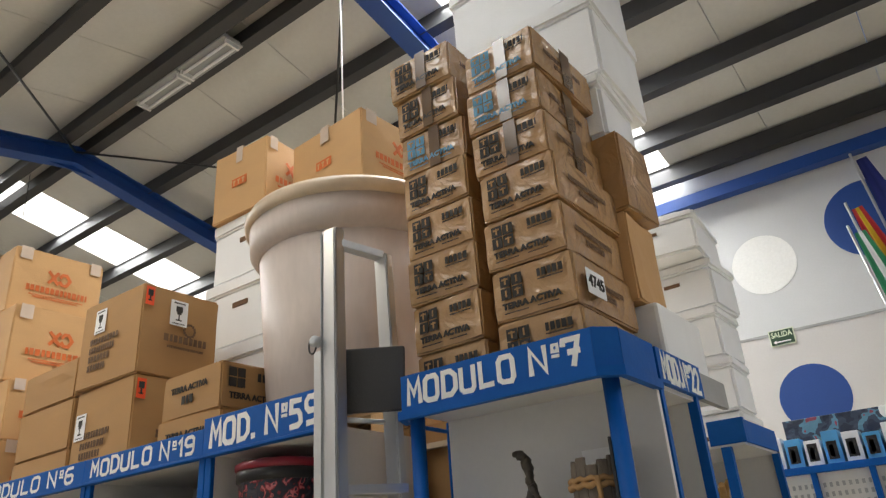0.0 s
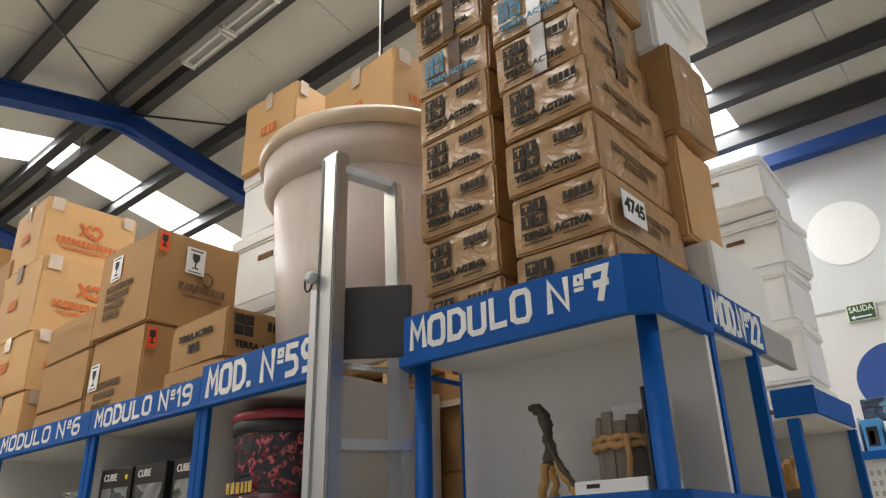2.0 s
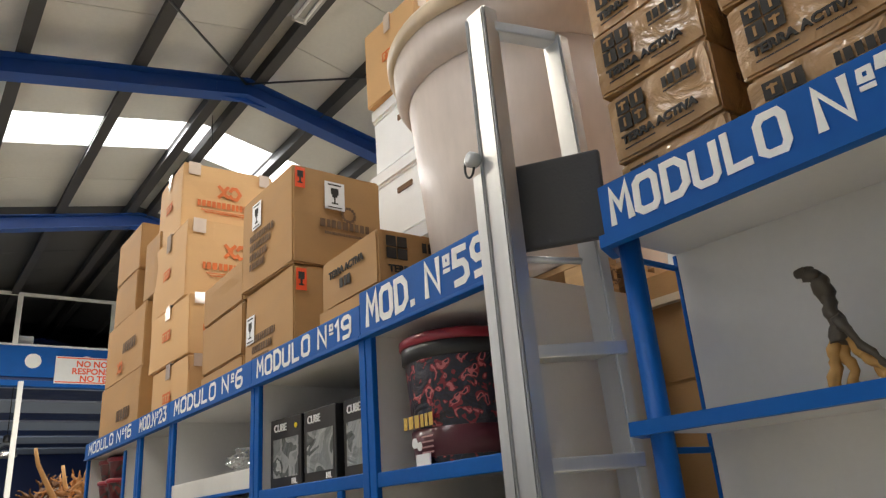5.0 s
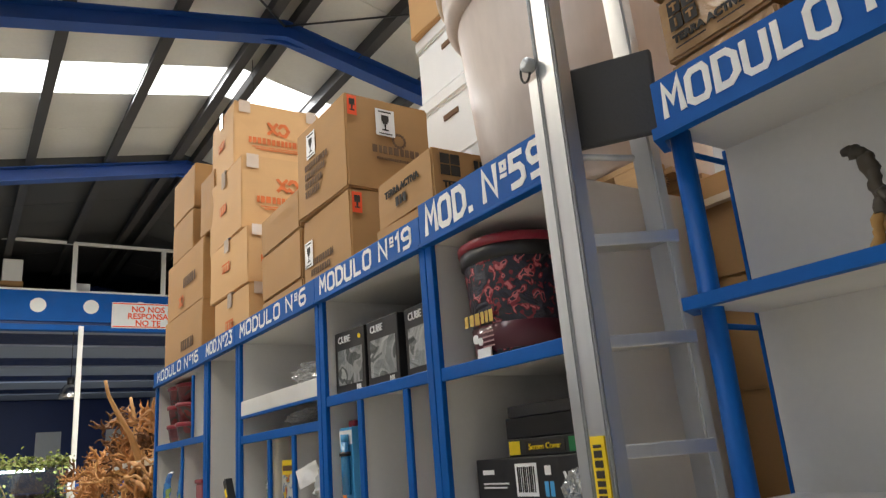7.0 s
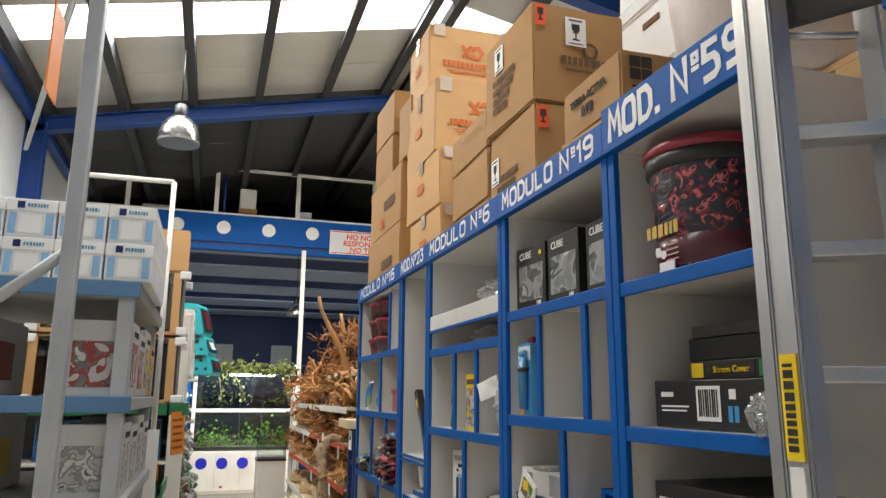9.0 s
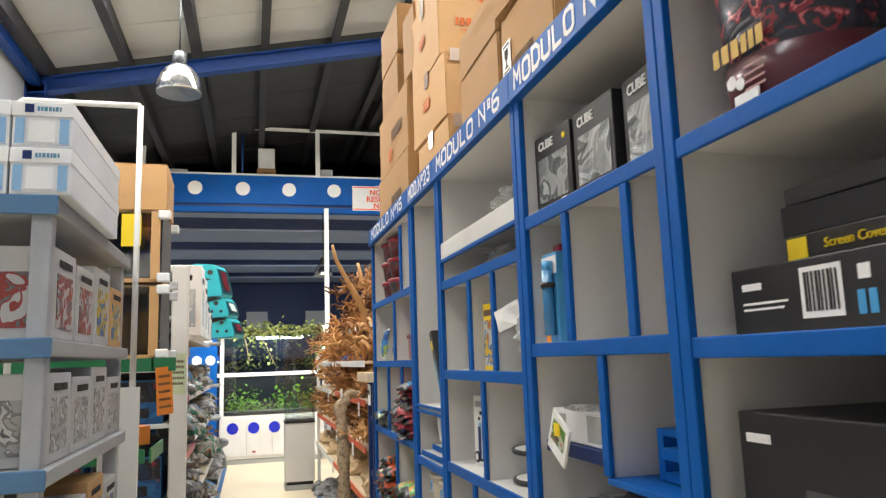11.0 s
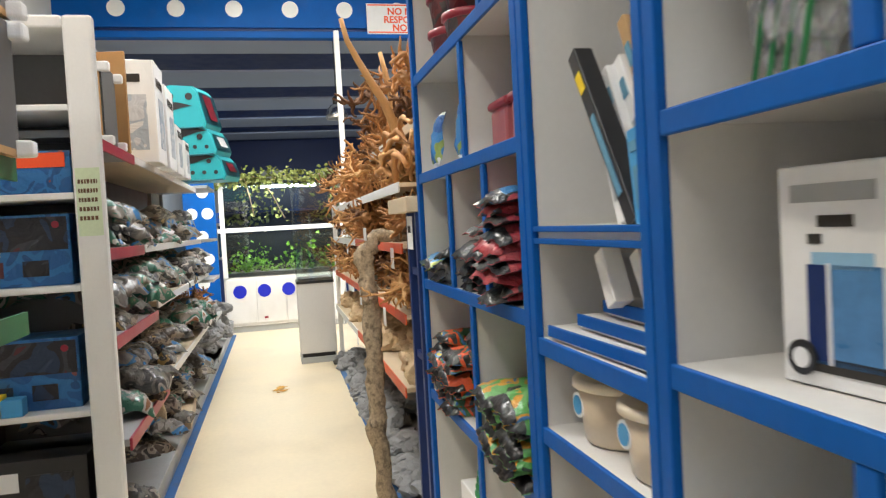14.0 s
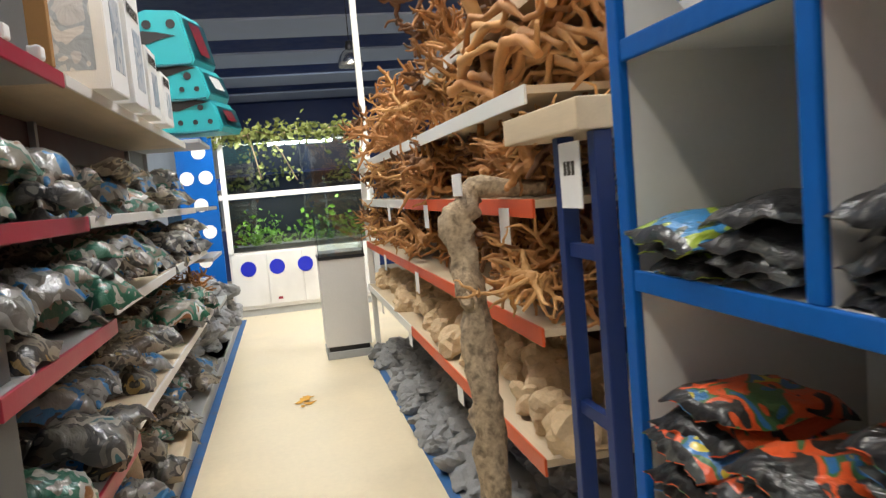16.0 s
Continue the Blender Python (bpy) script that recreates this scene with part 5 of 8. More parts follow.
dm = [drift_mesh(1, 0.24, DRIFT, 8, 0.0115, 0.6), drift_mesh(2, 0.28, DRIFT, 6, 0.017, 0.75), drift_mesh(3, 0.28, DRIFT, 5, 0.022, 0.6), drift_mesh(4, 0.25, DRIFT, 9, 0.0095, 0.55), drift_mesh(7, 0.30, DRIFT_PALE, 6, 0.012, 0.6), drift_mesh(8, 0.28, DRIFT_DARK, 7, 0.015, 0.7)]
rnd = random.Random(21)
for z, n, hmax, sc in ((1.53, 76, 0.32, 1.0), (1.245, 84, 0.13, 0.8), (0.915, 84, 0.15, 0.8), (1.84, 30, 0.32, 1.0)):
    for k in range(n):
        x = rnd.uniform(-10.35, -6.5) if z < 1.8 else rnd.uniform(-8.5, -6.75)
        y = 1.99 + rnd.random() ** 1.3 * 0.42 + (0.1 if z > 1.8 else 0)
        if x > -7.35 and z == 1.53:
            continue
        piece("driftwood", dm[rnd.randrange(6)], (x, y, z + rnd.random() ** 1.5 * hmax), rnd.uniform(-35, 35), rnd.uniform(-35, 35), rnd.uniform(0, 360), rnd.uniform(0.7, 1.15) * sc, "tangled tan driftwood root on a rack shelf", "driftwood", "driftwood on the rack")
for k in range(44):
    z = (1.245, 0.915)[k % 2]
    piece("driftwood", dm[rnd.randrange(6)], (rnd.uniform(-6.95, -6.4), 2.0 + rnd.random() * 0.4, z + rnd.random() * 0.1), rnd.uniform(-35, 35), rnd.uniform(-35, 35), rnd.uniform(0, 360), rnd.uniform(0.55, 0.8), "tangled tan driftwood root on a rack shelf", "driftwood", "driftwood on the rack")
lrnd = random.Random(63)
for k in range(26):
    pts, p = [], Vector((-7.45 + lrnd.uniform(0, 0.25), 2.0 + 0.018 * k % 0.42, 1.555 + 0.27 * lrnd.random() ** 1.2))
    ph, amp = lrnd.uniform(0, 6), lrnd.uniform(0.02, 0.05)
    for j in range(9):
        pts.append(p + Vector((0.115 * j, amp * math.sin(j * 0.9 + ph), amp * math.cos(j * 1.1 + ph) + 0.008 * j * lrnd.uniform(-1, 1))))
    bm = gnarled(pts, [lrnd.uniform(0.012, 0.024) * (1 - 0.05 * j) for j in range(9)], 8, 3)
    solid("driftwood_branch", bm, DRIFT_PALE if k % 3 else DRIFT, "long wavy tan branch lying on the rack's upper shelf", "driftwood", group="long branches on the rack")
for x, y, h, lean in ((-7.35, 2.15, 1.05, -14), (-7.5, 2.2, 0.9, -8), (-7.2, 2.2, 0.8, 6)):
    b, r = limb((0, 0, 0), (0, 0, 1), h, 0.035, random.Random(int(h * 100)), 8, 0.22)
    piece("driftwood_stick", part("tmp", tube(b, r, 8), DRIFT_PALE).data, (x, y, 1.55), 0, lean, 0, 1, "tall pale driftwood stick standing in the heap", "driftwood", "driftwood on the rack")
for ob in [o for o in bpy.data.objects if o.name.startswith("tmp")]:
    bpy.data.objects.remove(ob)
rp = [rock_mesh(s, ROCK_PALE, 0.8) for s in (1, 2, 3)]
rg = [rock_mesh(s, ROCK, 0.55, 0.5) for s in (4, 5, 6, 7)]
for k in range(120):
    piece("rock", rp[k % 3], (rnd.uniform(-10.3, -6.4), 1.99 + rnd.random() * 0.4, 0.575 + rnd.random() * 0.06), rnd.uniform(-30, 30), rnd.uniform(-30, 30), rnd.uniform(0, 360), rnd.uniform(0.05, 0.09), "rounded beige rock on a rack shelf", "rock", "beige rocks on the rack")
for k in range(280):
    y = 1.95 + rnd.random() * 0.5
    piece("slate_rock", rg[k % 4], (rnd.uniform(-10.4, -6.35), y, 0.006 + rnd.random() * 0.3 * (y - 1.95)), rnd.uniform(-35, 35), rnd.uniform(-35, 35), rnd.uniform(0, 360), rnd.uniform(0.05, 0.105), "jagged grey slate rock heaped on the floor", "rock", "slate rocks on the floor")
# bark-covered branch leaning in front, and the blue trestle beside the last module
br_pts = [(-6.62, 2.05, 1.27), (-6.72, 1.86, 1.29), (-6.66, 1.80, 1.2), (-6.56, 1.80, 0.98), (-6.48, 1.79, 0.7), (-6.42, 1.78, 0.42), (-6.45, 1.80, 0.1), (-6.47, 1.81, 0.0)]
br = thing("bark_branch", (0, 0, 0), "upright knobbly branch with grey-brown bark leaning at the rack", "branch")
part("branch", gnarled(br_pts, [0.022, 0.032, 0.046, 0.038, 0.044, 0.04, 0.048, 0.052]), BARK, br)
for i, (p, d) in enumerate(zip(br_pts[2:7], ((-0.06, -0.03, 0.05), (0.05, -0.04, 0.03), (-0.05, -0.04, 0.02), (0.05, -0.03, 0.05), (-0.05, -0.02, 0.04)))):
    part("knot", gnarled([p, Vector(p) + Vector(d) * 0.6, Vector(p) + Vector(d) * 0.8], [0.03, 0.022, 0.012], 10, 4), BARK, br)
part("tag", cuboid(-6.70, -6.60, 1.80, 1.803, 1.27, 1.33), PAPER, br, "white price tag")
tre = thing("blue_trestle", (-6.17, 1.95, 0), "navy steel trestle carrying a pale timber board", "trestle")
for x in (-0.11, 0.08):
    part("leg", cuboid(x, x + 0.035, -0.01, 0.03, 0, 1.385, 0.003), BLUE_DARK, tre)
    part("leg", cuboid(x, x + 0.035, 0.38, 0.42, 0, 1.385, 0.003), BLUE_DARK, tre)
part("crossbar", cuboid(-0.075, 0.08, 0.0, 0.02, 1.12, 1.15), BLUE_DARK, tre)
part("crossbar", cuboid(-0.075, 0.08, 0.0, 0.02, 0.76, 0.79), BLUE_DARK, tre)
part("board", cuboid(-0.34, 0.13, -0.05, 0.45, 1.386, 1.45, 0.004), PLY, tre, "pale timber board")
part("notice", cuboid(-0.06, 0.05, -0.016, -0.013, 1.23, 1.37), PAPER, tre, "white notice card")
part("notice_print", bars([(-0.03, 0.03, 0.06, 0.03)], None, front_plane(-0.005, -0.0162, 1.27), 3), INK, tre)
for k in range(4):
    piece("driftwood", dm[k], (-6.3 + 0.05 * k, 2.1 + 0.08 * k, 1.455), 20 * k - 30, 10, 80 * k, 1.0, "tan driftwood roots piled on a timber board", "driftwood", "driftwood on the rack")

# ---- gondola with bags ----
gon = thing("bag_gondola", (-8.5, 0.2, 0), "white shop gondola with crimson and timber shelf edges full of bags", "shelving rack")
# red back panel, its colour darkened to give shade behind the bags
part("back_panel", cuboid(-2.15, 2.1, -0.02, 0.0, 0, 2.1), mat("dark_oxide_panel", (0.055, 0.016, 0.01), 0.6), gon, "red perforated back panel, darkened for shade behind the bags")
part("base", cuboid(-2.15, 2.1, 0.0, 0.54, 0, 0.1, 0.004), GREY_SHELF, gon)
for z, dep, near in ((1.8, 0.43, RED_SHELF), (1.3, 0.45, RED_SHELF), (0.98, 0.5, RED_SHELF), (0.55, 0.53, RED_SHELF)):
    zz = z - (0.0 if z > 1.2 else 0.05)
    s = part("shelf", cuboid(1.02, 2.1, 0, dep, zz - 0.03, zz), GREY_SHELF, gon)
    part("shelf_edge", cuboid(1.02, 2.1, dep, dep + 0.012, zz - 0.05, zz + 0.004, 0.003), near, s, "crimson shelf edge")
    s = part("shelf", cuboid(-2.1, 1.0, 0, dep, z - 0.03, z), PLY, gon)
    part("shelf_edge", cuboid(-2.1, 1.0, dep, dep + 0.012, z - 0.04, z + 0.004, 0.003), MELAMINE, s, "pale shelf edge")
for x in (-2.12, -0.02, 1.0, 2.08):
    part("upright", cuboid(x, x + 0.04, 0.0, 0.03, 0, 2.1), GREY_SHELF, gon)
BAGS = [pack_mat("grey_gravel_bag", [(0.13, 0.12, 0.10), (0.045, 0.042, 0.04), (0.30, 0.275, 0.235), (0.03, 0.11, 0.13)], 14, seed=1),
        pack_mat("green_white_gravel_bag", [(0.17, 0.15, 0.115), (0.02, 0.13, 0.08), (0.42, 0.41, 0.37), (0.22, 0.09, 0.03)], 13, seed=2),
        pack_mat("blue_gravel_bag", [(0.11, 0.10, 0.085), (0.25, 0.24, 0.22), (0.02, 0.16, 0.38), (0.04, 0.04, 0.04)], 12, seed=3),
        pack_mat("brown_gravel_bag", [(0.08, 0.06, 0.042), (0.26, 0.22, 0.165), (0.035, 0.03, 0.022), (0.38, 0.25, 0.08)], 14, seed=4)]
bm_ = [bag_mesh(0.25, 0.19, 0.075, BAGS[k % 4], k * 3.7) for k in range(8)]
for z, n, dep in ((1.8, 0, 0.4), (1.3, 84, 0.44), (0.98, 92, 0.5), (0.55, 90, 0.53), (0.1, 66, 0.53)):
    for k in range(n):
        x = rnd.uniform(-10.3, -6.55)
        y = 0.24 + rnd.random() * (dep - 0.08)
        zz = z - (0.05 if x > -7.5 and z < 1.2 and z > 0.2 else 0)
        piece("gravel_bag", bm_[rnd.randrange(8)], (x, y, zz + rnd.randrange(4) * 0.05), rnd.uniform(-14, 14), rnd.uniform(-20, 20), rnd.uniform(50, 130), rnd.uniform(0.85, 1.15), "glossy plastic bag of aquarium gravel on a shelf", "bag", "gravel bags on the gondola")
for k in range(60):
    piece("slate_rock", rg[k % 4], (rnd.uniform(-12.9, -9.2), 0.3 + rnd.random() * 0.4, 0.1 * (rnd.random()) + 0.1 + rnd.random() * 0.3), rnd.uniform(-35, 35), rnd.uniform(-35, 35), rnd.uniform(0, 360), rnd.uniform(0.07, 0.13), "dark jagged rock heaped at the gondola's end", "rock", "dark rocks by the gondola")
for k in range(12):
    piece("driftwood", dm[k % 4], (rnd.uniform(-10.9, -10.0), 0.35 + rnd.random() * 0.3, 0.6 + rnd.random() * 0.35), rnd.uniform(-40, 40), rnd.uniform(-40, 40), rnd.uniform(0, 360), 0.7, "dark driftwood root at the end of the gondola", "driftwood", "driftwood at the gondola")
rk = thing("rock_crate", (-11.3, 0.48, 0), "grey shelf step holding heaped dark rocks", "shelf")
part("step", cuboid(-1.8, 0.65, -0.25, 0.26, 0, 0.1, 0.004), GREY_SHELF, rk)
part("riser", cuboid(-1.8, 0.65, -0.27, -0.25, 0, 0.75), GREY_SHELF, rk)
solid("beige_board_box", cuboid(-0.35, 0.35, -0.2, 0.2, 0, 0.09, 0.006), PLY, "flat pale beige box lying on the gondola's base", "box", (-8.35, 0.56, 0.101), rz=3)
yt = thing("lidded_tub", (-7.35, 0.36, 1.302), "green tub with a yellow lid among gravel bags", "tub")
part("body", lathe([(0.001, 0), (0.085, 0), (0.1, 0.13), (0.095, 0.13)], 28), GREEN, yt)
part("lid", lathe([(0.1, 0.125), (0.106, 0.13), (0.106, 0.15), (0.095, 0.158), (0.001, 0.156)], 28), YELLOW, yt, "yellow lid")
piece("standing_stone", rock_mesh(15, ROCK_PALE, 2.2, 0.3), (-7.75, 0.62, 0.19), 4, -6, 30, 0.055, "upright grey-beige stone standing on a flat box", "rock", "")
# goods on top of the gondola: a boxed tank and tall white cartons
def boxed_tank(place, w, d, h, rz=0):
    t = thing("packed_glass_tank", place, "glass aquarium packed in cardboard sheets with white foam corners", "aquarium", "packed glass tanks", rz)
    part("front_pane", cuboid(-w / 2, w / 2, d / 2 - 0.006, d / 2, 0.02, h), GLASS, t)
    # dark rear and side panels, added so the tank's inside looks dim
    part("rear_pane", cuboid(-w / 2, w / 2, -d / 2, -d / 2 + 0.006, 0.02, h), DARK_PANEL, t, "dark rear panel standing in for the dim inside")
    part("cardboard_sheet", cuboid(w / 2 - 0.012, w / 2 + 0.012, -d / 2 + 0.01, d / 2 - 0.01, 0.01, h - 0.01, 0.004), CARD_LIGHT, t)
    part("side_pane", cuboid(-w / 2, -w / 2 + 0.008, -d / 2 + 0.006, d / 2 - 0.006, 0.02, h), DARK_PANEL, t, "dark side panel standing in for the dim inside")
    for s in (-1, 1):
        part("card_strip", cuboid(s * (w / 2 - 0.03) - 0.022, s * (w / 2 - 0.03) + 0.022, d / 2 + 0.001, d / 2 + 0.012, 0.01, h - 0.01, 0.003), CARD_LIGHT, t, "pale cardboard edge strip")
        for y in (-d / 2, d / 2):
            for z in (0.0, h - 0.045):
                part("foam_corner", cuboid(s * w / 2 - 0.04, s * w / 2 + 0.02, y - 0.025, y + 0.025, z, z + 0.045, 0.008), FOAM, t)
    part("base_board", cuboid(-w / 2, w / 2, -d / 2, d / 2, 0, 0.02), CARD_LIGHT, t)
    part("top_board", cuboid(-w / 2 + 0.012, w / 2 - 0.012, -d / 2 + 0.006, d / 2 - 0.006, h - 0.012, h), CARD_LIGHT, t)
    part("tank_floor", cuboid(-w / 2 + 0.012, w / 2 - 0.012, -d / 2 + 0.006, d / 2 - 0.006, 0.021, 0.03), BLACK, t)
    return t


boxed_tank((-7.1, 0.40, 1.802), 0.42, 0.3, 0.40, -90)
solid("folded_card", cuboid(-0.2, 0.2, -0.012, 0.012, 0, 0.55, 0.004), CARD, "folded cardboard sheet standing on edge", "cardboard", (-7.4, 0.45, 1.802), rz=80)
FILTER_PRINT = pack_mat("filter_photo_print", [(0.55, 0.58, 0.62), (0.38, 0.45, 0.53), (0.66, 0.67, 0.68), (0.2, 0.26, 0.33)], 8, coat=0.1, seed=51)
for k, (x, h, w) in enumerate(((-7.85, 0.62, 0.34), (-8.3, 0.56, 0.36), (-8.75, 0.36, 0.3), (-9.2, 0.3, 0.3))):
    t = thing("filter_carton", (x, 0.42, 1.802), "tall white filter carton with printed pictures on the gondola top", "box", "white filter cartons")
    part("body", carton_mesh(w, 0.3, h, 200 + k, 0.003, 0.004), FOAM, t)
    part("picture", cuboid(-w * 0.85, -w * 0.35, 0.3, 0.3035, h * 0.15, h * 0.65), FILTER_PRINT, t, "printed filter picture")
    part("picture", cuboid(0.001, 0.0045, 0.05, 0.25, h * 0.12, h * 0.66), FILTER_PRINT, t, "printed filter picture")
    part("brand_patch", cuboid(0.001, 0.004, 0.08, 0.22, h * 0.78, h * 0.86), INK, t)
    part("print", bars([(-w * 0.9, h * 0.75, w * 0.7, 0.05)], None, pose(-w, 0.305, 0, 90, 0, 180), 9 + k), INK, t)
# nested turquoise carriers: a tapering front with tiers, and a slanting dark side with labels
tq = thing("turquoise_carrier", (-10.6, 0.0, 1.83), "stack of nested turquoise pet carriers with round holes, dark mouth and painted gap shade", "pet carrier")
TURQ_DARK = mat("deep_teal_plastic", (0.008, 0.10, 0.13), 0.4, var=0.15, scale=6)


def carrier_shell(y0, y1, z0, z1, lean, depth):
    """One shell seen from its front; its right flank slants back by lean."""
    dz = z1 - z0
    rim = [(y0, z0 + 0.06 * dz), (y0 + 0.04, z0), (y1 - 0.02, z0), (y1, z0 + 0.04), (y1 - lean * dz * 0.55, z1 - 0.05), (y1 - lean * dz * 0.55 - 0.04, z1), (y0 + 0.16, z1 + 0.012), (y0 + 0.05, z1 - 0.03), (y0, z1 - 0.1)]
    bm = bmesh.new()
    f = [bm.verts.new((0, y, z)) for y, z in rim]
    b = [bm.verts.new((-depth, y + (0.12 if y > (y0 + y1) / 2 else 0.0), z)) for y, z in rim]
    bm.faces.new(f)
    bm.faces.new(b[::-1])
    for i in range(len(rim)):
        j = (i + 1) % len(rim)
        bm.faces.new((f[j], f[i], b[i], b[j]))
    bmesh.ops.recalc_face_normals(bm, faces=bm.faces)
    bmesh.ops.bevel(bm, geom=[e for e in bm.edges if abs(e.verts[0].co.x - e.verts[1].co.x) < 0.001], offset=0.012, segments=2, affect="EDGES")
    return bm


for k, (y0, y1, z0, z1, x) in enumerate(((0.30, 0.78, 0.56, 0.97, 0.0), (0.36, 0.86, 0.30, 0.56, -0.03), (0.42, 0.93, 0.05, 0.30, -0.06))):
    own = carrier_shell(y0, y1, z0, z1, 0.30, 0.42)
    bmesh.ops.translate(own, vec=(x, 0, 0), verts=own.verts)
    sh = part("shell", own, TURQ, tq, "turquoise carrier shell")
    for q, r in ((0.38, 0.034), (0.74, 0.034)):
        part("hole", disc(r - 0.006 * k, 0.006, pose(x + 0.001, y0 + (y1 - y0) * q - 0.02, z1 - 0.1 + 0.02 * k, 90, 0, 90), 18), BLACK, sh, "round dark hole")
    for q in range(3 if k else 0):
        part("hole", disc(0.02, 0.006, pose(x + 0.001, y1 - 0.09 - 0.11 * q, z0 + 0.08, 90, 0, 90), 14), BLACK, sh, "round dark hole")
    zc = z1 - 0.19
    own = slab([(y0 + 0.01, zc - 0.05), (y0 + 0.14, zc - 0.06), (y0 + 0.26, zc - 0.02), (y0 + 0.36, zc + 0.0), (y0 + 0.24, zc + 0.03), (y0 + 0.1, zc + 0.045), (y0 + 0.01, zc + 0.02)], 0.001, 0.006)
    bmesh.ops.transform(own, matrix=Matrix(((0, 0, 1, x), (1, 0, 0, 0), (0, 1, 0, 0), (0, 0, 0, 1))), verts=own.verts)
    # lower shells: the crescent is painted shade below the shell above
    if k:
        bmesh.ops.translate(own, vec=(0, 0.06, 0.17), verts=own.verts)
    part("mouth", own, BLACK, sh, "dark curved opening, painted shade on the lower shells")
    part("seam", tube([(x + 0.003, y0 + 0.04, z0 + 0.012), (x + 0.003, (y0 + y1) / 2, z0 - 0.004), (x + 0.003, y1 - 0.03, z0 + 0.008)], 0.008, 6), TURQ_DARK, sh)
    # flank panel and its label
    own = bmesh.new()
    q = [own.verts.new(p) for p in ((x - 0.02, y1 + 0.012, z0 + 0.05), (x - 0.4, y1 + 0.125, z0 + 0.05), (x - 0.4, y1 + 0.125 - 0.165 * (z1 - z0), z1 - 0.05), (x - 0.02, y1 + 0.012 - 0.165 * (z1 - z0), z1 - 0.05))]
    own.faces.new(q)
    bmesh.ops.solidify(own, geom=list(own.faces), thickness=0.004)
    part("flank", own, TURQ_DARK, sh, "dark teal flank")
    own = bmesh.new()
    c = [p.lerp(r_, w) for p, r_, w in ((Vector((x - 0.02, y1 + 0.02, z0 + 0.09)), Vector((x - 0.4, y1 + 0.133, z0 + 0.09)), 0.2), (Vector((x - 0.02, y1 + 0.02, z0 + 0.09)), Vector((x - 0.4, y1 + 0.133, z0 + 0.09)), 0.7), (Vector((x - 0.02, y1 + 0.02 - 0.165 * (z1 - z0), z1 - 0.07)), Vector((x - 0.4, y1 + 0.133 - 0.165 * (z1 - z0), z1 - 0.07)), 0.7), (Vector((x - 0.02, y1 + 0.02 - 0.165 * (z1 - z0), z1 - 0.07)), Vector((x - 0.4, y1 + 0.133 - 0.165 * (z1 - z0), z1 - 0.07)), 0.2))]
    own.faces.new([own.verts.new(p) for p in c])
    bmesh.ops.solidify(own, geom=list(own.faces), thickness=0.003)
    part("label", own, (RED, PAPER, RED)[k], sh, "printed flank label")
cs = thing("carrier_stand", (-11.0, 0.45, 0.0), "grey shelf unit that carries a tall turquoise carton", "shelving rack")
for z in (0.1, 0.5, 0.9, 1.3, 1.829):
    part("shelf", cuboid(-0.4, 0.4, -0.26, 0.3, z - 0.03, z, 0.003), GREY_SHELF, cs)
part("back_panel", cuboid(-0.4, 0.4, -0.29, -0.262, 0, 1.829), DARK_PANEL, cs)
for x in (-0.4, 0.37):
    part("upright", cuboid(x, x + 0.03, -0.262, -0.23, 1.3, 1.798), GREY_SHELF, cs)

# ---- end-cap shelving ----
cap = thing("endcap_shelves", (-6.16, 0.0, 0), "white steel end-cap shelving with rounded stile and aquarium pumps", "shelving rack")
part("stile", cuboid(-0.05, 0.0, 0.645, 0.752, 0, 2.2, 0.012), WHITE_METAL, cap, "wide white rounded stile")
part("stile", cuboid(-0.45, 0.0, -0.52, -0.42, 0, 2.2, 0.02), WHITE_METAL, cap)
part("top", cuboid(-0.45, -0.004, -0.42, 0.644, 2.15, 2.2, 0.01), WHITE_METAL, cap)
part("back_panel", cuboid(-0.45, -0.43, -0.42, 0.66, 0, 2.15), DARK_PANEL, cap)
part("side_panel", cuboid(-0.43, -0.0505, 0.645, 0.66, 0, 2.15), DARK_PANEL, cap)
for z in (0.2, 0.69, 1.175, 1.53, 1.865):
    part("shelf", cuboid(-0.43, -0.01, -0.42, 0.644, z - 0.025, z, 0.005), WHITE_METAL, cap)
note = part("note", cuboid(0.0005, 0.002, 0.655, 0.742, 1.36, 1.62), mat("pale_green_paper", (0.62, 0.72, 0.5), 0.7), cap, "pale green paper notice")
for j in range(5):
    part("note_print", bars([(-0.035, 0, 0.07, 0.016)], None, side_plane(0.003, 0.698, 1.56 - 0.035 * j), 30 + j), INK_BROWN, note)
PUMP = pack_mat("blue_pump_carton", [(0.012, 0.10, 0.28), (0.02, 0.15, 0.38), (0.01, 0.08, 0.22), (0.22, 0.06, 0.06)], 9, coat=0.15, seed=8)
PUMP_PHOTO = pack_mat("dark_pump_photo", [(0.012, 0.03, 0.07), (0.012, 0.012, 0.016), (0.016, 0.016, 0.02), (0.04, 0.04, 0.05), (0.09, 0.02, 0.025)], 9, coat=0.15, seed=52)
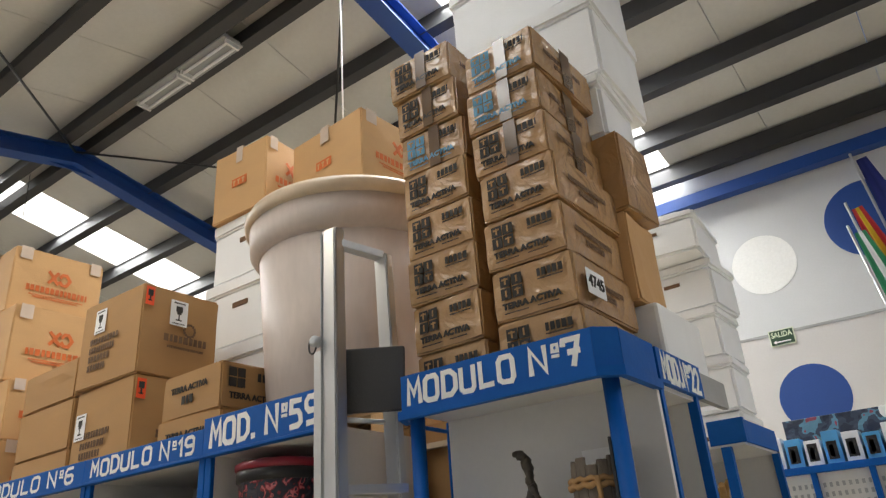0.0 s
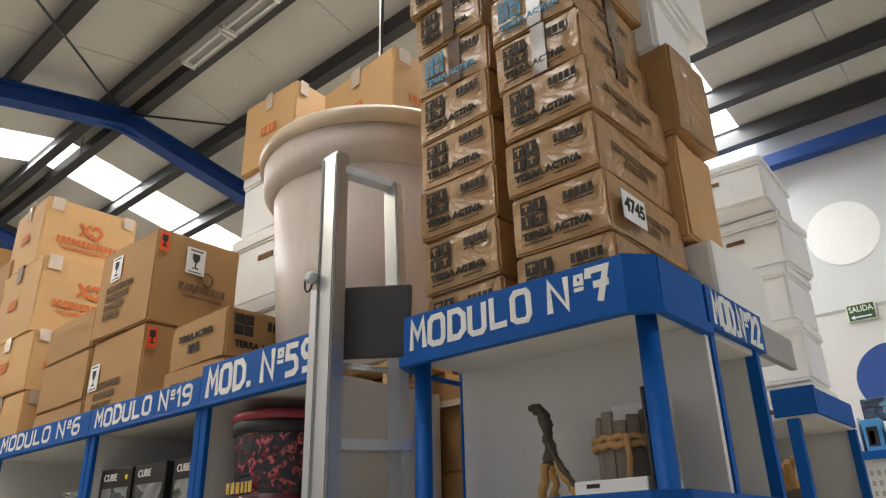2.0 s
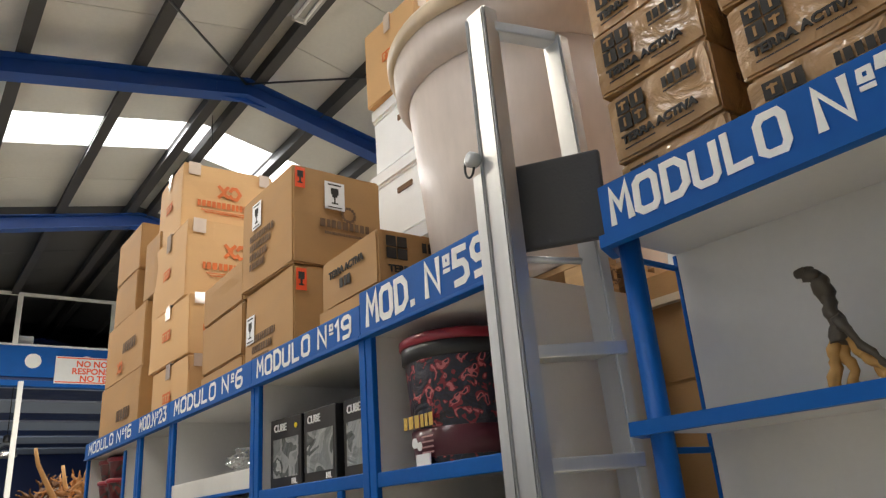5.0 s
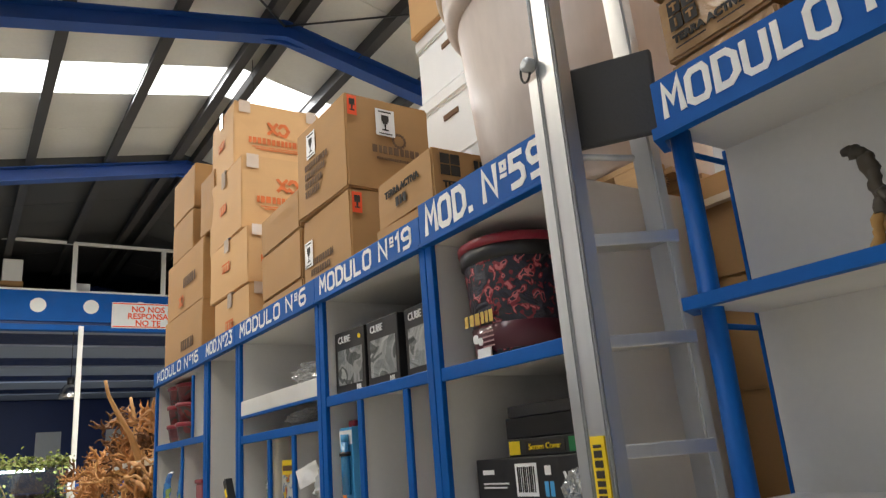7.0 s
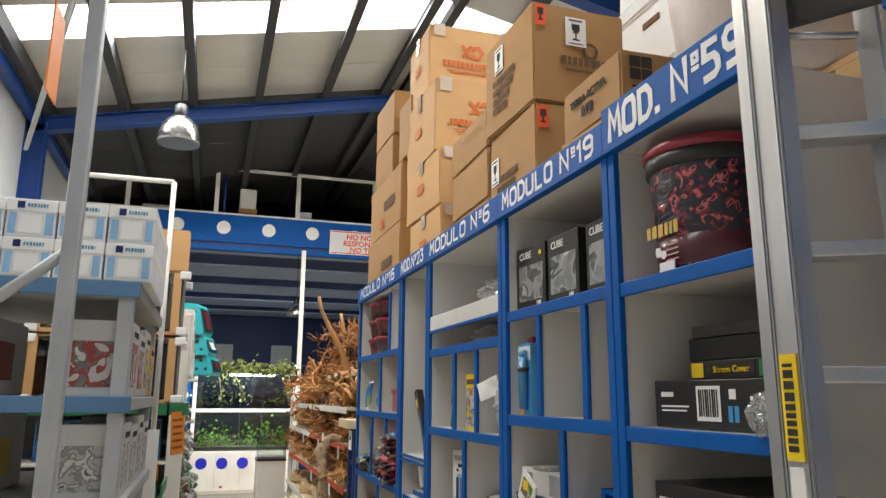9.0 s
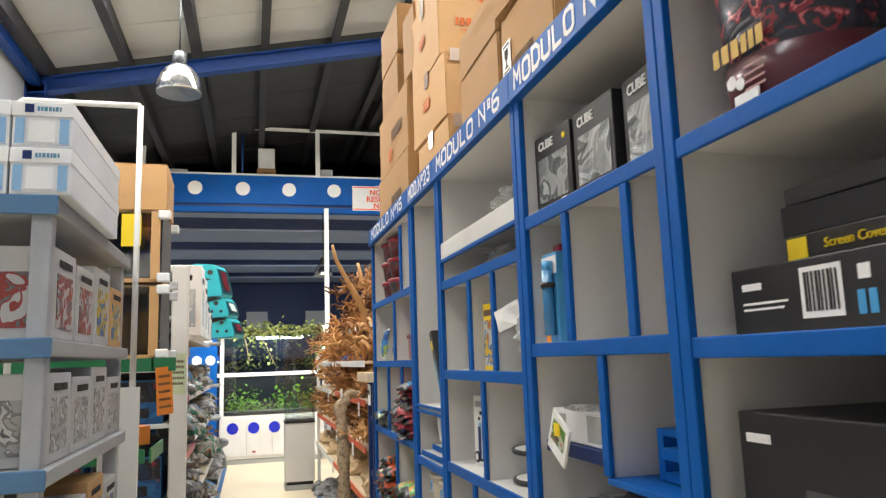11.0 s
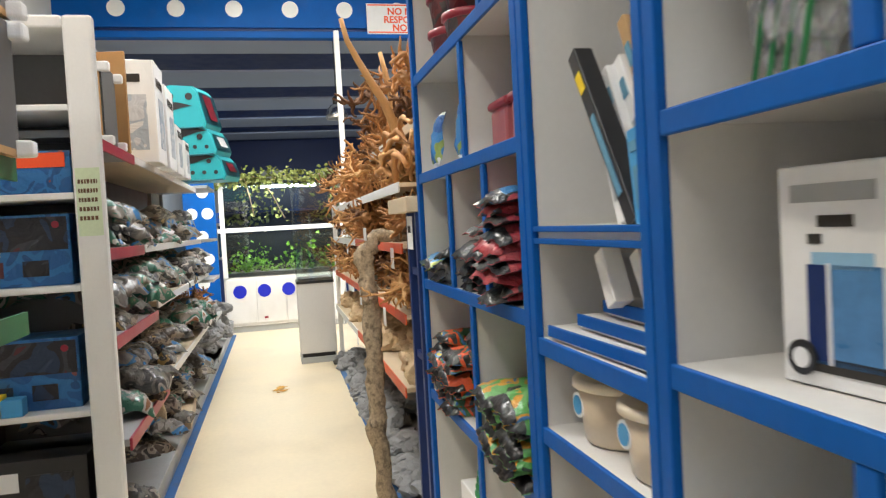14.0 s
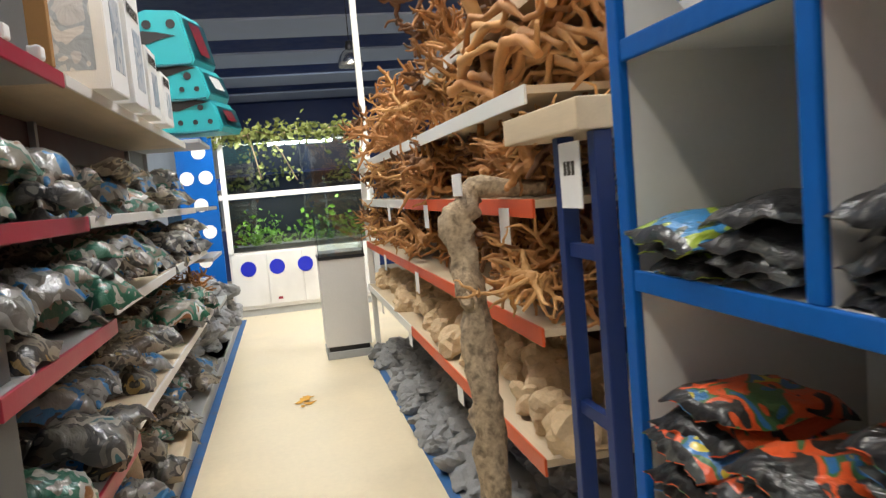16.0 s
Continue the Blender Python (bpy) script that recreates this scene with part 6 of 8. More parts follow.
for z, y0, w, h, mt in ((1.53, -0.35, 0.3, 0.19, PUMP), (1.53, 0.02, 0.26, 0.2, PUMP), (1.53, 0.32, 0.3, 0.17, PUMP), (1.175, -0.2, 0.34, 0.27, PUMP), (1.175, 0.18, 0.42, 0.28, PUMP), (0.69, -0.2, 0.34, 0.27, PUMP), (0.69, 0.18, 0.42, 0.28, PUMP), (0.2, 0.1, 0.5, 0.3, BLACK)):
    t = thing("pump_carton", (-6.25, y0, z), "blue printed pump carton on a white shelf", "box", "pump cartons")
    part("carton", cuboid(-0.26, 0.0, 0, w, 0, h, 0.004), mt, t)
    if z == 1.53:
        part("brand_patch", cuboid(0.001, 0.0035, 0.02, w - 0.02, h * 0.62, h * 0.95), RED_TAG, t, "red printed patch")
    elif z < 0.5:
        part("brand_patch", cuboid(0.001, 0.0035, 0.03, w * 0.5, h * 0.6, h * 0.85), PAPER, t, "pale printed patch")
        part("picture", cuboid(0.001, 0.0035, w * 0.55, w * 0.9, h * 0.2, h * 0.8), PUMP_PHOTO, t)
    else:
        part("photo", cuboid(0.001, 0.003, 0.01, w - 0.01, h * 0.5, h * 0.96), PUMP_PHOTO, t, "dark printed pump photograph")
        for j in range(2):
            part("picture", cuboid(0.001, 0.0035, w * (0.2 + 0.38 * j), w * (0.42 + 0.38 * j), h * 0.14, h * 0.36), PUMP_PHOTO, t)
        part("red_dot", disc(0.014, 0.003, pose(0.004, w * 0.88, h * 0.85, 90, 0, 90), 14), RED, t)
for y, z, mt, s in ((0.28, 0.69, YELLOW, 0.06), (0.36, 0.69, SKYBLUE, 0.05)):
    solid("small_pack", cuboid(-0.03, 0.03, -s, s, 0, s * 1.4, 0.004), mt, "small bright packet at the shelf front", "packet", (-6.2, y, z + 0.0))

# ---- stand of packed tanks with green shelves ----
stand = thing("tank_stand", (-5.14, 0.27, 0), "steel stand with green shelves beneath packed glass tanks", "shelving rack")
for z in (1.575, 1.15):
    s = part("shelf", cuboid(-0.24, 0.22, -0.6, 0.42 if z > 1.5 else 0.3, z - 0.03, z), GREY_SHELF, stand)
    part("green_edge", cuboid(0.22, 0.232, -0.6, 0.53 if z > 1.5 else 0.4, z - 0.06, z + 0.004), GREEN_SHELF, s, "green shelf edge")
    part("green_edge", cuboid(-0.24, 0.232, 0.42, 0.43, z - 0.06, z + 0.004), GREEN_SHELF, s, "green shelf edge")
for x, y in ((-0.23, -0.58), (0.18, -0.58)):
    part("leg", cuboid(x, x + 0.03, y, y + 0.03, 0, 1.6), GREY_SHELF, stand)
part("base_shelf", cuboid(-0.24, 0.22, -0.6, 0.42, 0.47, 0.5), GREY_SHELF, stand)
sheet = part("sheet", cuboid(-0.0015, 0.0015, -0.048, 0.048, -0.225, 0.0), ORANGE, stand, "hanging orange paper notice")
sheet.matrix_basis = pose(0.25, 0.478, 1.535, 4, 0, 48)
for j in range(5):
    part("sheet_print", bars([(-0.036, 0, 0.072, 0.012)], None, side_plane(0.002, 0.0, -0.05 - 0.036 * j), 40 + j), INK_BROWN, sheet)
part("yellow_note", cuboid(0.245, 0.248, 0.27, 0.36, 2.12, 2.28), YELLOW, stand, "yellow paper note")
for z in (1.577, 1.95):
    boxed_tank((-5.15, 0.55, z), 0.34, 0.40, 0.36, -90)
    boxed_tank((-5.15, 0.15, z), 0.36, 0.40, 0.36, -90)
at(carton("tank_carton", 0.42, 0.36, 0.24, CARD_LIGHT, "pale cardboard carton on the packed tanks", 240), -4.95, 0.38, 2.312, 2)
at(carton("tank_carton", 0.42, 0.34, 0.22, CARD_LIGHT, "pale cardboard carton on the packed tanks", 241), -4.95, -0.01, 2.312, -2)
gr = random.Random(77)
SMALL = [YELLOW, ORANGE, SKYBLUE, GREEN, PAPER, RED, BLACK]
for k in range(16):
    z = (1.15, 0.5, 0.5)[k % 3]
    w, h = gr.uniform(0.05, 0.14), gr.uniform(0.06, 0.16)
    solid("small_pack", cuboid(-w / 2, w / 2, -w / 2, w / 2, 0, h, 0.004), SMALL[gr.randrange(7)], "small bright packet on the tank stand", "packet", (-5.14 + gr.uniform(-0.12, 0.15), 0.27 + gr.uniform(-0.5, 0.36), z), rz=gr.uniform(0, 90), group="packets on the tank stand")
frame_rail = thing("white_pipe_frame", (-4.66, 0.645, 0), "thin white pipe frame standing over the tank stand", "rack")
part("pole", tube([(0, 0, 1.45), (0, 0, 2.75)], 0.014, 10), WHITE_METAL, frame_rail)
part("crossbar", tube([(0, 0, 2.75), (0, -0.5, 2.75)], 0.014, 10), WHITE_METAL, frame_rail)
part("foot", cuboid(-0.02, 0.02, -0.13, 0.03, 0.0, 1.45), WHITE_METAL, frame_rail, "white lower board")
part("far_pole", tube([(0, -0.5, 2.75), (0, -0.5, 0)], 0.014, 10), WHITE_METAL, frame_rail)

# ---- grey shelving with stacked cartons ----
su = thing("grey_rack", (-3.82, 0.16, 0), "grey plastic rack with pale blue corner caps", "shelving rack")
for z in (1.99, 1.615, 1.285, 0.9, 0.45):
    s = part("shelf", cuboid(-0.6, 0.58, -0.6, 0.5, z - 0.045, z, 0.006), GREY_SHELF, su)
    part("blue_edge", cuboid(0.58, 0.592, -0.6, 0.5, z - 0.05, z + 0.003, 0.004), mat("slate_blue_plastic", (0.08, 0.18, 0.32), 0.5), s, "slate blue shelf edge")
for x in (-0.57, 0.51):
    for y in (-0.57, 0.43):
        part("post", cuboid(x, x + 0.05, y, y + 0.05, 0, 1.945, 0.004), GALV, su)
PALEBLUE = mat("pale_blue_stripe", (0.25, 0.45, 0.68), 0.6)
for iy in range(4):
    for iz in range(2):
        t = thing("lamp_carton", (-3.23, 0.085 + 0.152 * iy, 1.992 + 0.128 * iz), "white and pale blue carton stacked on the grey rack", "box", "white and blue cartons")
        part("body", cuboid(-0.7, 0, 0, 0.146, 0, 0.123, 0.004), mat("white_carton", (0.72, 0.74, 0.76), 0.6), t)
        part("lid", cuboid(-0.705, 0.004, -0.002, 0.148, 0.085, 0.127, 0.003), FOAM, t)
        part("logo", cuboid(0.0045, 0.006, 0.03, 0.052, 0.095, 0.118), BLUE_DARK, t)
        part("print", bars([(0.06, 0.1, 0.06, 0.012)], None, side_plane(0.0045, 0, 0), 60 + iy), INK_CYAN, t)
        part("stripe", cuboid(0.001, 0.003, 0.008, 0.03, 0.01, 0.08), PALEBLUE, t)
        part("stripe", cuboid(0.001, 0.003, 0.115, 0.138, 0.01, 0.08), PALEBLUE, t)
        part("label_patch", cuboid(0.001, 0.003, 0.04, 0.105, 0.015, 0.075), FOAM, t)
for z, y, w, h, mt, lab_ in ((1.617, -0.3, 0.2, 0.25, RED, "red boxed kettle-shaped pump carton"), (1.617, -0.05, 0.24, 0.27, FOAM, "white carton with a red picture"), (1.287, -0.3, 0.24, 0.25, BLACK, "black appliance carton"), (1.287, 0.0, 0.22, 0.27, PAPER, "white appliance carton"), (0.902, -0.3, 0.3, 0.28, CARD, "brown carton"), (0.902, 0.04, 0.22, 0.28, PAPER, "white carton with a blue picture"), (0.452, -0.1, 0.5, 0.3, CARD, "brown carton")):
    t = thing("appliance_carton", (-3.34, y, z), lab_ + " on the grey rack", "box", "cartons on the grey rack")
    part("body", cuboid(-0.6, 0, 0, w, 0, h, 0.005), mt, t)
    part("picture", cuboid(0.001, 0.003, w * 0.25, w * 0.75, h * 0.2, h * 0.7), RED if mt in (FOAM,) else (SKYBLUE if mt is PAPER else INK_BROWN), t)
    part("picture", cuboid(-0.4, -0.15, w + 0.001, w + 0.003, h * 0.2, h * 0.7), RED if mt is FOAM else (YELLOW if mt is PAPER else INK_BROWN), t)
    part("print", bars([(w * 0.15, h * 0.8, w * 0.7, 0.03)], None, side_plane(0.001, 0, 0), 70), INK, t)
DULL_CARTON = mat("dull_white_carton", (0.52, 0.52, 0.51), 0.6, var=0.1, scale=6, bump=0.08, dirt=0.15)
PRINT_RED = pack_mat("red_grey_pump_picture", [(0.5, 0.5, 0.5), (0.32, 0.05, 0.04), (0.16, 0.16, 0.16), (0.6, 0.6, 0.6)], 22, coat=0.15, seed=41)
PRINT_GREY = pack_mat("grey_filter_picture", [(0.42, 0.42, 0.41), (0.25, 0.24, 0.23), (0.6, 0.6, 0.58), (0.12, 0.12, 0.12)], 26, coat=0.15, seed=42)
PRINT_BLUE = pack_mat("blue_yellow_picture", [(0.05, 0.16, 0.4), (0.6, 0.42, 0.03), (0.6, 0.6, 0.6), (0.2, 0.1, 0.05)], 18, coat=0.15, seed=43)
for z, prints, bodies, h in ((1.617, (PRINT_RED, PRINT_RED, PRINT_BLUE, PRINT_BLUE), (DULL_CARTON, DULL_CARTON, DULL_CARTON, CARD_LIGHT), 0.25), (1.287, (PRINT_GREY,) * 4, (DULL_CARTON,) * 4, 0.24), (0.902, (PRINT_BLUE, PRINT_GREY, PRINT_RED, PRINT_BLUE), (CARD, DULL_CARTON, CARD_LIGHT, DULL_CARTON), 0.25), (0.452, (PRINT_GREY, PRINT_BLUE, PRINT_RED, PRINT_GREY), (CARD_LIGHT, PAPER, CARD, PAPER), 0.28)):
    for i in range(4):
        hh = h * (1, 0.94, 1.06, 0.9)[i]
        t = thing("appliance_carton", (-3.30 - 0.27 * i, 0.43, z), "retail carton with printed pictures on the grey rack", "box", "cartons in a row on the grey rack")
        part("body", cuboid(-0.25, 0, 0, 0.21, 0, hh, 0.004), bodies[i], t)
        part("side_picture", cuboid(-0.21, -0.04, 0.2105, 0.2125, hh * 0.12, hh * 0.72), prints[i], t, "printed picture")
        part("front_picture", cuboid(0.0005, 0.0025, 0.03, 0.18, hh * 0.12, hh * 0.72), prints[i], t, "printed picture")
        part("side_print", bars([(-0.2, hh * 0.8, 0.15, 0.02)], None, pose(-0.25, 0.2125, 0, 90, 0, 180), 90 + i), INK, t)
# steel upright and brace close to the walker
up = thing("steel_upright", (-2.4, 0.585, 0), "slender grey steel upright with a diagonal brace", "post")
part("pole", cuboid(-0.018, 0.018, -0.018, 0.018, 0, 3.6, 0.003), GALV, up)
part("brace", tube([(0, -0.01, 1.93), (-0.1, -0.22, 1.78), (-0.2, -0.42, 1.62)], 0.014, 8), GALV, up)
part("foot", cuboid(-0.06, 0.06, -0.06, 0.06, 0, 0.01), GALV, up)
part("top_bar", tube([(0, 0, 2.9), (-2.4, -0.7, 2.9)], 0.012, 8), GALV, up)
part("sheet", cuboid(-0.62, -0.48, -0.205, -0.2, 2.5, 2.78), ORANGE, up, "orange paper sheet")

# ---- aquarium corner ----
aq = thing("aquarium_cabinet", (-13.2, 0.66, 0), "white aquarium cabinet with three blue discs under planted tanks", "aquarium")
part("body", cuboid(-0.55, 0, 0.0, 1.62, 0.08, 0.74, 0.004), MELAMINE, aq)
part("plinth", cuboid(-0.53, -0.02, 0.02, 1.6, 0, 0.08), GREY_SHELF, aq)
for j in range(4):
    part("door", cuboid(0.001, 0.016, 0.02 + 0.395 * j, 0.405 + 0.395 * j, 0.12, 0.72, 0.004), MELAMINE, aq)
for j in range(4):
    part("blue_disc", disc(0.088, 0.004, pose(0.017, 0.20 + 0.32 * j, 0.55, 90, 0, 90), 28), mat("ultramarine_disc", (0.01, 0.02, 0.42), 0.4), aq, "round blue disc")
part("socket", cuboid(0.017, 0.02, 0.5, 0.55, 0.17, 0.2), RED, aq)
part("tank_front", cuboid(-0.012, 0.0, 0.0, 1.62, 0.76, 1.34), GLASS, aq)
part("tank_back", cuboid(-0.55, -0.54, 0.0, 1.62, 0.76, 1.34), BLACK, aq)
part("sand", cuboid(-0.54, -0.012, 0.0, 1.62, 0.75, 0.80), ROCK, aq)
part("frame_bar", cuboid(-0.02, 0.02, -0.04, 1.66, 1.35, 1.41, 0.005), WHITE_METAL, aq)
part("frame_post", cuboid(-0.03, 0.03, 0.0, 0.06, 0.74, 2.14, 0.005), WHITE_METAL, aq)
part("frame_post", cuboid(-0.03, 0.03, 1.6, 1.66, 0.74, 2.14, 0.005), WHITE_METAL, aq)
part("upper_back", cuboid(-0.56, -0.55, 0.0, 1.62, 1.41, 2.0), mat("dark_terrarium_wall", (0.006, 0.012, 0.03), 0.4), aq, "dark upper terrarium")
part("upper_pane", cuboid(-0.012, -0.006, 0.06, 1.6, 1.415, 2.0), GLASS, aq, "glass front of the terrarium")
part("lamp_tube", tube([(-0.2, 0.55, 1.96), (-0.2, 1.3, 1.96)], 0.02, 10), glow_mat("lit_tube", (0.85, 0.95, 1.0), 6.0), aq, "lit aquarium tube")
part("sill", cuboid(-0.5, -0.3, 0.05, 1.55, 1.62, 1.64), BLUE_DARK, aq)


def leaf_mesh(mt, s=0.03):
    bm = bmesh.new()
    vs = [bm.verts.new(p) for p in ((0, 0, 0), (0.45 * s, 0.5 * s, 0.12 * s), (0, 1.3 * s, 0.0), (-0.45 * s, 0.5 * s, 0.12 * s), (0, 0.6 * s, -0.05 * s))]
    for q in ((0, 1, 4), (1, 2, 4), (2, 3, 4), (3, 0, 4)):
        bm.faces.new([vs[k] for k in q])
    return bm


def foliage(name, spots, mt, s, parent, label):
    rr = random.Random(len(spots))
    bm = bmesh.new()
    for p in spots:
        join(bm, leaf_mesh(mt, s * rr.uniform(0.6, 1.3)), pose(*p, rr.uniform(-80, 80), rr.uniform(-80, 80), rr.uniform(0, 360)))
    ob = part(name, bm, mt, parent, label)
    ob["kind"] = "stuff"
    return ob


lr = random.Random(9)
foliage("water_plants", [(-0.4 + 0.35 * lr.random(), c + lr.gauss(0, 0.09), 0.80 + abs(lr.gauss(0, 0.16))) for c in (0.25, 0.35, 0.55, 0.95, 1.2, 1.45) for _ in range(70)], MOSS, 0.05, aq, "bright green water plants")
foliage("terrarium_plants", [(-0.45 + 0.3 * lr.random(), c + lr.gauss(0, 0.1), 1.46 + abs(lr.gauss(0, 0.2))) for c in (0.2, 0.42, 0.62, 1.35, 1.5) for _ in range(36)], LEAF, 0.055, aq, "dull green terrarium plants")
vine = thing("vine", (-13.15, 0.66, 2.06), "leafy green vine trailing along the top of the aquarium frame", "plant")
part("stem", tube([(0, -0.1 + 0.09 * k, 0.03 * math.sin(k * 1.3)) for k in range(20)], 0.008, 6), BARK, vine)
foliage("leaves", [(lr.uniform(-0.12, 0.1), -0.12 + 1.75 * lr.random(), lr.gauss(0, 0.06)) for _ in range(640)], LEAF, 0.06, vine, "small green leaves")
for k, (y, dy, dz) in enumerate(((0.35, 0.1, -0.5), (0.55, 0.3, -0.55), (1.5, 0.05, -0.5))):
    part("hanging_stem", tube([(0.02, y, 0), (0.02, y + dy * 0.5, dz * 0.4), (0.02, y + dy, dz)], 0.007, 6), BARK, vine)
    foliage("hanging_leaves", [(lr.uniform(-0.06, 0.06), y + dy * q + lr.gauss(0, 0.06), dz * q + lr.gauss(0, 0.05)) for q in [lr.random() for _ in range(40)]], LEAF, 0.045, vine, "small green leaves")
dots = thing("dotted_board", (-13.1, 0.42, 0), "tall blue board with round white discs beside the aquarium", "board")
part("board", cuboid(-0.02, 0.02, -0.2, 0.2, 0.0, 2.08, 0.004), BLUE, dots)
for z, y in ((1.9, 0.05), (1.62, 0.1), (1.62, -0.1), (1.32, 0.02), (1.02, 0.08), (0.7, 0.0)):
    part("white_disc", disc(0.075, 0.004, pose(0.021, y, z, 90, 0, 90), 20), WHITE, dots)
for k in range(8):
    solid("bottle", lathe([(0.035, 0), (0.035, 0.12), (0.014, 0.15), (0.014, 0.18)], 12), (YELLOW, ORANGE, BLACK, SKYBLUE)[k % 4], "small bottle on the gondola's end shelf", "bottle", (-10.1 - 0.08 * k, 0.5 - 0.05 * (k % 2), 1.302), group="bottles")
es = thing("end_shelf", (-10.5, 0.4, 0), "white bracket shelf at the end of the gondola", "shelf")
part("board", cuboid(-0.35, 0.1, -0.2, 0.2, 1.27, 1.3), MELAMINE, es)
part("bracket", cuboid(-0.1, 0.1, -0.22, -0.2, 0, 1.3), GREY_SHELF, es)
# small display tank on a grey-white stand
ts = thing("display_tank", (-10.45, 1.55, 0), "pale cabinet on a low base with a glass tank on top", "aquarium")
part("base", cuboid(-0.38, 0.0, 0.0, 0.36, 0, 0.06, 0.004), GREY_SHELF, ts)
part("recess", cuboid(-0.36, -0.02, 0.02, 0.34, 0.06, 0.1), BLACK, ts)
part("cabinet", cuboid(-0.38, 0.0, 0.0, 0.36, 0.1, 0.80, 0.004), MELAMINE, ts)
part("gravel", cuboid(-0.37, -0.01, 0.01, 0.35, 0.81, 0.85), ROCK, ts)
part("rim", cuboid(-0.385, 0.005, -0.005, 0.365, 0.80, 0.825), BLACK, ts)
for c in ((-0.006, 0.0, 0.0, 0.36), (-0.38, -0.374, 0.0, 0.36), (-0.374, -0.006, 0.0, 0.006), (-0.374, -0.006, 0.354, 0.36)):
    part("pane", cuboid(*c, 0.825, 1.15), GLASS, ts)
scrap = thing("leaf_scrap", (-9.39, 1.34, 0.002), "crumpled ochre leaf scrap lying on the floor", "litter")
OCHRE = mat("ochre_leaf_litter", (0.5, 0.26, 0.03), 0.7, var=0.4, scale=30)
for k, (x, y, r, a) in enumerate(((0.0, 0.0, 0.05, 20), (0.09, 0.02, 0.04, 100), (0.05, -0.045, 0.035, -40), (-0.06, 0.03, 0.03, 65), (0.14, -0.02, 0.022, 10))):
    own = slab([(r * math.cos(q) * (1 + 0.25 * math.sin(5 * q + k)), 0.55 * r * math.sin(q) * (1 + 0.3 * math.cos(3 * q))) for q in np.linspace(0, 5.9, 13)], 0, 0.003)
    for v in own.verts:
        v.co.z += 0.25 * abs(v.co.x)
    bmesh.ops.transform(own, matrix=pose(x, y, 0, 0, 0, a), verts=own.verts)
    part("leaf", own, OCHRE, scrap)
# neon and rear displays under the gallery
rear = thing("rear_display", (-17.5, 0.0, 0), "dark display wall with lit aquariums under the gallery", "display")
for k in range(5):
    part("tank_bay", cuboid(-0.3, 0.0, -0.6 + 0.9 * k, 0.25 + 0.9 * k, 0.9, 1.5, 0.01), mat("dark_aquarium", (0.02, 0.05, 0.09), 0.15), rear)
part("bench", cuboid(-0.4, 0.05, -0.7, 4.2, 0, 0.85), BLUE_DARK, rear)
part("fascia", cuboid(0.0, 0.05, -0.7, 4.2, 1.55, 1.75), mat("bright_blue_fascia", (0.02, 0.12, 0.55), 0.4), rear)
part("lit_strip", cuboid(0.051, 0.056, 0.4, 2.6, 1.60, 1.63), glow_mat("blue_white_strip", (0.5, 0.75, 1.0), 3.0), rear, "lit strip")

# ---- goods on the shelf modules ----


def printed_box(name, place, w, d, h, mt, label, category="box", rz=0.0, marks=(), group=""):
    """A small retail carton, front to -y; marks: (x, z, w, h, material) patches on its front."""
    t = thing(name, place, label, category, group, rz)
    part("carton", cuboid(-w / 2, w / 2, 0, d, 0, h, 0.003), mt, t)
    for x, z, mw, mh, mm in marks:
        part("printed_patch", cuboid(x - w / 2, x - w / 2 + mw, -0.0015, -0.0005, z, z + mh), mm, t)
    return t


# bucket of salt
bk = thing("salt_bucket", (-2.165, 2.105, 1.927), "dark printed bucket of reef salt with a red lid and handle", "bucket")
part("body", lathe([(0.128, 0), (0.132, 0.01), (0.15, 0.27), (0.15, 0.28)], 40), pack_mat("dark_floral_bucket", [(0.010, 0.010, 0.022), (0.012, 0.014, 0.035), (0.010, 0.010, 0.02), (0.22, 0.012, 0.025), (0.55, 0.13, 0.14), (0.03, 0.014, 0.03)], 36, coat=0.35, seed=6), bk)
part("label_band", lathe([(0.1345, 0.02), (0.137, 0.021), (0.1415, 0.09), (0.139, 0.091)], 40), mat("wine_red_label", (0.075, 0.006, 0.016), 0.4, coat=0.3), bk, "dark red label band")
part("collar", lathe([(0.15, 0.265), (0.158, 0.27), (0.158, 0.305), (0.15, 0.31)], 40), BLACK, bk)
part("lid", lathe([(0.158, 0.305), (0.164, 0.31), (0.164, 0.328), (0.15, 0.336)], 40), RED, bk, "dark red lid")
part("print", bars([(-0.07, 0.095, 0.14, 0.032)], None, front_plane(0, -0.1465, 0), 12), mat("gold_print", (0.55, 0.36, 0.08), 0.5), bk, "gold unreadable print")
for j in range(4):
    part("print", bars([(0.0, 0.03 + 0.013 * j, 0.05, 0.004)], None, front_plane(0, -0.142, 0), 13 + j), mat("pink_print", (0.5, 0.3, 0.3), 0.6), bk)
part("seal", disc(0.013, 0.003, front_plane(-0.04, -0.134, 0.06), 14), PAPER, bk)
part("seal", disc(0.011, 0.003, front_plane(-0.015, -0.137, 0.05), 14), PAPER, bk)
part("handle", tube([(0.155 * math.cos(a), -0.155 * abs(math.sin(a)) * 0.5, 0.285 - 0.1 * math.sin(a)) for a in np.linspace(0, math.pi, 18)], 0.004, 6), BLACK, bk)
part("price_tag", cuboid(-0.03, 0.03, -0.142, -0.138, 0.0, 0.03), PAPER, bk)
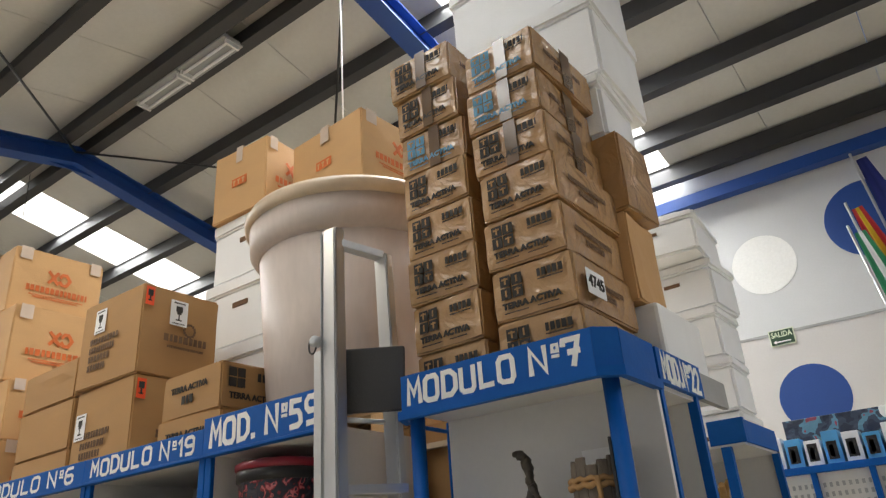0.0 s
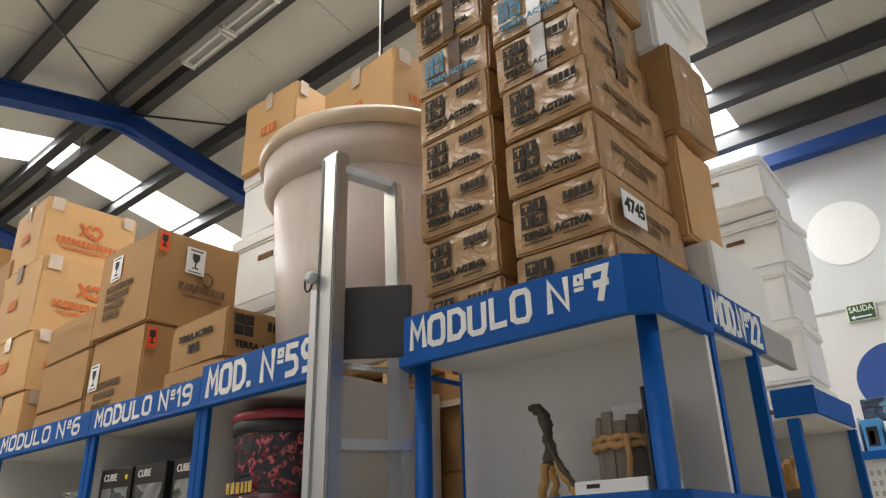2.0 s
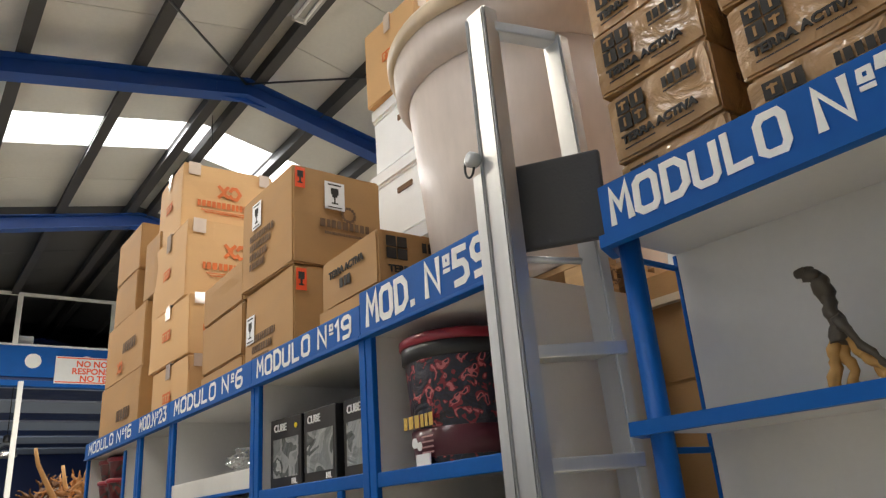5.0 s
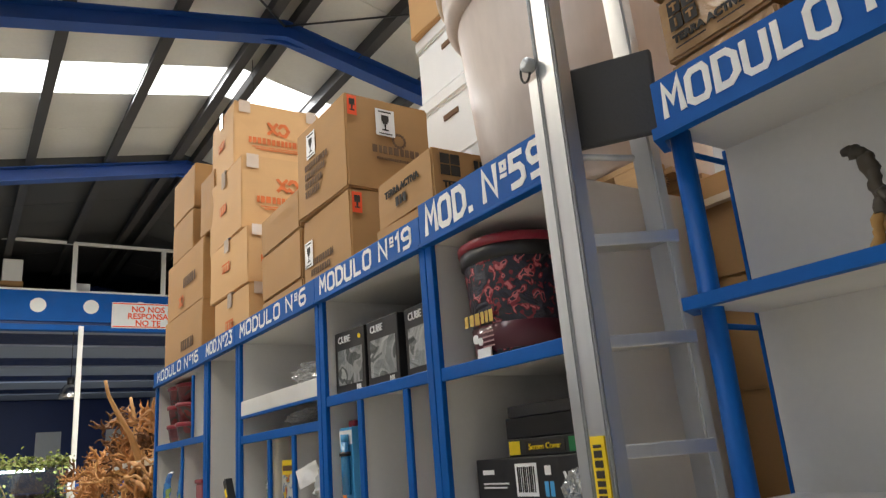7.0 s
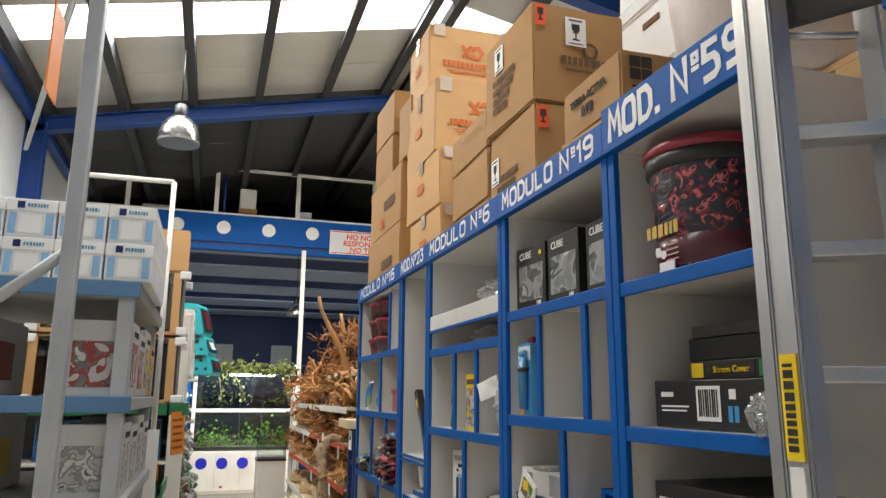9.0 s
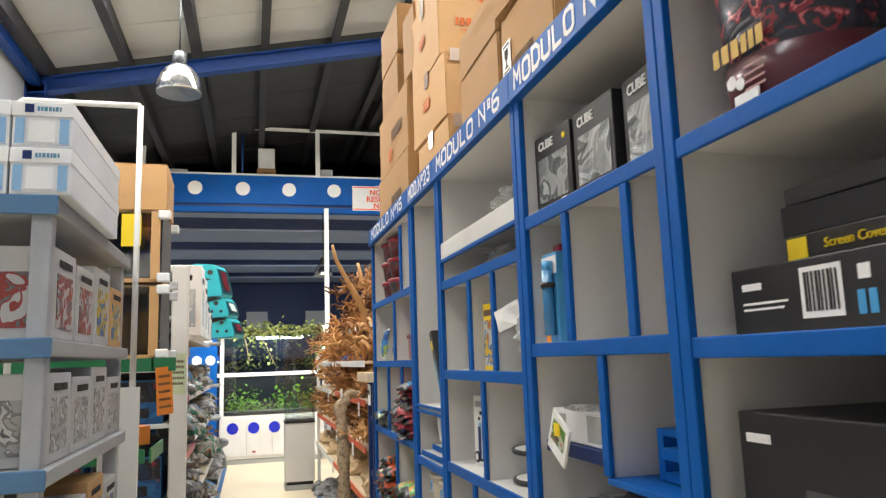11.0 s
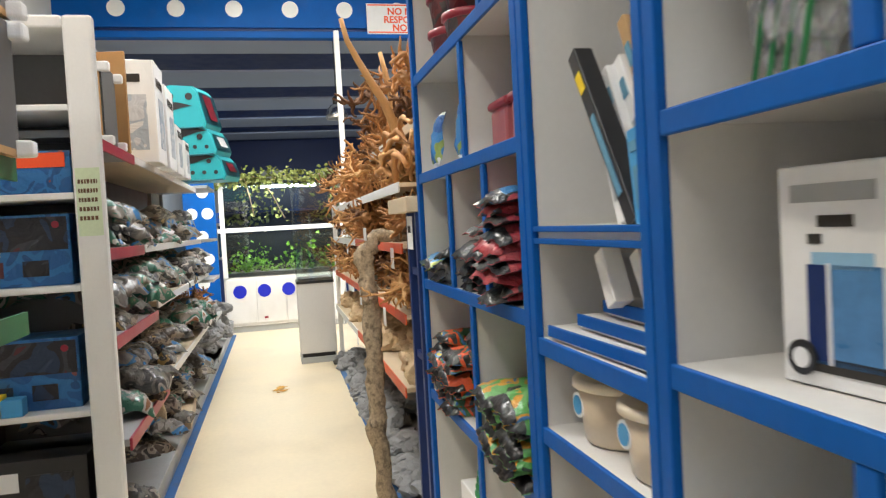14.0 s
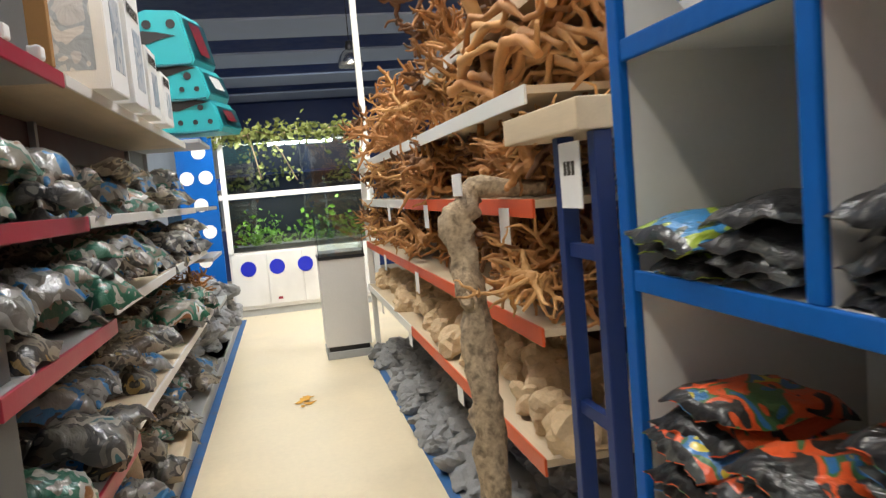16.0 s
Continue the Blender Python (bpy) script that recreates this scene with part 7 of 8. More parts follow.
# black cartons under it
printed_box("black_carton", (-2.07, 2.0, 1.552), 0.46, 0.36, 0.115, BLACK, "black filter carton with a bar code on a shelf", marks=((0.17, 0.02, 0.085, 0.08, PAPER), (0.03, 0.075, 0.05, 0.012, PAPER), (0.03, 0.05, 0.11, 0.004, PAPER), (0.03, 0.04, 0.10, 0.004, PAPER), (0.28, 0.02, 0.014, 0.035, SKYBLUE), (0.30, 0.02, 0.014, 0.035, SKYBLUE), (0.285, 0.07, 0.022, 0.022, PAPER)))
bc = thing("bar_code", (-2.07, 1.996, 1.552), "printed bar code and grey capitals on the black carton", "print")
for k in range(9):
    part("bar", cuboid(-0.05 + 0.008 * k, -0.05 + 0.008 * k + (0.003 if k % 3 else 0.005), 0.0005, 0.0015, 0.03, 0.092), INK, bc)
text_part("W", 0.07, front_plane(0.16, 0.001, 0.05), PAPER, bc)
t = printed_box("cover_carton", (-2.03, 2.04, 1.668), 0.34, 0.3, 0.045, BLACK, "flat black screen cover carton", marks=((0.005, 0.005, 0.045, 0.035, YELLOW), (0.075, 0.008, 0.15, 0.029, INK), (0.24, 0.005, 0.04, 0.035, GREEN)))
text_part("Screen Cover", 0.022, front_plane(-0.02, -0.003, 0.022), YELLOW, t)
printed_box("cover_carton", (-2.02, 2.06, 1.7145), 0.40, 0.28, 0.055, BLACK, "flat black screen cover carton", rz=2)
printed_box("cover_carton", (-2.03, 2.06, 1.771), 0.38, 0.3, 0.03, CHARCOAL, "flat black screen cover carton", rz=-1)
printed_box("black_carton", (-2.06, 1.98, 1.142), 0.46, 0.4, 0.28, BLACK, "large black filter carton on a lower shelf", marks=((0.15, 0.05, 0.16, 0.12, CHARCOAL), (0.02, 0.23, 0.06, 0.015, PAPER)))
piece("clear_bag", crumple_mesh(PVC, 4, 0.7), (-1.845, 1.95, 1.54), 0, 0, 20, (0.04, 0.04, 0.045), "crumpled clear plastic bag hanging over the shelf edge", "bag", "clear bags")
# cube aquarium cartons
for k, x in enumerate((-3.02, -2.79, -2.55)):
    t = printed_box("cube_carton", (x, 1.985 + 0.012 * k, 1.932), 0.215, 0.21, 0.235, BLACK, "black aquarium carton with a tank picture", rz=4 - 3 * k, group="cube aquarium cartons")
    part("picture", cuboid(-0.085, 0.09, -0.0015, -0.0005, 0.035, 0.165), pack_mat("tank_picture", [(0.20, 0.22, 0.22), (0.30, 0.31, 0.31), (0.08, 0.09, 0.09), (0.42, 0.44, 0.43)], 11, coat=0.2, seed=3 + k), t, "grey tank picture")
    part("side_picture", cuboid(0.1085, 0.1095, 0.03, 0.18, 0.035, 0.165), INK_CYAN, t)
    text_part("CUBE", 0.036, front_plane(-0.035, -0.001, 0.202), PAPER, t, bold=0.0004)
    text_part("10L", 0.026, front_plane(0.06, -0.001, 0.018), PAPER, t, bold=0.0004)
    if k == 0:
        part("price_dot", disc(0.009, 0.002, front_plane(0.075, -0.001, 0.2), 12), YELLOW, t)
# blue filter pack
t = printed_box("filter_pack", (-3.04, 1.965, 1.562), 0.1, 0.12, 0.25, SKYBLUE, "tall light blue filter pack with a red cap", marks=((0.0, 0.19, 0.1, 0.05, PAPER), (0.01, 0.0, 0.03, 0.02, ORANGE)))
part("filter_tube", tube([(0.022, -0.016, 0.02), (0.022, -0.016, 0.2)], 0.016, 12), mat("blue_filter_tube", (0.03, 0.2, 0.42), 0.25, coat=0.5), t)
part("tube_cap", tube([(0.022, -0.016, 0.15), (0.022, -0.016, 0.165)], 0.021, 12), BLACK, t)
part("tube_cap", tube([(0.022, -0.016, 0.2), (0.022, -0.016, 0.225)], 0.015, 12), SKYBLUE, t)
part("red_cap", cuboid(-0.02, 0.03, 0.02, 0.08, 0.25, 0.275, 0.008), RED, t, "dark red cap")
solid("red_tub", lathe([(0.05, 0), (0.055, 0.07), (0.06, 0.075), (0.06, 0.095), (0.05, 0.1)], 24), RED, "dark red tub on the shelf", "tub", (-2.47, 2.1, 1.562))
# white carton with a dangling tag, blue brackets
t = printed_box("white_carton", (-2.95, 1.985, 1.297), 0.34, 0.2, 0.085, PAPER, "white carton with grey print on a short shelf", marks=((0.02, 0.012, 0.07, 0.06, GREY_SHELF), (0.22, 0.01, 0.09, 0.066, GREY_SHELF)))
tagt = thing("seed_packet", (-2.955, 1.93, 1.315), "clear hanging packet with a printed picture and yellow sticker", "packet")
pk = cuboid(-0.055, 0.055, -0.004, 0.004, -0.055, 0.055, 0.002)
bmesh.ops.transform(pk, matrix=pose(0, 0, 0, 0, 28, 0), verts=pk.verts)
part("packet", pk, PAPER, tagt)
pk = cuboid(-0.038, 0.038, -0.006, -0.0045, -0.02, 0.038)
bmesh.ops.transform(pk, matrix=pose(0, 0, 0, 0, 28, 0), verts=pk.verts)
part("picture", pk, pack_mat("packet_picture", [(0.2, 0.1, 0.08), (0.1, 0.25, 0.05), (0.5, 0.5, 0.4), (0.4, 0.1, 0.1)], 30, coat=0.5, seed=2), tagt)
part("yellow_sticker", cuboid(-0.016, 0.02, -0.0075, -0.006, 0.005, 0.038), YELLOW, tagt)
piece("clear_wrap", crumple_mesh(PVC, 9, 0.6), (-2.9, 1.99, 1.382), 0, 0, 20, (0.07, 0.05, 0.010), "crumpled clear wrapping on the carton", "wrapping", "clear bags")
bf = thing("blue_bracket", (-2.53, 2.0, 1.252), "small blue-edged drawer bracket on a short shelf", "bracket")
part("back", cuboid(-0.10, 0.10, 0.06, 0.075, 0, 0.10), MELAMINE, bf)
part("stile", cuboid(-0.10, -0.075, 0.02, 0.06, 0, 0.11, 0.002), BLUE, bf)
part("rail", cuboid(-0.075, 0.10, 0.02, 0.06, 0, 0.02, 0.002), BLUE, bf)
part("rail", cuboid(-0.05, 0.10, 0.0, 0.06, 0.05, 0.075, 0.002), BLUE, bf)
part("rail", cuboid(-0.075, 0.10, 0.02, 0.06, 0.095, 0.11, 0.002), BLUE, bf)
solid("dark_jar", lathe([(0.03, 0), (0.035, 0.02), (0.03, 0.07), (0.02, 0.08)], 16), BLACK, "small dark jar on the bracket", "jar", (-2.45, 2.0, 1.362))
piece("clear_bag", crumple_mesh(PVC, 1, 0.7), (-2.85, 2.12, 1.072), 0, 0, 10, (0.19, 0.14, 0.05), "large crumpled clear plastic bag on a shelf", "bag", "clear bags")
piece("clear_bag", crumple_mesh(PVC, 2, 0.7), (-2.58, 2.12, 1.072), 0, 0, 60, (0.15, 0.12, 0.045), "large crumpled clear plastic bag on a shelf", "bag", "clear bags")
solid("dark_dish", lathe([(0.06, 0), (0.08, 0.02), (0.085, 0.04), (0.075, 0.04)], 28), CHARCOAL, "dark dish half covered by plastic", "dish", (-2.5, 2.22, 1.072))
# module six
piece("clear_bag", crumple_mesh(PVC, 7, 0.7), (-3.6, 2.12, 1.852), 0, 0, 4, (0.25, 0.12, 0.04), "clear bag of fittings on a shelf", "bag", "clear bags")
piece("clear_bag", crumple_mesh(PVC, 8, 0.7), (-3.5, 2.1, 2.018), 0, 0, -6, (0.2, 0.12, 0.05), "clear bag of fittings on a board", "bag", "clear bags")
solid("ledge_board", cuboid(-0.46, 0.46, 0, 0.4, 0, 0.015), MELAMINE, "white board lying behind the front board", "board", (-3.665, 1.96, 2.002))
nt_ = thing("net_pack", (-3.98, 2.0, 1.482), "bag of green fish nets standing in a compartment", "net")
for k in range(4):
    part("net_handle", tube([(-0.05 + 0.03 * k, 0.02, 0.0), (-0.03 + 0.03 * k, 0.03, 0.13), (0.0 + 0.02 * k, 0.05, 0.26 - 0.03 * k)], 0.004, 7), GREEN, nt_)
part("net_hoop", tube([(0.06 * math.cos(a), 0.04, 0.19 + 0.06 * math.sin(a)) for a in np.linspace(0, 6.3, 20)], 0.005, 6), GREEN, nt_)
shared("clear_bag", crumple_mesh(PVC, 3), nt_, pose(0, 0.06, 0.0) @ Matrix.Diagonal((0.085, 0.05, 0.13, 1)))
printed_box("yellow_pack", (-3.66, 1.99, 1.482), 0.13, 0.05, 0.24, YELLOW, "yellow and white heater pack with pictures", rz=4, marks=((0.006, 0.015, 0.118, 0.165, pack_mat("heater_pack_print", [(0.62, 0.62, 0.6), (0.62, 0.62, 0.6), (0.06, 0.16, 0.42), (0.75, 0.5, 0.02), (0.5, 0.05, 0.03)], 24, coat=0.3, seed=61)), (0.012, 0.195, 0.09, 0.022, INK_BROWN)))
printed_box("teal_pack", (-3.53, 2.0, 1.482), 0.07, 0.06, 0.18, SKYBLUE, "teal blister pack with a yellow dot", marks=((0.03, 0.11, 0.02, 0.02, YELLOW), (0.01, 0.02, 0.05, 0.06, GREEN)))
wb = thing("white_bag", (-3.35, 1.99, 1.482), "white and clear plastic bag with fittings, crumpled upright", "bag")
FILM_WHITE = glass_mat("white_translucent_film", (0.97, 0.98, 0.98), rough=0.2, alpha=0.8, milky=0.5)
shared("film", crumple_mesh(FILM_WHITE, 5, 0.7), wb, pose(0.03, 0.03, 0.0, 0, 10, 10) @ Matrix.Diagonal((0.085, 0.055, 0.105, 1)))
own = cuboid(-0.05, 0.05, -0.002, 0.002, -0.038, 0.038, 0.001)
bmesh.ops.subdivide_edges(own, edges=[e for e in own.edges if e.calc_length() > 0.05], cuts=5, use_grid_fill=True)
for v in own.verts:
    v.co.y += 0.012 * noise.noise(v.co * 22)
bmesh.ops.transform(own, matrix=pose(-0.025, -0.03, 0.175, -12, -22, 42), verts=own.verts)
part("white_card", own, PAPER, wb, "white header card")
shared("fittings", rock_mesh(12, BLACK, 0.5), wb, pose(0.05, 0.06, 0.0) @ Matrix.Scale(0.045, 4))
t = printed_box("filter_blister", (-3.88, 2.02, 1.112), 0.19, 0.05, 0.27, PAPER, "white and blue filter blister pack with a pump picture", rz=6, marks=((0.165, 0.0, 0.025, 0.27, BLUE_DARK), (0.045, 0.03, 0.10, 0.12, mat("aqua_picture", (0.05, 0.17, 0.36), 0.3, var=0.4, scale=25, coat=0.5)), (0.05, 0.145, 0.085, 0.02, mat("aqua_top", (0.25, 0.45, 0.62), 0.3)), (0.04, 0.02, 0.11, 0.018, INK), (0.06, 0.195, 0.05, 0.014, INK), (0.045, 0.175, 0.02, 0.012, INK), (0.02, 0.225, 0.12, 0.022, GREY_SHELF), (0.166, 0.235, 0.022, 0.02, YELLOW)))
part("gauge", disc(0.022, 0.004, front_plane(-0.06, -0.003, 0.035), 18), BLACK, t)
part("gauge_ring", disc(0.013, 0.005, front_plane(-0.06, -0.003, 0.035), 18), PAPER, t)
part("picture_side", cuboid(-0.052, -0.022, -0.0024, -0.0014, 0.034, 0.15), BLUE_DARK, t, "dark blue side of the pictured tank")
part("picture_post", cuboid(-0.023, -0.018, -0.0026, -0.0014, 0.03, 0.152), PAPER, t)
sp = thing("hose_spool", (-3.49, 2.13, 1.112), "flat white spool with dark rims and grey tubing", "spool")
for z in (0.0, 0.095):
    part("disc", lathe([(0.001, z), (0.122, z), (0.124, z + 0.003), (0.124, z + 0.013), (0.122, z + 0.015), (0.001, z + 0.015)], 40), PAPER, sp, "white spool flange")
    part("rim", tube([(0.124 * math.cos(a), 0.124 * math.sin(a), z + 0.0075) for a in np.linspace(0, 2 * math.pi, 41)], 0.0085, 8), BLACK, sp, "dark rim")
part("core", lathe([(0.05, 0.016), (0.05, 0.094)], 24), CHARCOAL, sp)
for k in range(5):
    part("coil", tube([((0.064 + 0.005 * (k % 2)) * math.cos(a), (0.064 + 0.005 * (k % 2)) * math.sin(a), 0.027 + 0.013 * k + 0.005 * math.sin(a)) for a in np.linspace(0, 6.3, 26)], 0.009, 6), (PAPER, GREY_SHELF)[k % 2], sp)
for x, z, w, h, mt in ((-3.92, 0.702, 0.1, 0.16, SKYBLUE), (-3.62, 0.702, 0.12, 0.2, PAPER), (-3.34, 0.702, 0.16, 0.14, CARD)):
    printed_box("small_carton", (x, 2.02, z), w, 0.14, h, mt, "small retail carton on a low shelf")
# module twenty-three: long packs leaning, tubs below
for k, (x, y, lean, h, mt, w) in enumerate(((-4.29, 1.99, 33, 0.40, BLACK, 0.035), (-4.40, 2.03, 20, 0.30, PAPER, 0.04), (-4.36, 2.05, 24, 0.33, PAPER, 0.035), (-4.31, 2.07, 28, 0.36, PAPER, 0.035), (-4.28, 2.08, 26, 0.44, WOOD, 0.03), (-4.24, 1.985, 8, 0.16, SKYBLUE, 0.05), (-4.27, 2.12, 14, 0.85, BLACK, 0.05), (-4.30, 2.16, 16, 0.62, SKYBLUE, 0.045), (-4.24, 2.19, 9, 0.7, PAPER, 0.045))):
    t = thing("long_pack", (x, y, 1.318), "long narrow lamp or heater pack leaning in the tall compartment", "box", "leaning long packs")
    own = cuboid(-w / 2, w / 2, -0.02, 0.02, 0, h, 0.003)
    bmesh.ops.transform(own, matrix=pose(0, 0, 0.0, 0, -lean, 0), verts=own.verts)
    part("carton", own, mt, t)
    own = cuboid(-w * 0.3, w * 0.3, -0.0225, -0.0205, h * 0.75, h * 0.86)
    bmesh.ops.transform(own, matrix=pose(0, 0, 0.0, 0, -lean, 0), verts=own.verts)
    part("sticker", own, YELLOW if mt is BLACK else INK_CYAN, t)
    own = cuboid(-w * 0.22, w * 0.22, -0.022, -0.0205, h * 0.15, h * 0.6)
    bmesh.ops.transform(own, matrix=pose(0, 0, 0.0, 0, -lean, 0), verts=own.verts)
    part("print", own, INK_CYAN if mt is not PAPER else GREY_SHELF, t)
for k, (x, lean) in enumerate(((-4.40, 27), (-4.33, 29), (-4.26, 26), (-4.22, 24))):
    t = thing("long_pack", (x, 2.0 + 0.04 * k, 1.166), "long narrow white pack leaning under the thick shelf", "box", "leaning long packs")
    own = cuboid(-0.02, 0.02, -0.02, 0.02, 0, 0.112, 0.003)
    bmesh.ops.transform(own, matrix=pose(0, 0, 0.0, 0, -lean, 0), verts=own.verts)
    part("carton", own, PAPER, t)
TUB = mat("milky_plastic_tub", (0.58, 0.48, 0.36), 0.35, var=0.15, scale=12, coat=0.3)
for x, y in ((-4.52, 2.06), (-4.30, 2.05)):
    t = thing("plastic_tub", (x, y, 0.872), "milky plastic tub with a pale lid and a round label", "tub", "plastic tubs")
    part("body", lathe([(0.001, 0), (0.078, 0), (0.084, 0.006), (0.096, 0.118), (0.09, 0.118)], 36), TUB, t)
    part("lid", lathe([(0.098, 0.112), (0.106, 0.115), (0.106, 0.128), (0.1, 0.134), (0.09, 0.13), (0.001, 0.13)], 36), mat("cream_lid", (0.66, 0.58, 0.46), 0.4), t, "cream lid")
    part("label", disc(0.026, 0.003, front_plane(-0.03, -0.089, 0.075), 18), PAPER, t)
    part("label", disc(0.02, 0.003, front_plane(-0.03, -0.0905, 0.075), 18), SKYBLUE, t)
for k in range(6):
    piece("food_bag", bm_[k % 8], (-4.55 + 0.06 * (k % 3), 2.08, 0.455 + 0.05 * (k // 2)), 10, 0, 95, 0.8, "small bright food bag on a low shelf", "bag", "food bags")

# module sixteen: tubs, pouches and piles of glossy bags
TUBS = pack_mat("dark_red_food_tub", [(0.10, 0.012, 0.02), (0.14, 0.02, 0.025), (0.06, 0.05, 0.05), (0.2, 0.03, 0.03)], 10, coat=0.4, seed=9)
for ix in range(2):
    for iz in range(3):
        t = thing("food_tub", (-5.72 + 0.22 * ix, 2.06, 1.902 + 0.125 * iz), "dark red food tub with a red rim, stacked", "tub", "stacked food tubs")
        part("body", lathe([(0.075, 0), (0.09, 0.095), (0.09, 0.1)], 28), TUBS, t)
        part("lid", lathe([(0.094, 0.094), (0.1, 0.1), (0.1, 0.118), (0.09, 0.122)], 28), RED, t, "dark red lid")
BLUEPOUCH = pack_mat("blue_food_pouch", [(0.02, 0.12, 0.40), (0.03, 0.22, 0.55), (0.25, 0.35, 0.08), (0.6, 0.62, 0.6)], 10, seed=11)
for k, (x, y, s) in enumerate(((-5.72, 1.99, 1.0), (-5.60, 2.06, 1.05), (-5.46, 2.02, 1.1), (-5.36, 2.08, 1.1))):
    piece("food_pouch", bag_mesh(0.13, 0.20, 0.035, BLUEPOUCH, 20 + k, PAPER, 0.86), (x, y, 1.53 + 0.10 * s), 82, 0, jig.uniform(-20, 20), s, "shiny blue and green food pouch standing upright", "bag", "blue food pouches")
for k, x in enumerate((-5.08, -4.9)):
    t = thing("red_food_tub", (x, 2.06, 1.527), "translucent red food tub with a lid", "tub", "red food tubs")
    part("body", cuboid(-0.075, 0.075, -0.06, 0.06, 0, 0.12, 0.015), mat("rosy_plastic", (0.30, 0.06, 0.07), 0.3, coat=0.4), t)
    part("lid", cuboid(-0.082, 0.082, -0.067, 0.067, 0.115, 0.14, 0.01), RED, t)
PINK = pack_mat("pink_black_gravel_bag", [(0.40, 0.045, 0.06), (0.50, 0.09, 0.10), (0.40, 0.045, 0.06), (0.03, 0.02, 0.025), (0.03, 0.18, 0.42)], 8, coat=0.6, seed=14)
BLACKBAG = pack_mat("black_gravel_bag", [(0.008, 0.008, 0.01), (0.014, 0.014, 0.016), (0.05, 0.055, 0.055), (0.008, 0.008, 0.008)], 9, coat=0.6, seed=15)
for _m in (PINK, BLACKBAG):
    _m.node_tree.nodes["Principled BSDF"].inputs["Specular IOR Level"].default_value = 0.25
LIME = pack_mat("lime_blue_gravel_bag", [(0.05, 0.07, 0.06), (0.30, 0.40, 0.03), (0.03, 0.20, 0.45), (0.08, 0.11, 0.10)], 14, coat=0.6, seed=16)
ORANGEBAG = pack_mat("orange_black_gravel_bag", [(0.03, 0.03, 0.03), (0.72, 0.10, 0.025), (0.72, 0.10, 0.025), (0.06, 0.16, 0.06), (0.03, 0.16, 0.40), (0.55, 0.45, 0.05)], 13, coat=0.6, seed=17)
GREENBAG = pack_mat("green_amber_gravel_bag", [(0.03, 0.04, 0.03), (0.10, 0.36, 0.09), (0.10, 0.36, 0.09), (0.62, 0.30, 0.02), (0.04, 0.18, 0.42), (0.03, 0.04, 0.03)], 9, coat=0.6, seed=18)


def pile(x, y, z, n, mt, seed, w=0.22, d=0.26, h=0.042, rise=0.028):
    rr = random.Random(seed)
    w *= 0.92
    mesh = [bag_mesh(w, d, h, mt, seed + 1.7 * q, BLACKBAG, (0.78 if mt is PINK else 0.76) + 0.08 * q) for q in range(3)]
    for k in range(n):
        piece("coloured_gravel_bag", mesh[k % 3], (x + rr.uniform(-0.015, 0.015), y + rr.uniform(-0.02, 0.02), z + rise * k), rr.uniform(-5, 5), rr.uniform(-5, 5), rr.uniform(-9, 9), rr.uniform(0.95, 1.05), mt.name.replace("_", " ") + ", glossy, stacked in a shelf compartment", "bag", "coloured gravel bags")


pile(-5.80, 2.06, 1.122, 3, LIME, 1, w=0.24)
pile(-5.6, 2.06, 1.122, 4, BLACKBAG, 2, w=0.2)
pile(-5.34, 2.07, 1.122, 5, BLACKBAG, 21, w=0.2)
pile(-5.17, 2.07, 1.122, 7, PINK, 3, w=0.19)
pile(-4.94, 2.03, 1.122, 10, PINK, 4, w=0.2)
pile(-4.84, 2.2, 1.122, 7, BLACKBAG, 5, w=0.14)
pile(-5.24, 2.25, 1.122, 8, BLACKBAG, 51, w=0.2)
pile(-5.79, 2.05, 0.692, 8, ORANGEBAG, 6, w=0.22)
pile(-5.55, 2.04, 0.692, 7, ORANGEBAG, 7, w=0.22)
pile(-5.36, 2.1, 0.692, 10, ORANGEBAG, 8, w=0.2)
pile(-5.08, 2.04, 0.692, 6, GREENBAG, 9, w=0.22)
pile(-4.87, 2.03, 0.692, 7, GREENBAG, 10, w=0.2)
pile(-5.0, 2.2, 0.692, 9, GREENBAG, 11, w=0.24)
solid("white_box", cuboid(-0.17, 0.17, 0, 0.3, 0, 0.27, 0.005), PAPER, "white carton with a torn dark hole on the bottom shelf", "box", (-5.6, 2.0, 0.102))
solid("torn_hole", slab([(0.05 * math.cos(a) * (1 + 0.3 * math.sin(5 * a)), 0.045 * math.sin(a) * (1 + 0.3 * math.cos(3 * a))) for a in np.linspace(0, 6.0, 16)], 0, 0.002), BLACK, "torn dark hole in the white carton", "hole", (-5.5, 1.999, 0.2)).matrix_basis = pose(-5.5, 2.0, 0.25, 90)
hc = thing("hose_coil", (-5.55, 2.1, 0.373), "coil of glossy green garden hose on the white carton", "hose")
for k in range(7):
    part("turn", tube([((0.09 - 0.004 * k) * math.cos(a), (0.09 - 0.004 * k) * math.sin(a), 0.014 + 0.024 * k) for a in np.linspace(0, 6.3, 30)], 0.012, 8), GREEN, hc)

# corner module: figurine, rope-bound tub, ornament below
fig = thing("figurine", (-1.165, 2.08, 1.946), "small dark knobbly resin tree figurine with ochre roots", "figurine")
trunk = gnarled([(0.012, 0, 0.075), (0.016, 0, 0.11), (0.008, 0, 0.15), (0.004, 0, 0.185), (-0.012, -0.004, 0.202), (-0.03, -0.008, 0.205)], [0.017, 0.014, 0.013, 0.016, 0.012, 0.006], 12, 6)
gnarled_arm = gnarled([(0.018, -0.01, 0.12), (0.034, -0.012, 0.09), (0.062, -0.01, 0.045), (0.085, -0.01, 0.02)], [0.011, 0.008, 0.008, 0.004], 10, 6)
part("trunk", trunk, STATUE, fig)
part("arm", gnarled_arm, STATUE, fig)
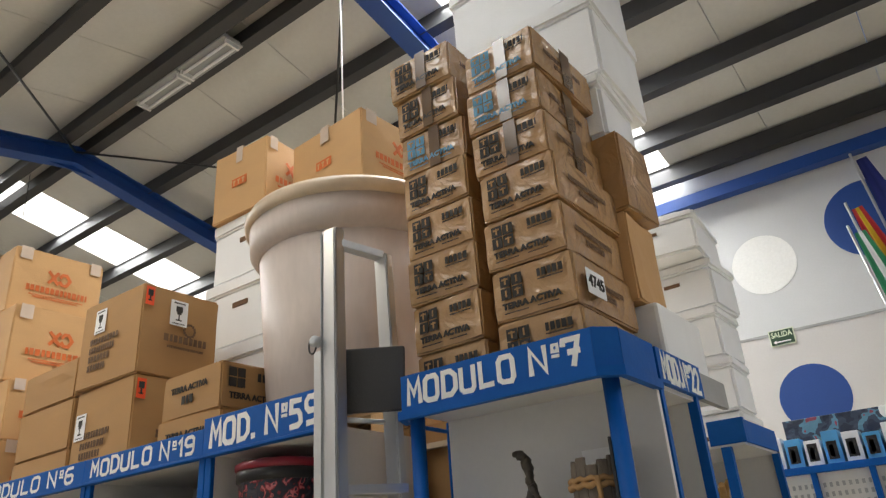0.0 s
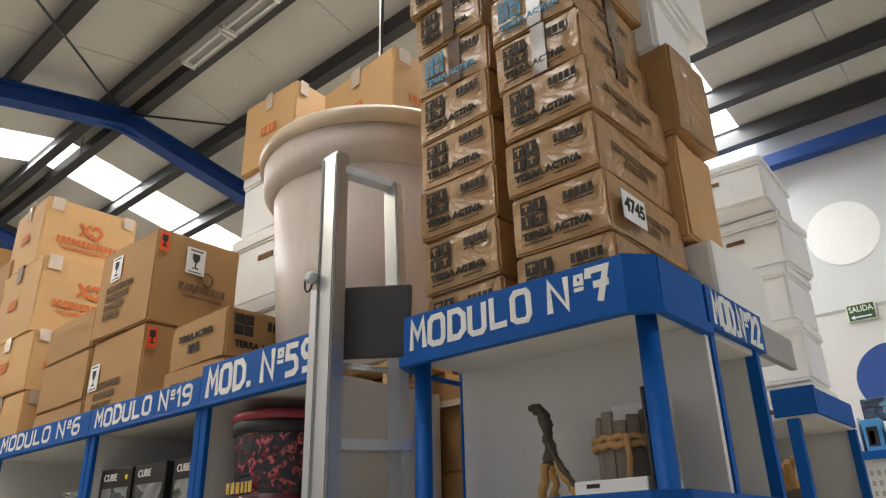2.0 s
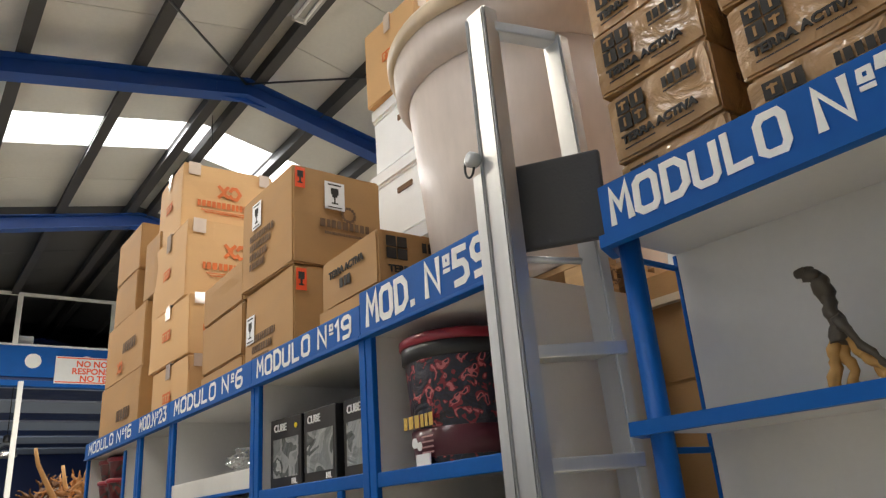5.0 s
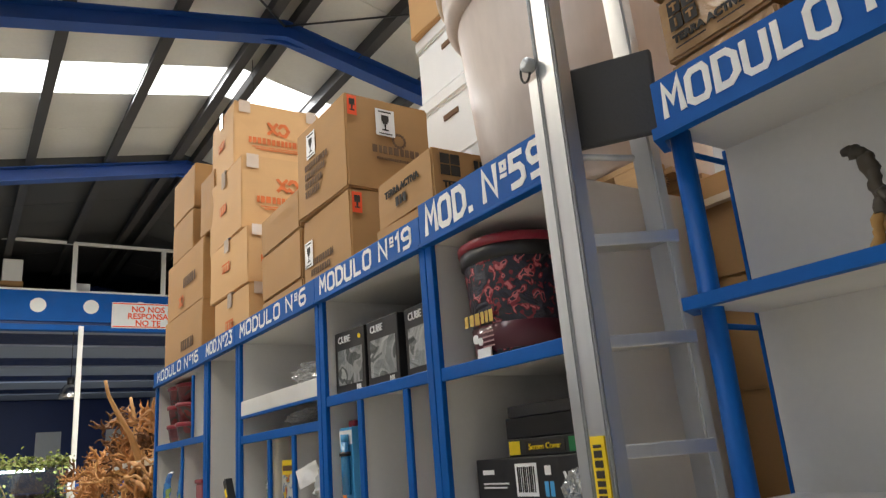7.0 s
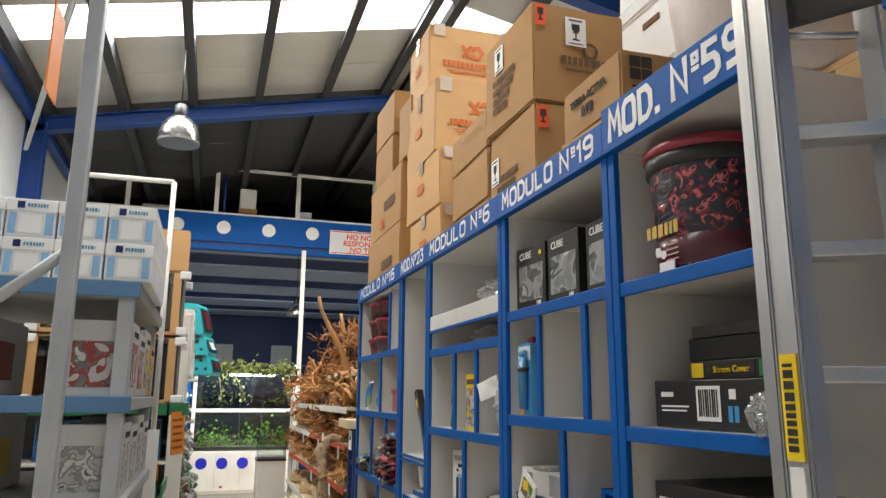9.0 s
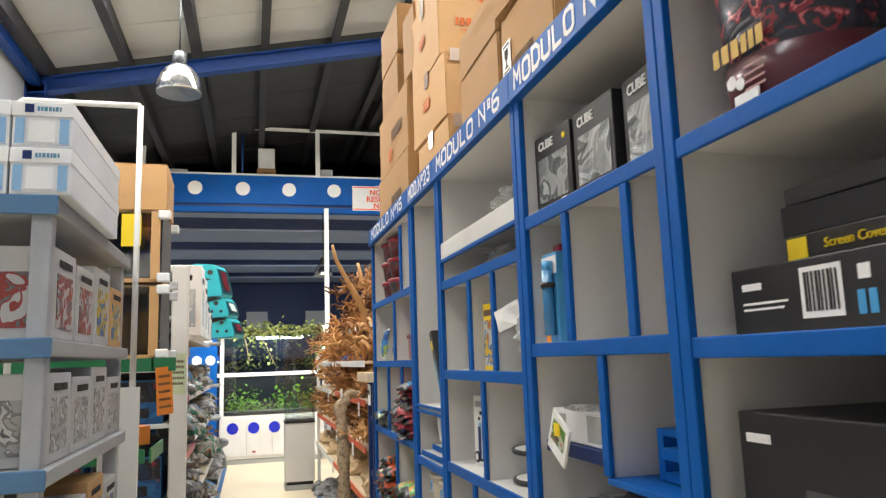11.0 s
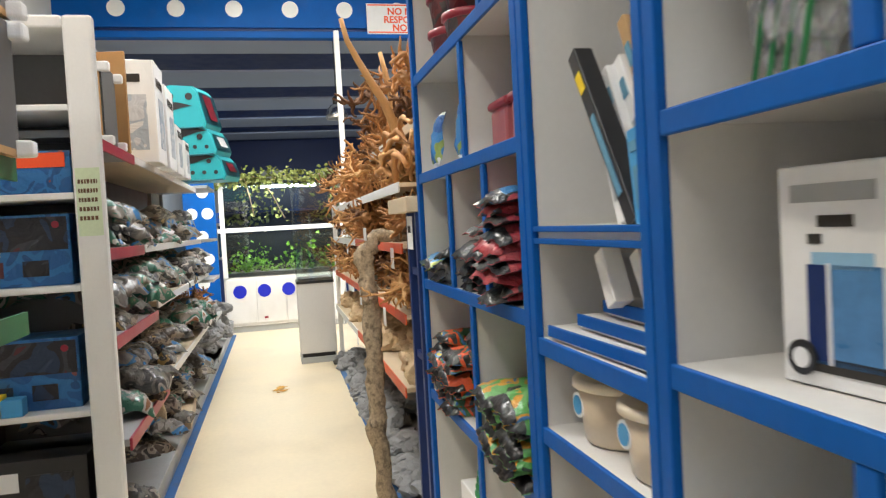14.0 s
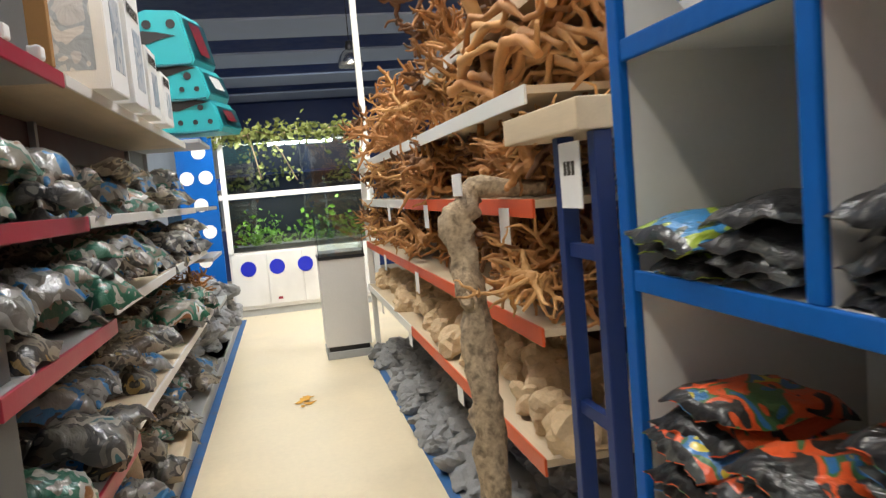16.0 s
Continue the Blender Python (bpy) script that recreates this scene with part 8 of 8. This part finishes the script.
for pts in ([(0.008, 0, 0.085), (-0.006, 0, 0.05), (-0.014, 0, 0.0)], [(0.012, 0.006, 0.08), (0.014, 0.008, 0.04), (0.012, 0.01, 0.0)], [(0.024, 0, 0.085), (0.05, 0.004, 0.045), (0.072, 0.006, 0.0)], [(0.04, 0, 0.06), (0.062, -0.004, 0.03), (0.088, -0.006, 0.0)]):
    part("root", gnarled(pts, [0.011, 0.009, 0.012], 10, 6), GOLDEN, fig, "ochre root")
fb_ = printed_box("white_carton", (-0.985, 2.03, 1.946), 0.165, 0.16, 0.03, PAPER, "low white carton under a rope-bound tub", marks=((0.03, 0.015, 0.03, 0.008, INK),))
pot = thing("rope_tub", (-0.975, 2.115, 1.977), "weathered wooden-look resin tub bound with rope", "ornament")
for k in range(14):
    an = 2 * math.pi * k / 14
    st_ = cuboid(-0.014, 0.014, -0.005, 0.005, 0, 0.125 + 0.012 * math.sin(k * 2.1), 0.003)
    bmesh.ops.transform(st_, matrix=pose(0.062 * math.cos(an), 0.062 * math.sin(an), 0, 0, 0, math.degrees(an) + 90), verts=st_.verts)
    part("stave", st_, OLDWOOD, pot)
part("rope", tube([(0.072 * math.cos(a), 0.072 * math.sin(a), 0.066 + 0.003 * math.sin(a * 14)) for a in np.linspace(0, 6.3, 60)], 0.008, 8), ROPE, pot, "twisted rope")
part("rope", tube([(0.072 * math.cos(a), 0.072 * math.sin(a), 0.080 + 0.003 * math.sin(a * 14 + 2)) for a in np.linspace(0, 6.3, 60)], 0.007, 8), ROPE, pot, "twisted rope")
part("rope_end", tube([(0.03, -0.068, 0.085), (0.036, -0.074, 0.04), (0.03, -0.072, 0.0)], 0.007, 8), ROPE, pot)
part("backing_card", cuboid(-0.07, 0.075, 0.07, 0.072, -0.03, 0.17), PAPER, pot, "white backing card")
solid("dark_board", cuboid(-0.004, 0.004, -0.06, 0.09, 0, 0.2, 0.002), BLACK, "thin dark board standing by the post", "board", (-0.895, 2.08, 1.946), rz=8)
orn = thing("basket_ornament", (-1.12, 2.1, 1.562), "round dark brown woven-textured resin ornament", "ornament")
part("dome", lathe([(0.06, 0), (0.075, 0.02), (0.078, 0.05), (0.065, 0.085), (0.035, 0.105), (0.005, 0.11)], 28), STATUE, orn)
for k in range(9):
    part("ridge", tube([(0.08 * math.cos(2 * math.pi * k / 9) * math.cos(a), 0.08 * math.sin(2 * math.pi * k / 9) * math.cos(a), 0.03 + 0.08 * math.sin(a)) for a in np.linspace(0, 1.4, 8)], 0.006, 6), STATUE, orn)
# cartons seen through the open flank
for k in range(5):
    t = carton("hidden_carton", 0.46, 0.3, 0.29, CARD, "brown carton stored behind the open flank", 300 + k)
    at(t, -1.49, 2.47, 0.9 + 0.295 * k, 1.5 * (k % 2))
solid("hidden_bench", cuboid(-0.42, 0.05, 0, 0.4, 0, 0.899), PLY, "low board base under stored cartons", "board", (-1.54, 2.45, 0), kind="structure")

# ---- cross aisle and far wall ----
far = thing("shelf_unit", (-1.06, 3.47, 0), "blue-edged white shelf unit beyond the corner", "shelving unit")
part("top_board", cuboid(-0.2, 0.12, 0.0, 0.5, 2.26, 2.28), MELAMINE, far)
part("sign_board", cuboid(-0.02, 0.13, -0.01, 0.02, 2.27, 2.37, 0.003), BLUE, far)
part("sign_board", cuboid(0.115, 0.13, 0.02, 0.5, 2.27, 2.36), BLUE, far)
part("stile", cuboid(0.02, 0.06, -0.01, 0.02, 0, 2.26), BLUE, far)
part("stile", cuboid(0.1, 0.13, 0.47, 0.5, 0, 2.26), BLUE, far)
part("back_panel", cuboid(-0.22, -0.2, 0.0, 0.5, 0, 2.26), MELAMINE, far)
part("rear_panel", cuboid(-0.2, 0.1, 0.5, 0.51, 0, 2.26), MELAMINE, far)
for z in (1.98, 1.6, 1.2, 0.1):
    s = part("shelf", cuboid(-0.2, 0.12, 0.0, 0.5, z - 0.02, z), MELAMINE, far)
    part("edging", cuboid(-0.2, 0.13, -0.01, 0.0, z - 0.03, z + 0.002), BLUE, s)
    part("edging", cuboid(0.12, 0.13, 0.0, 0.5, z - 0.03, z + 0.002), BLUE, s)
coral = thing("coral_ornament", (-1.10, 3.59, 1.982), "ochre resin coral ornament with stubby arms", "ornament")
part("base", lathe([(0.05, 0), (0.06, 0.02), (0.03, 0.05)], 16), STATUE, coral)
cr = random.Random(4)
for k in range(7):
    p_, r_ = limb((0, 0, 0.03), (cr.uniform(-1, 1), cr.uniform(-1, 1), 1.4), 0.15, 0.022, cr, 4, 0.3)
    part("arm", tube(p_, [max(q, 0.012) for q in r_], 8), GOLDEN, coral)
part("bracket", tube([(-0.23, -0.3, 2.36), (-0.03, -0.02, 2.29)], 0.012, 6), BLACK, far, "thin dark bracket arm")
# long low display with white perforated fronts, filter packs and polystyrene on top
dis = thing("perforated_display", (-0.7, 5.0, 0), "blue-framed display with white perforated panels", "display")
part("body", cuboid(-0.6, 0.9, 0.03, 0.5, 0, 2.24), MELAMINE, dis)
part("top_edge", cuboid(-0.62, 0.92, -0.01, 0.52, 2.24, 2.28, 0.004), BLUE, dis)
for x in (-0.62, -0.32, -0.02, 0.28, 0.58, 0.88):
    part("stile", cuboid(x, x + 0.03, -0.005, 0.03, 0, 2.24), BLUE, dis)
holes = bmesh.new()
for i in range(44):
    for j in range(7):
        cuboid(-0.57 + 0.033 * i, -0.555 + 0.033 * i, 0.026, 0.029, 1.86 + 0.05 * j, 1.885 + 0.05 * j, bm=holes)
ob = part("perforation", holes, GREY_SHELF, dis)
ob["kind"] = "stuff"
for k in range(7):
    t = printed_box("filter_pack", (-1.2 + 0.105 * k, 5.1, 2.281), 0.09, 0.12, 0.19 - 0.02 * (k % 3), SKYBLUE if k % 2 else PAPER, "bright filter pack with a dark filter picture", marks=((0.015, 0.03, 0.055, 0.1, BLACK), (0.025, 0.04, 0.025, 0.07, GREY_SHELF)), group="filter packs")
solid("colour_carton", cuboid(-0.3, 0.3, 0, 0.2, 0, 0.30, 0.004), pack_mat("coral_carton", [(0.02, 0.03, 0.06), (0.04, 0.06, 0.10), (0.10, 0.25, 0.35), (0.3, 0.06, 0.1)], 12, coat=0.2, seed=31), "dark printed carton with coral pictures", "box", (-0.85, 5.25, 2.281))
for k in range(11):
    solid("foam_sheet", cuboid(-0.19, 0.19, 0, 0.25, 0, 0.019, 0.004), FOAM, "thin polystyrene sheet in a pile", "foam sheet", (-0.36 + jig.uniform(-0.02, 0.02), 5.1, 2.281 + 0.021 * k), rz=jig.uniform(-5, 5), group="polystyrene sheets")
solid("foam_tray", cuboid(-0.22, 0.22, 0, 0.28, 0, 0.05, 0.01), FOAM, "polystyrene tray on the pile of sheets", "foam lid", (-0.38, 5.1, 2.281 + 0.232))
# exit sign and flags on the wall
ex = thing("exit_sign", (-1.38, EAVE_N - 0.012, 3.61), "small green exit sign on the wall", "sign")
part("plate", cuboid(-0.11, 0.11, -0.006, 0.0, -0.075, 0.075, 0.003), mat("pale_exit_plate", (0.6, 0.66, 0.5), 0.5), ex)
part("panel", cuboid(-0.1, 0.1, -0.009, -0.006, -0.065, 0.065), mat("dark_exit_green", (0.02, 0.06, 0.03), 0.5), ex)
text_part("SALIDA", 0.07, front_plane(0, -0.0095, 0.025), mat("pale_exit_letters", (0.66, 0.72, 0.52), 0.5), ex, bold=0.001, width=0.18)
part("arrow", cuboid(-0.06, 0.07, -0.0105, -0.009, -0.045, -0.035), PAPER, ex)
part("arrow_head", slab([(-0.085, -0.04), (-0.055, -0.058), (-0.055, -0.022)], 0.009, 0.0105, None), PAPER, ex).matrix_basis = pose(0, 0, 0, 90)


def flag(place, colors, length, label, tilt):
    t = thing("flag", place, label, "flag", "flags on poles")
    part("pole", tube([(0, 0, -place[2] * 1.008), (0, 0, length * 0.05)], 0.012, 8), ALU, t)
    n = len(colors)
    for k, mt in enumerate(colors):
        own = bmesh.new()
        rows = []
        for j in range(9):
            v = j / 8
            rows.append([own.verts.new(((0.02 + (k + u) / n * 0.34 * (0.25 + 0.75 * v)), 0.05 * math.sin(6 * (k + u) / n * 2 + v * 3) * v, -v * length)) for u in (0, 0.5, 1)])
        for a, b in zip(rows, rows[1:]):
            for q in range(2):
                own.faces.new((a[q], a[q + 1], b[q + 1], b[q])).smooth = True
        bmesh.ops.solidify(own, geom=list(own.faces), thickness=0.003)
        part("cloth", own, mt, t)
    t.matrix_basis = pose(*place, 0, tilt, 0)
    return t


CLOTH_R, CLOTH_Y, CLOTH_G, CLOTH_B = mat("red_cloth", (0.45, 0.02, 0.02), 0.8), mat("yellow_cloth", (0.65, 0.42, 0.03), 0.8), mat("green_cloth", (0.02, 0.22, 0.10), 0.8), mat("navy_cloth", (0.02, 0.03, 0.2), 0.8)
flag((-0.53, 6.9, 4.45), [CLOTH_R, CLOTH_Y, CLOTH_R], 1.6, "red and yellow striped flag hanging on a pole", -7)
flag((-0.56, 6.8, 4.2), [CLOTH_G, PAPER, CLOTH_G], 1.7, "green and white striped flag hanging on a pole", -7)
flag((-0.38, 6.95, 4.9), [CLOTH_B, CLOTH_B], 1.6, "dark blue flag hanging on a pole", -6)
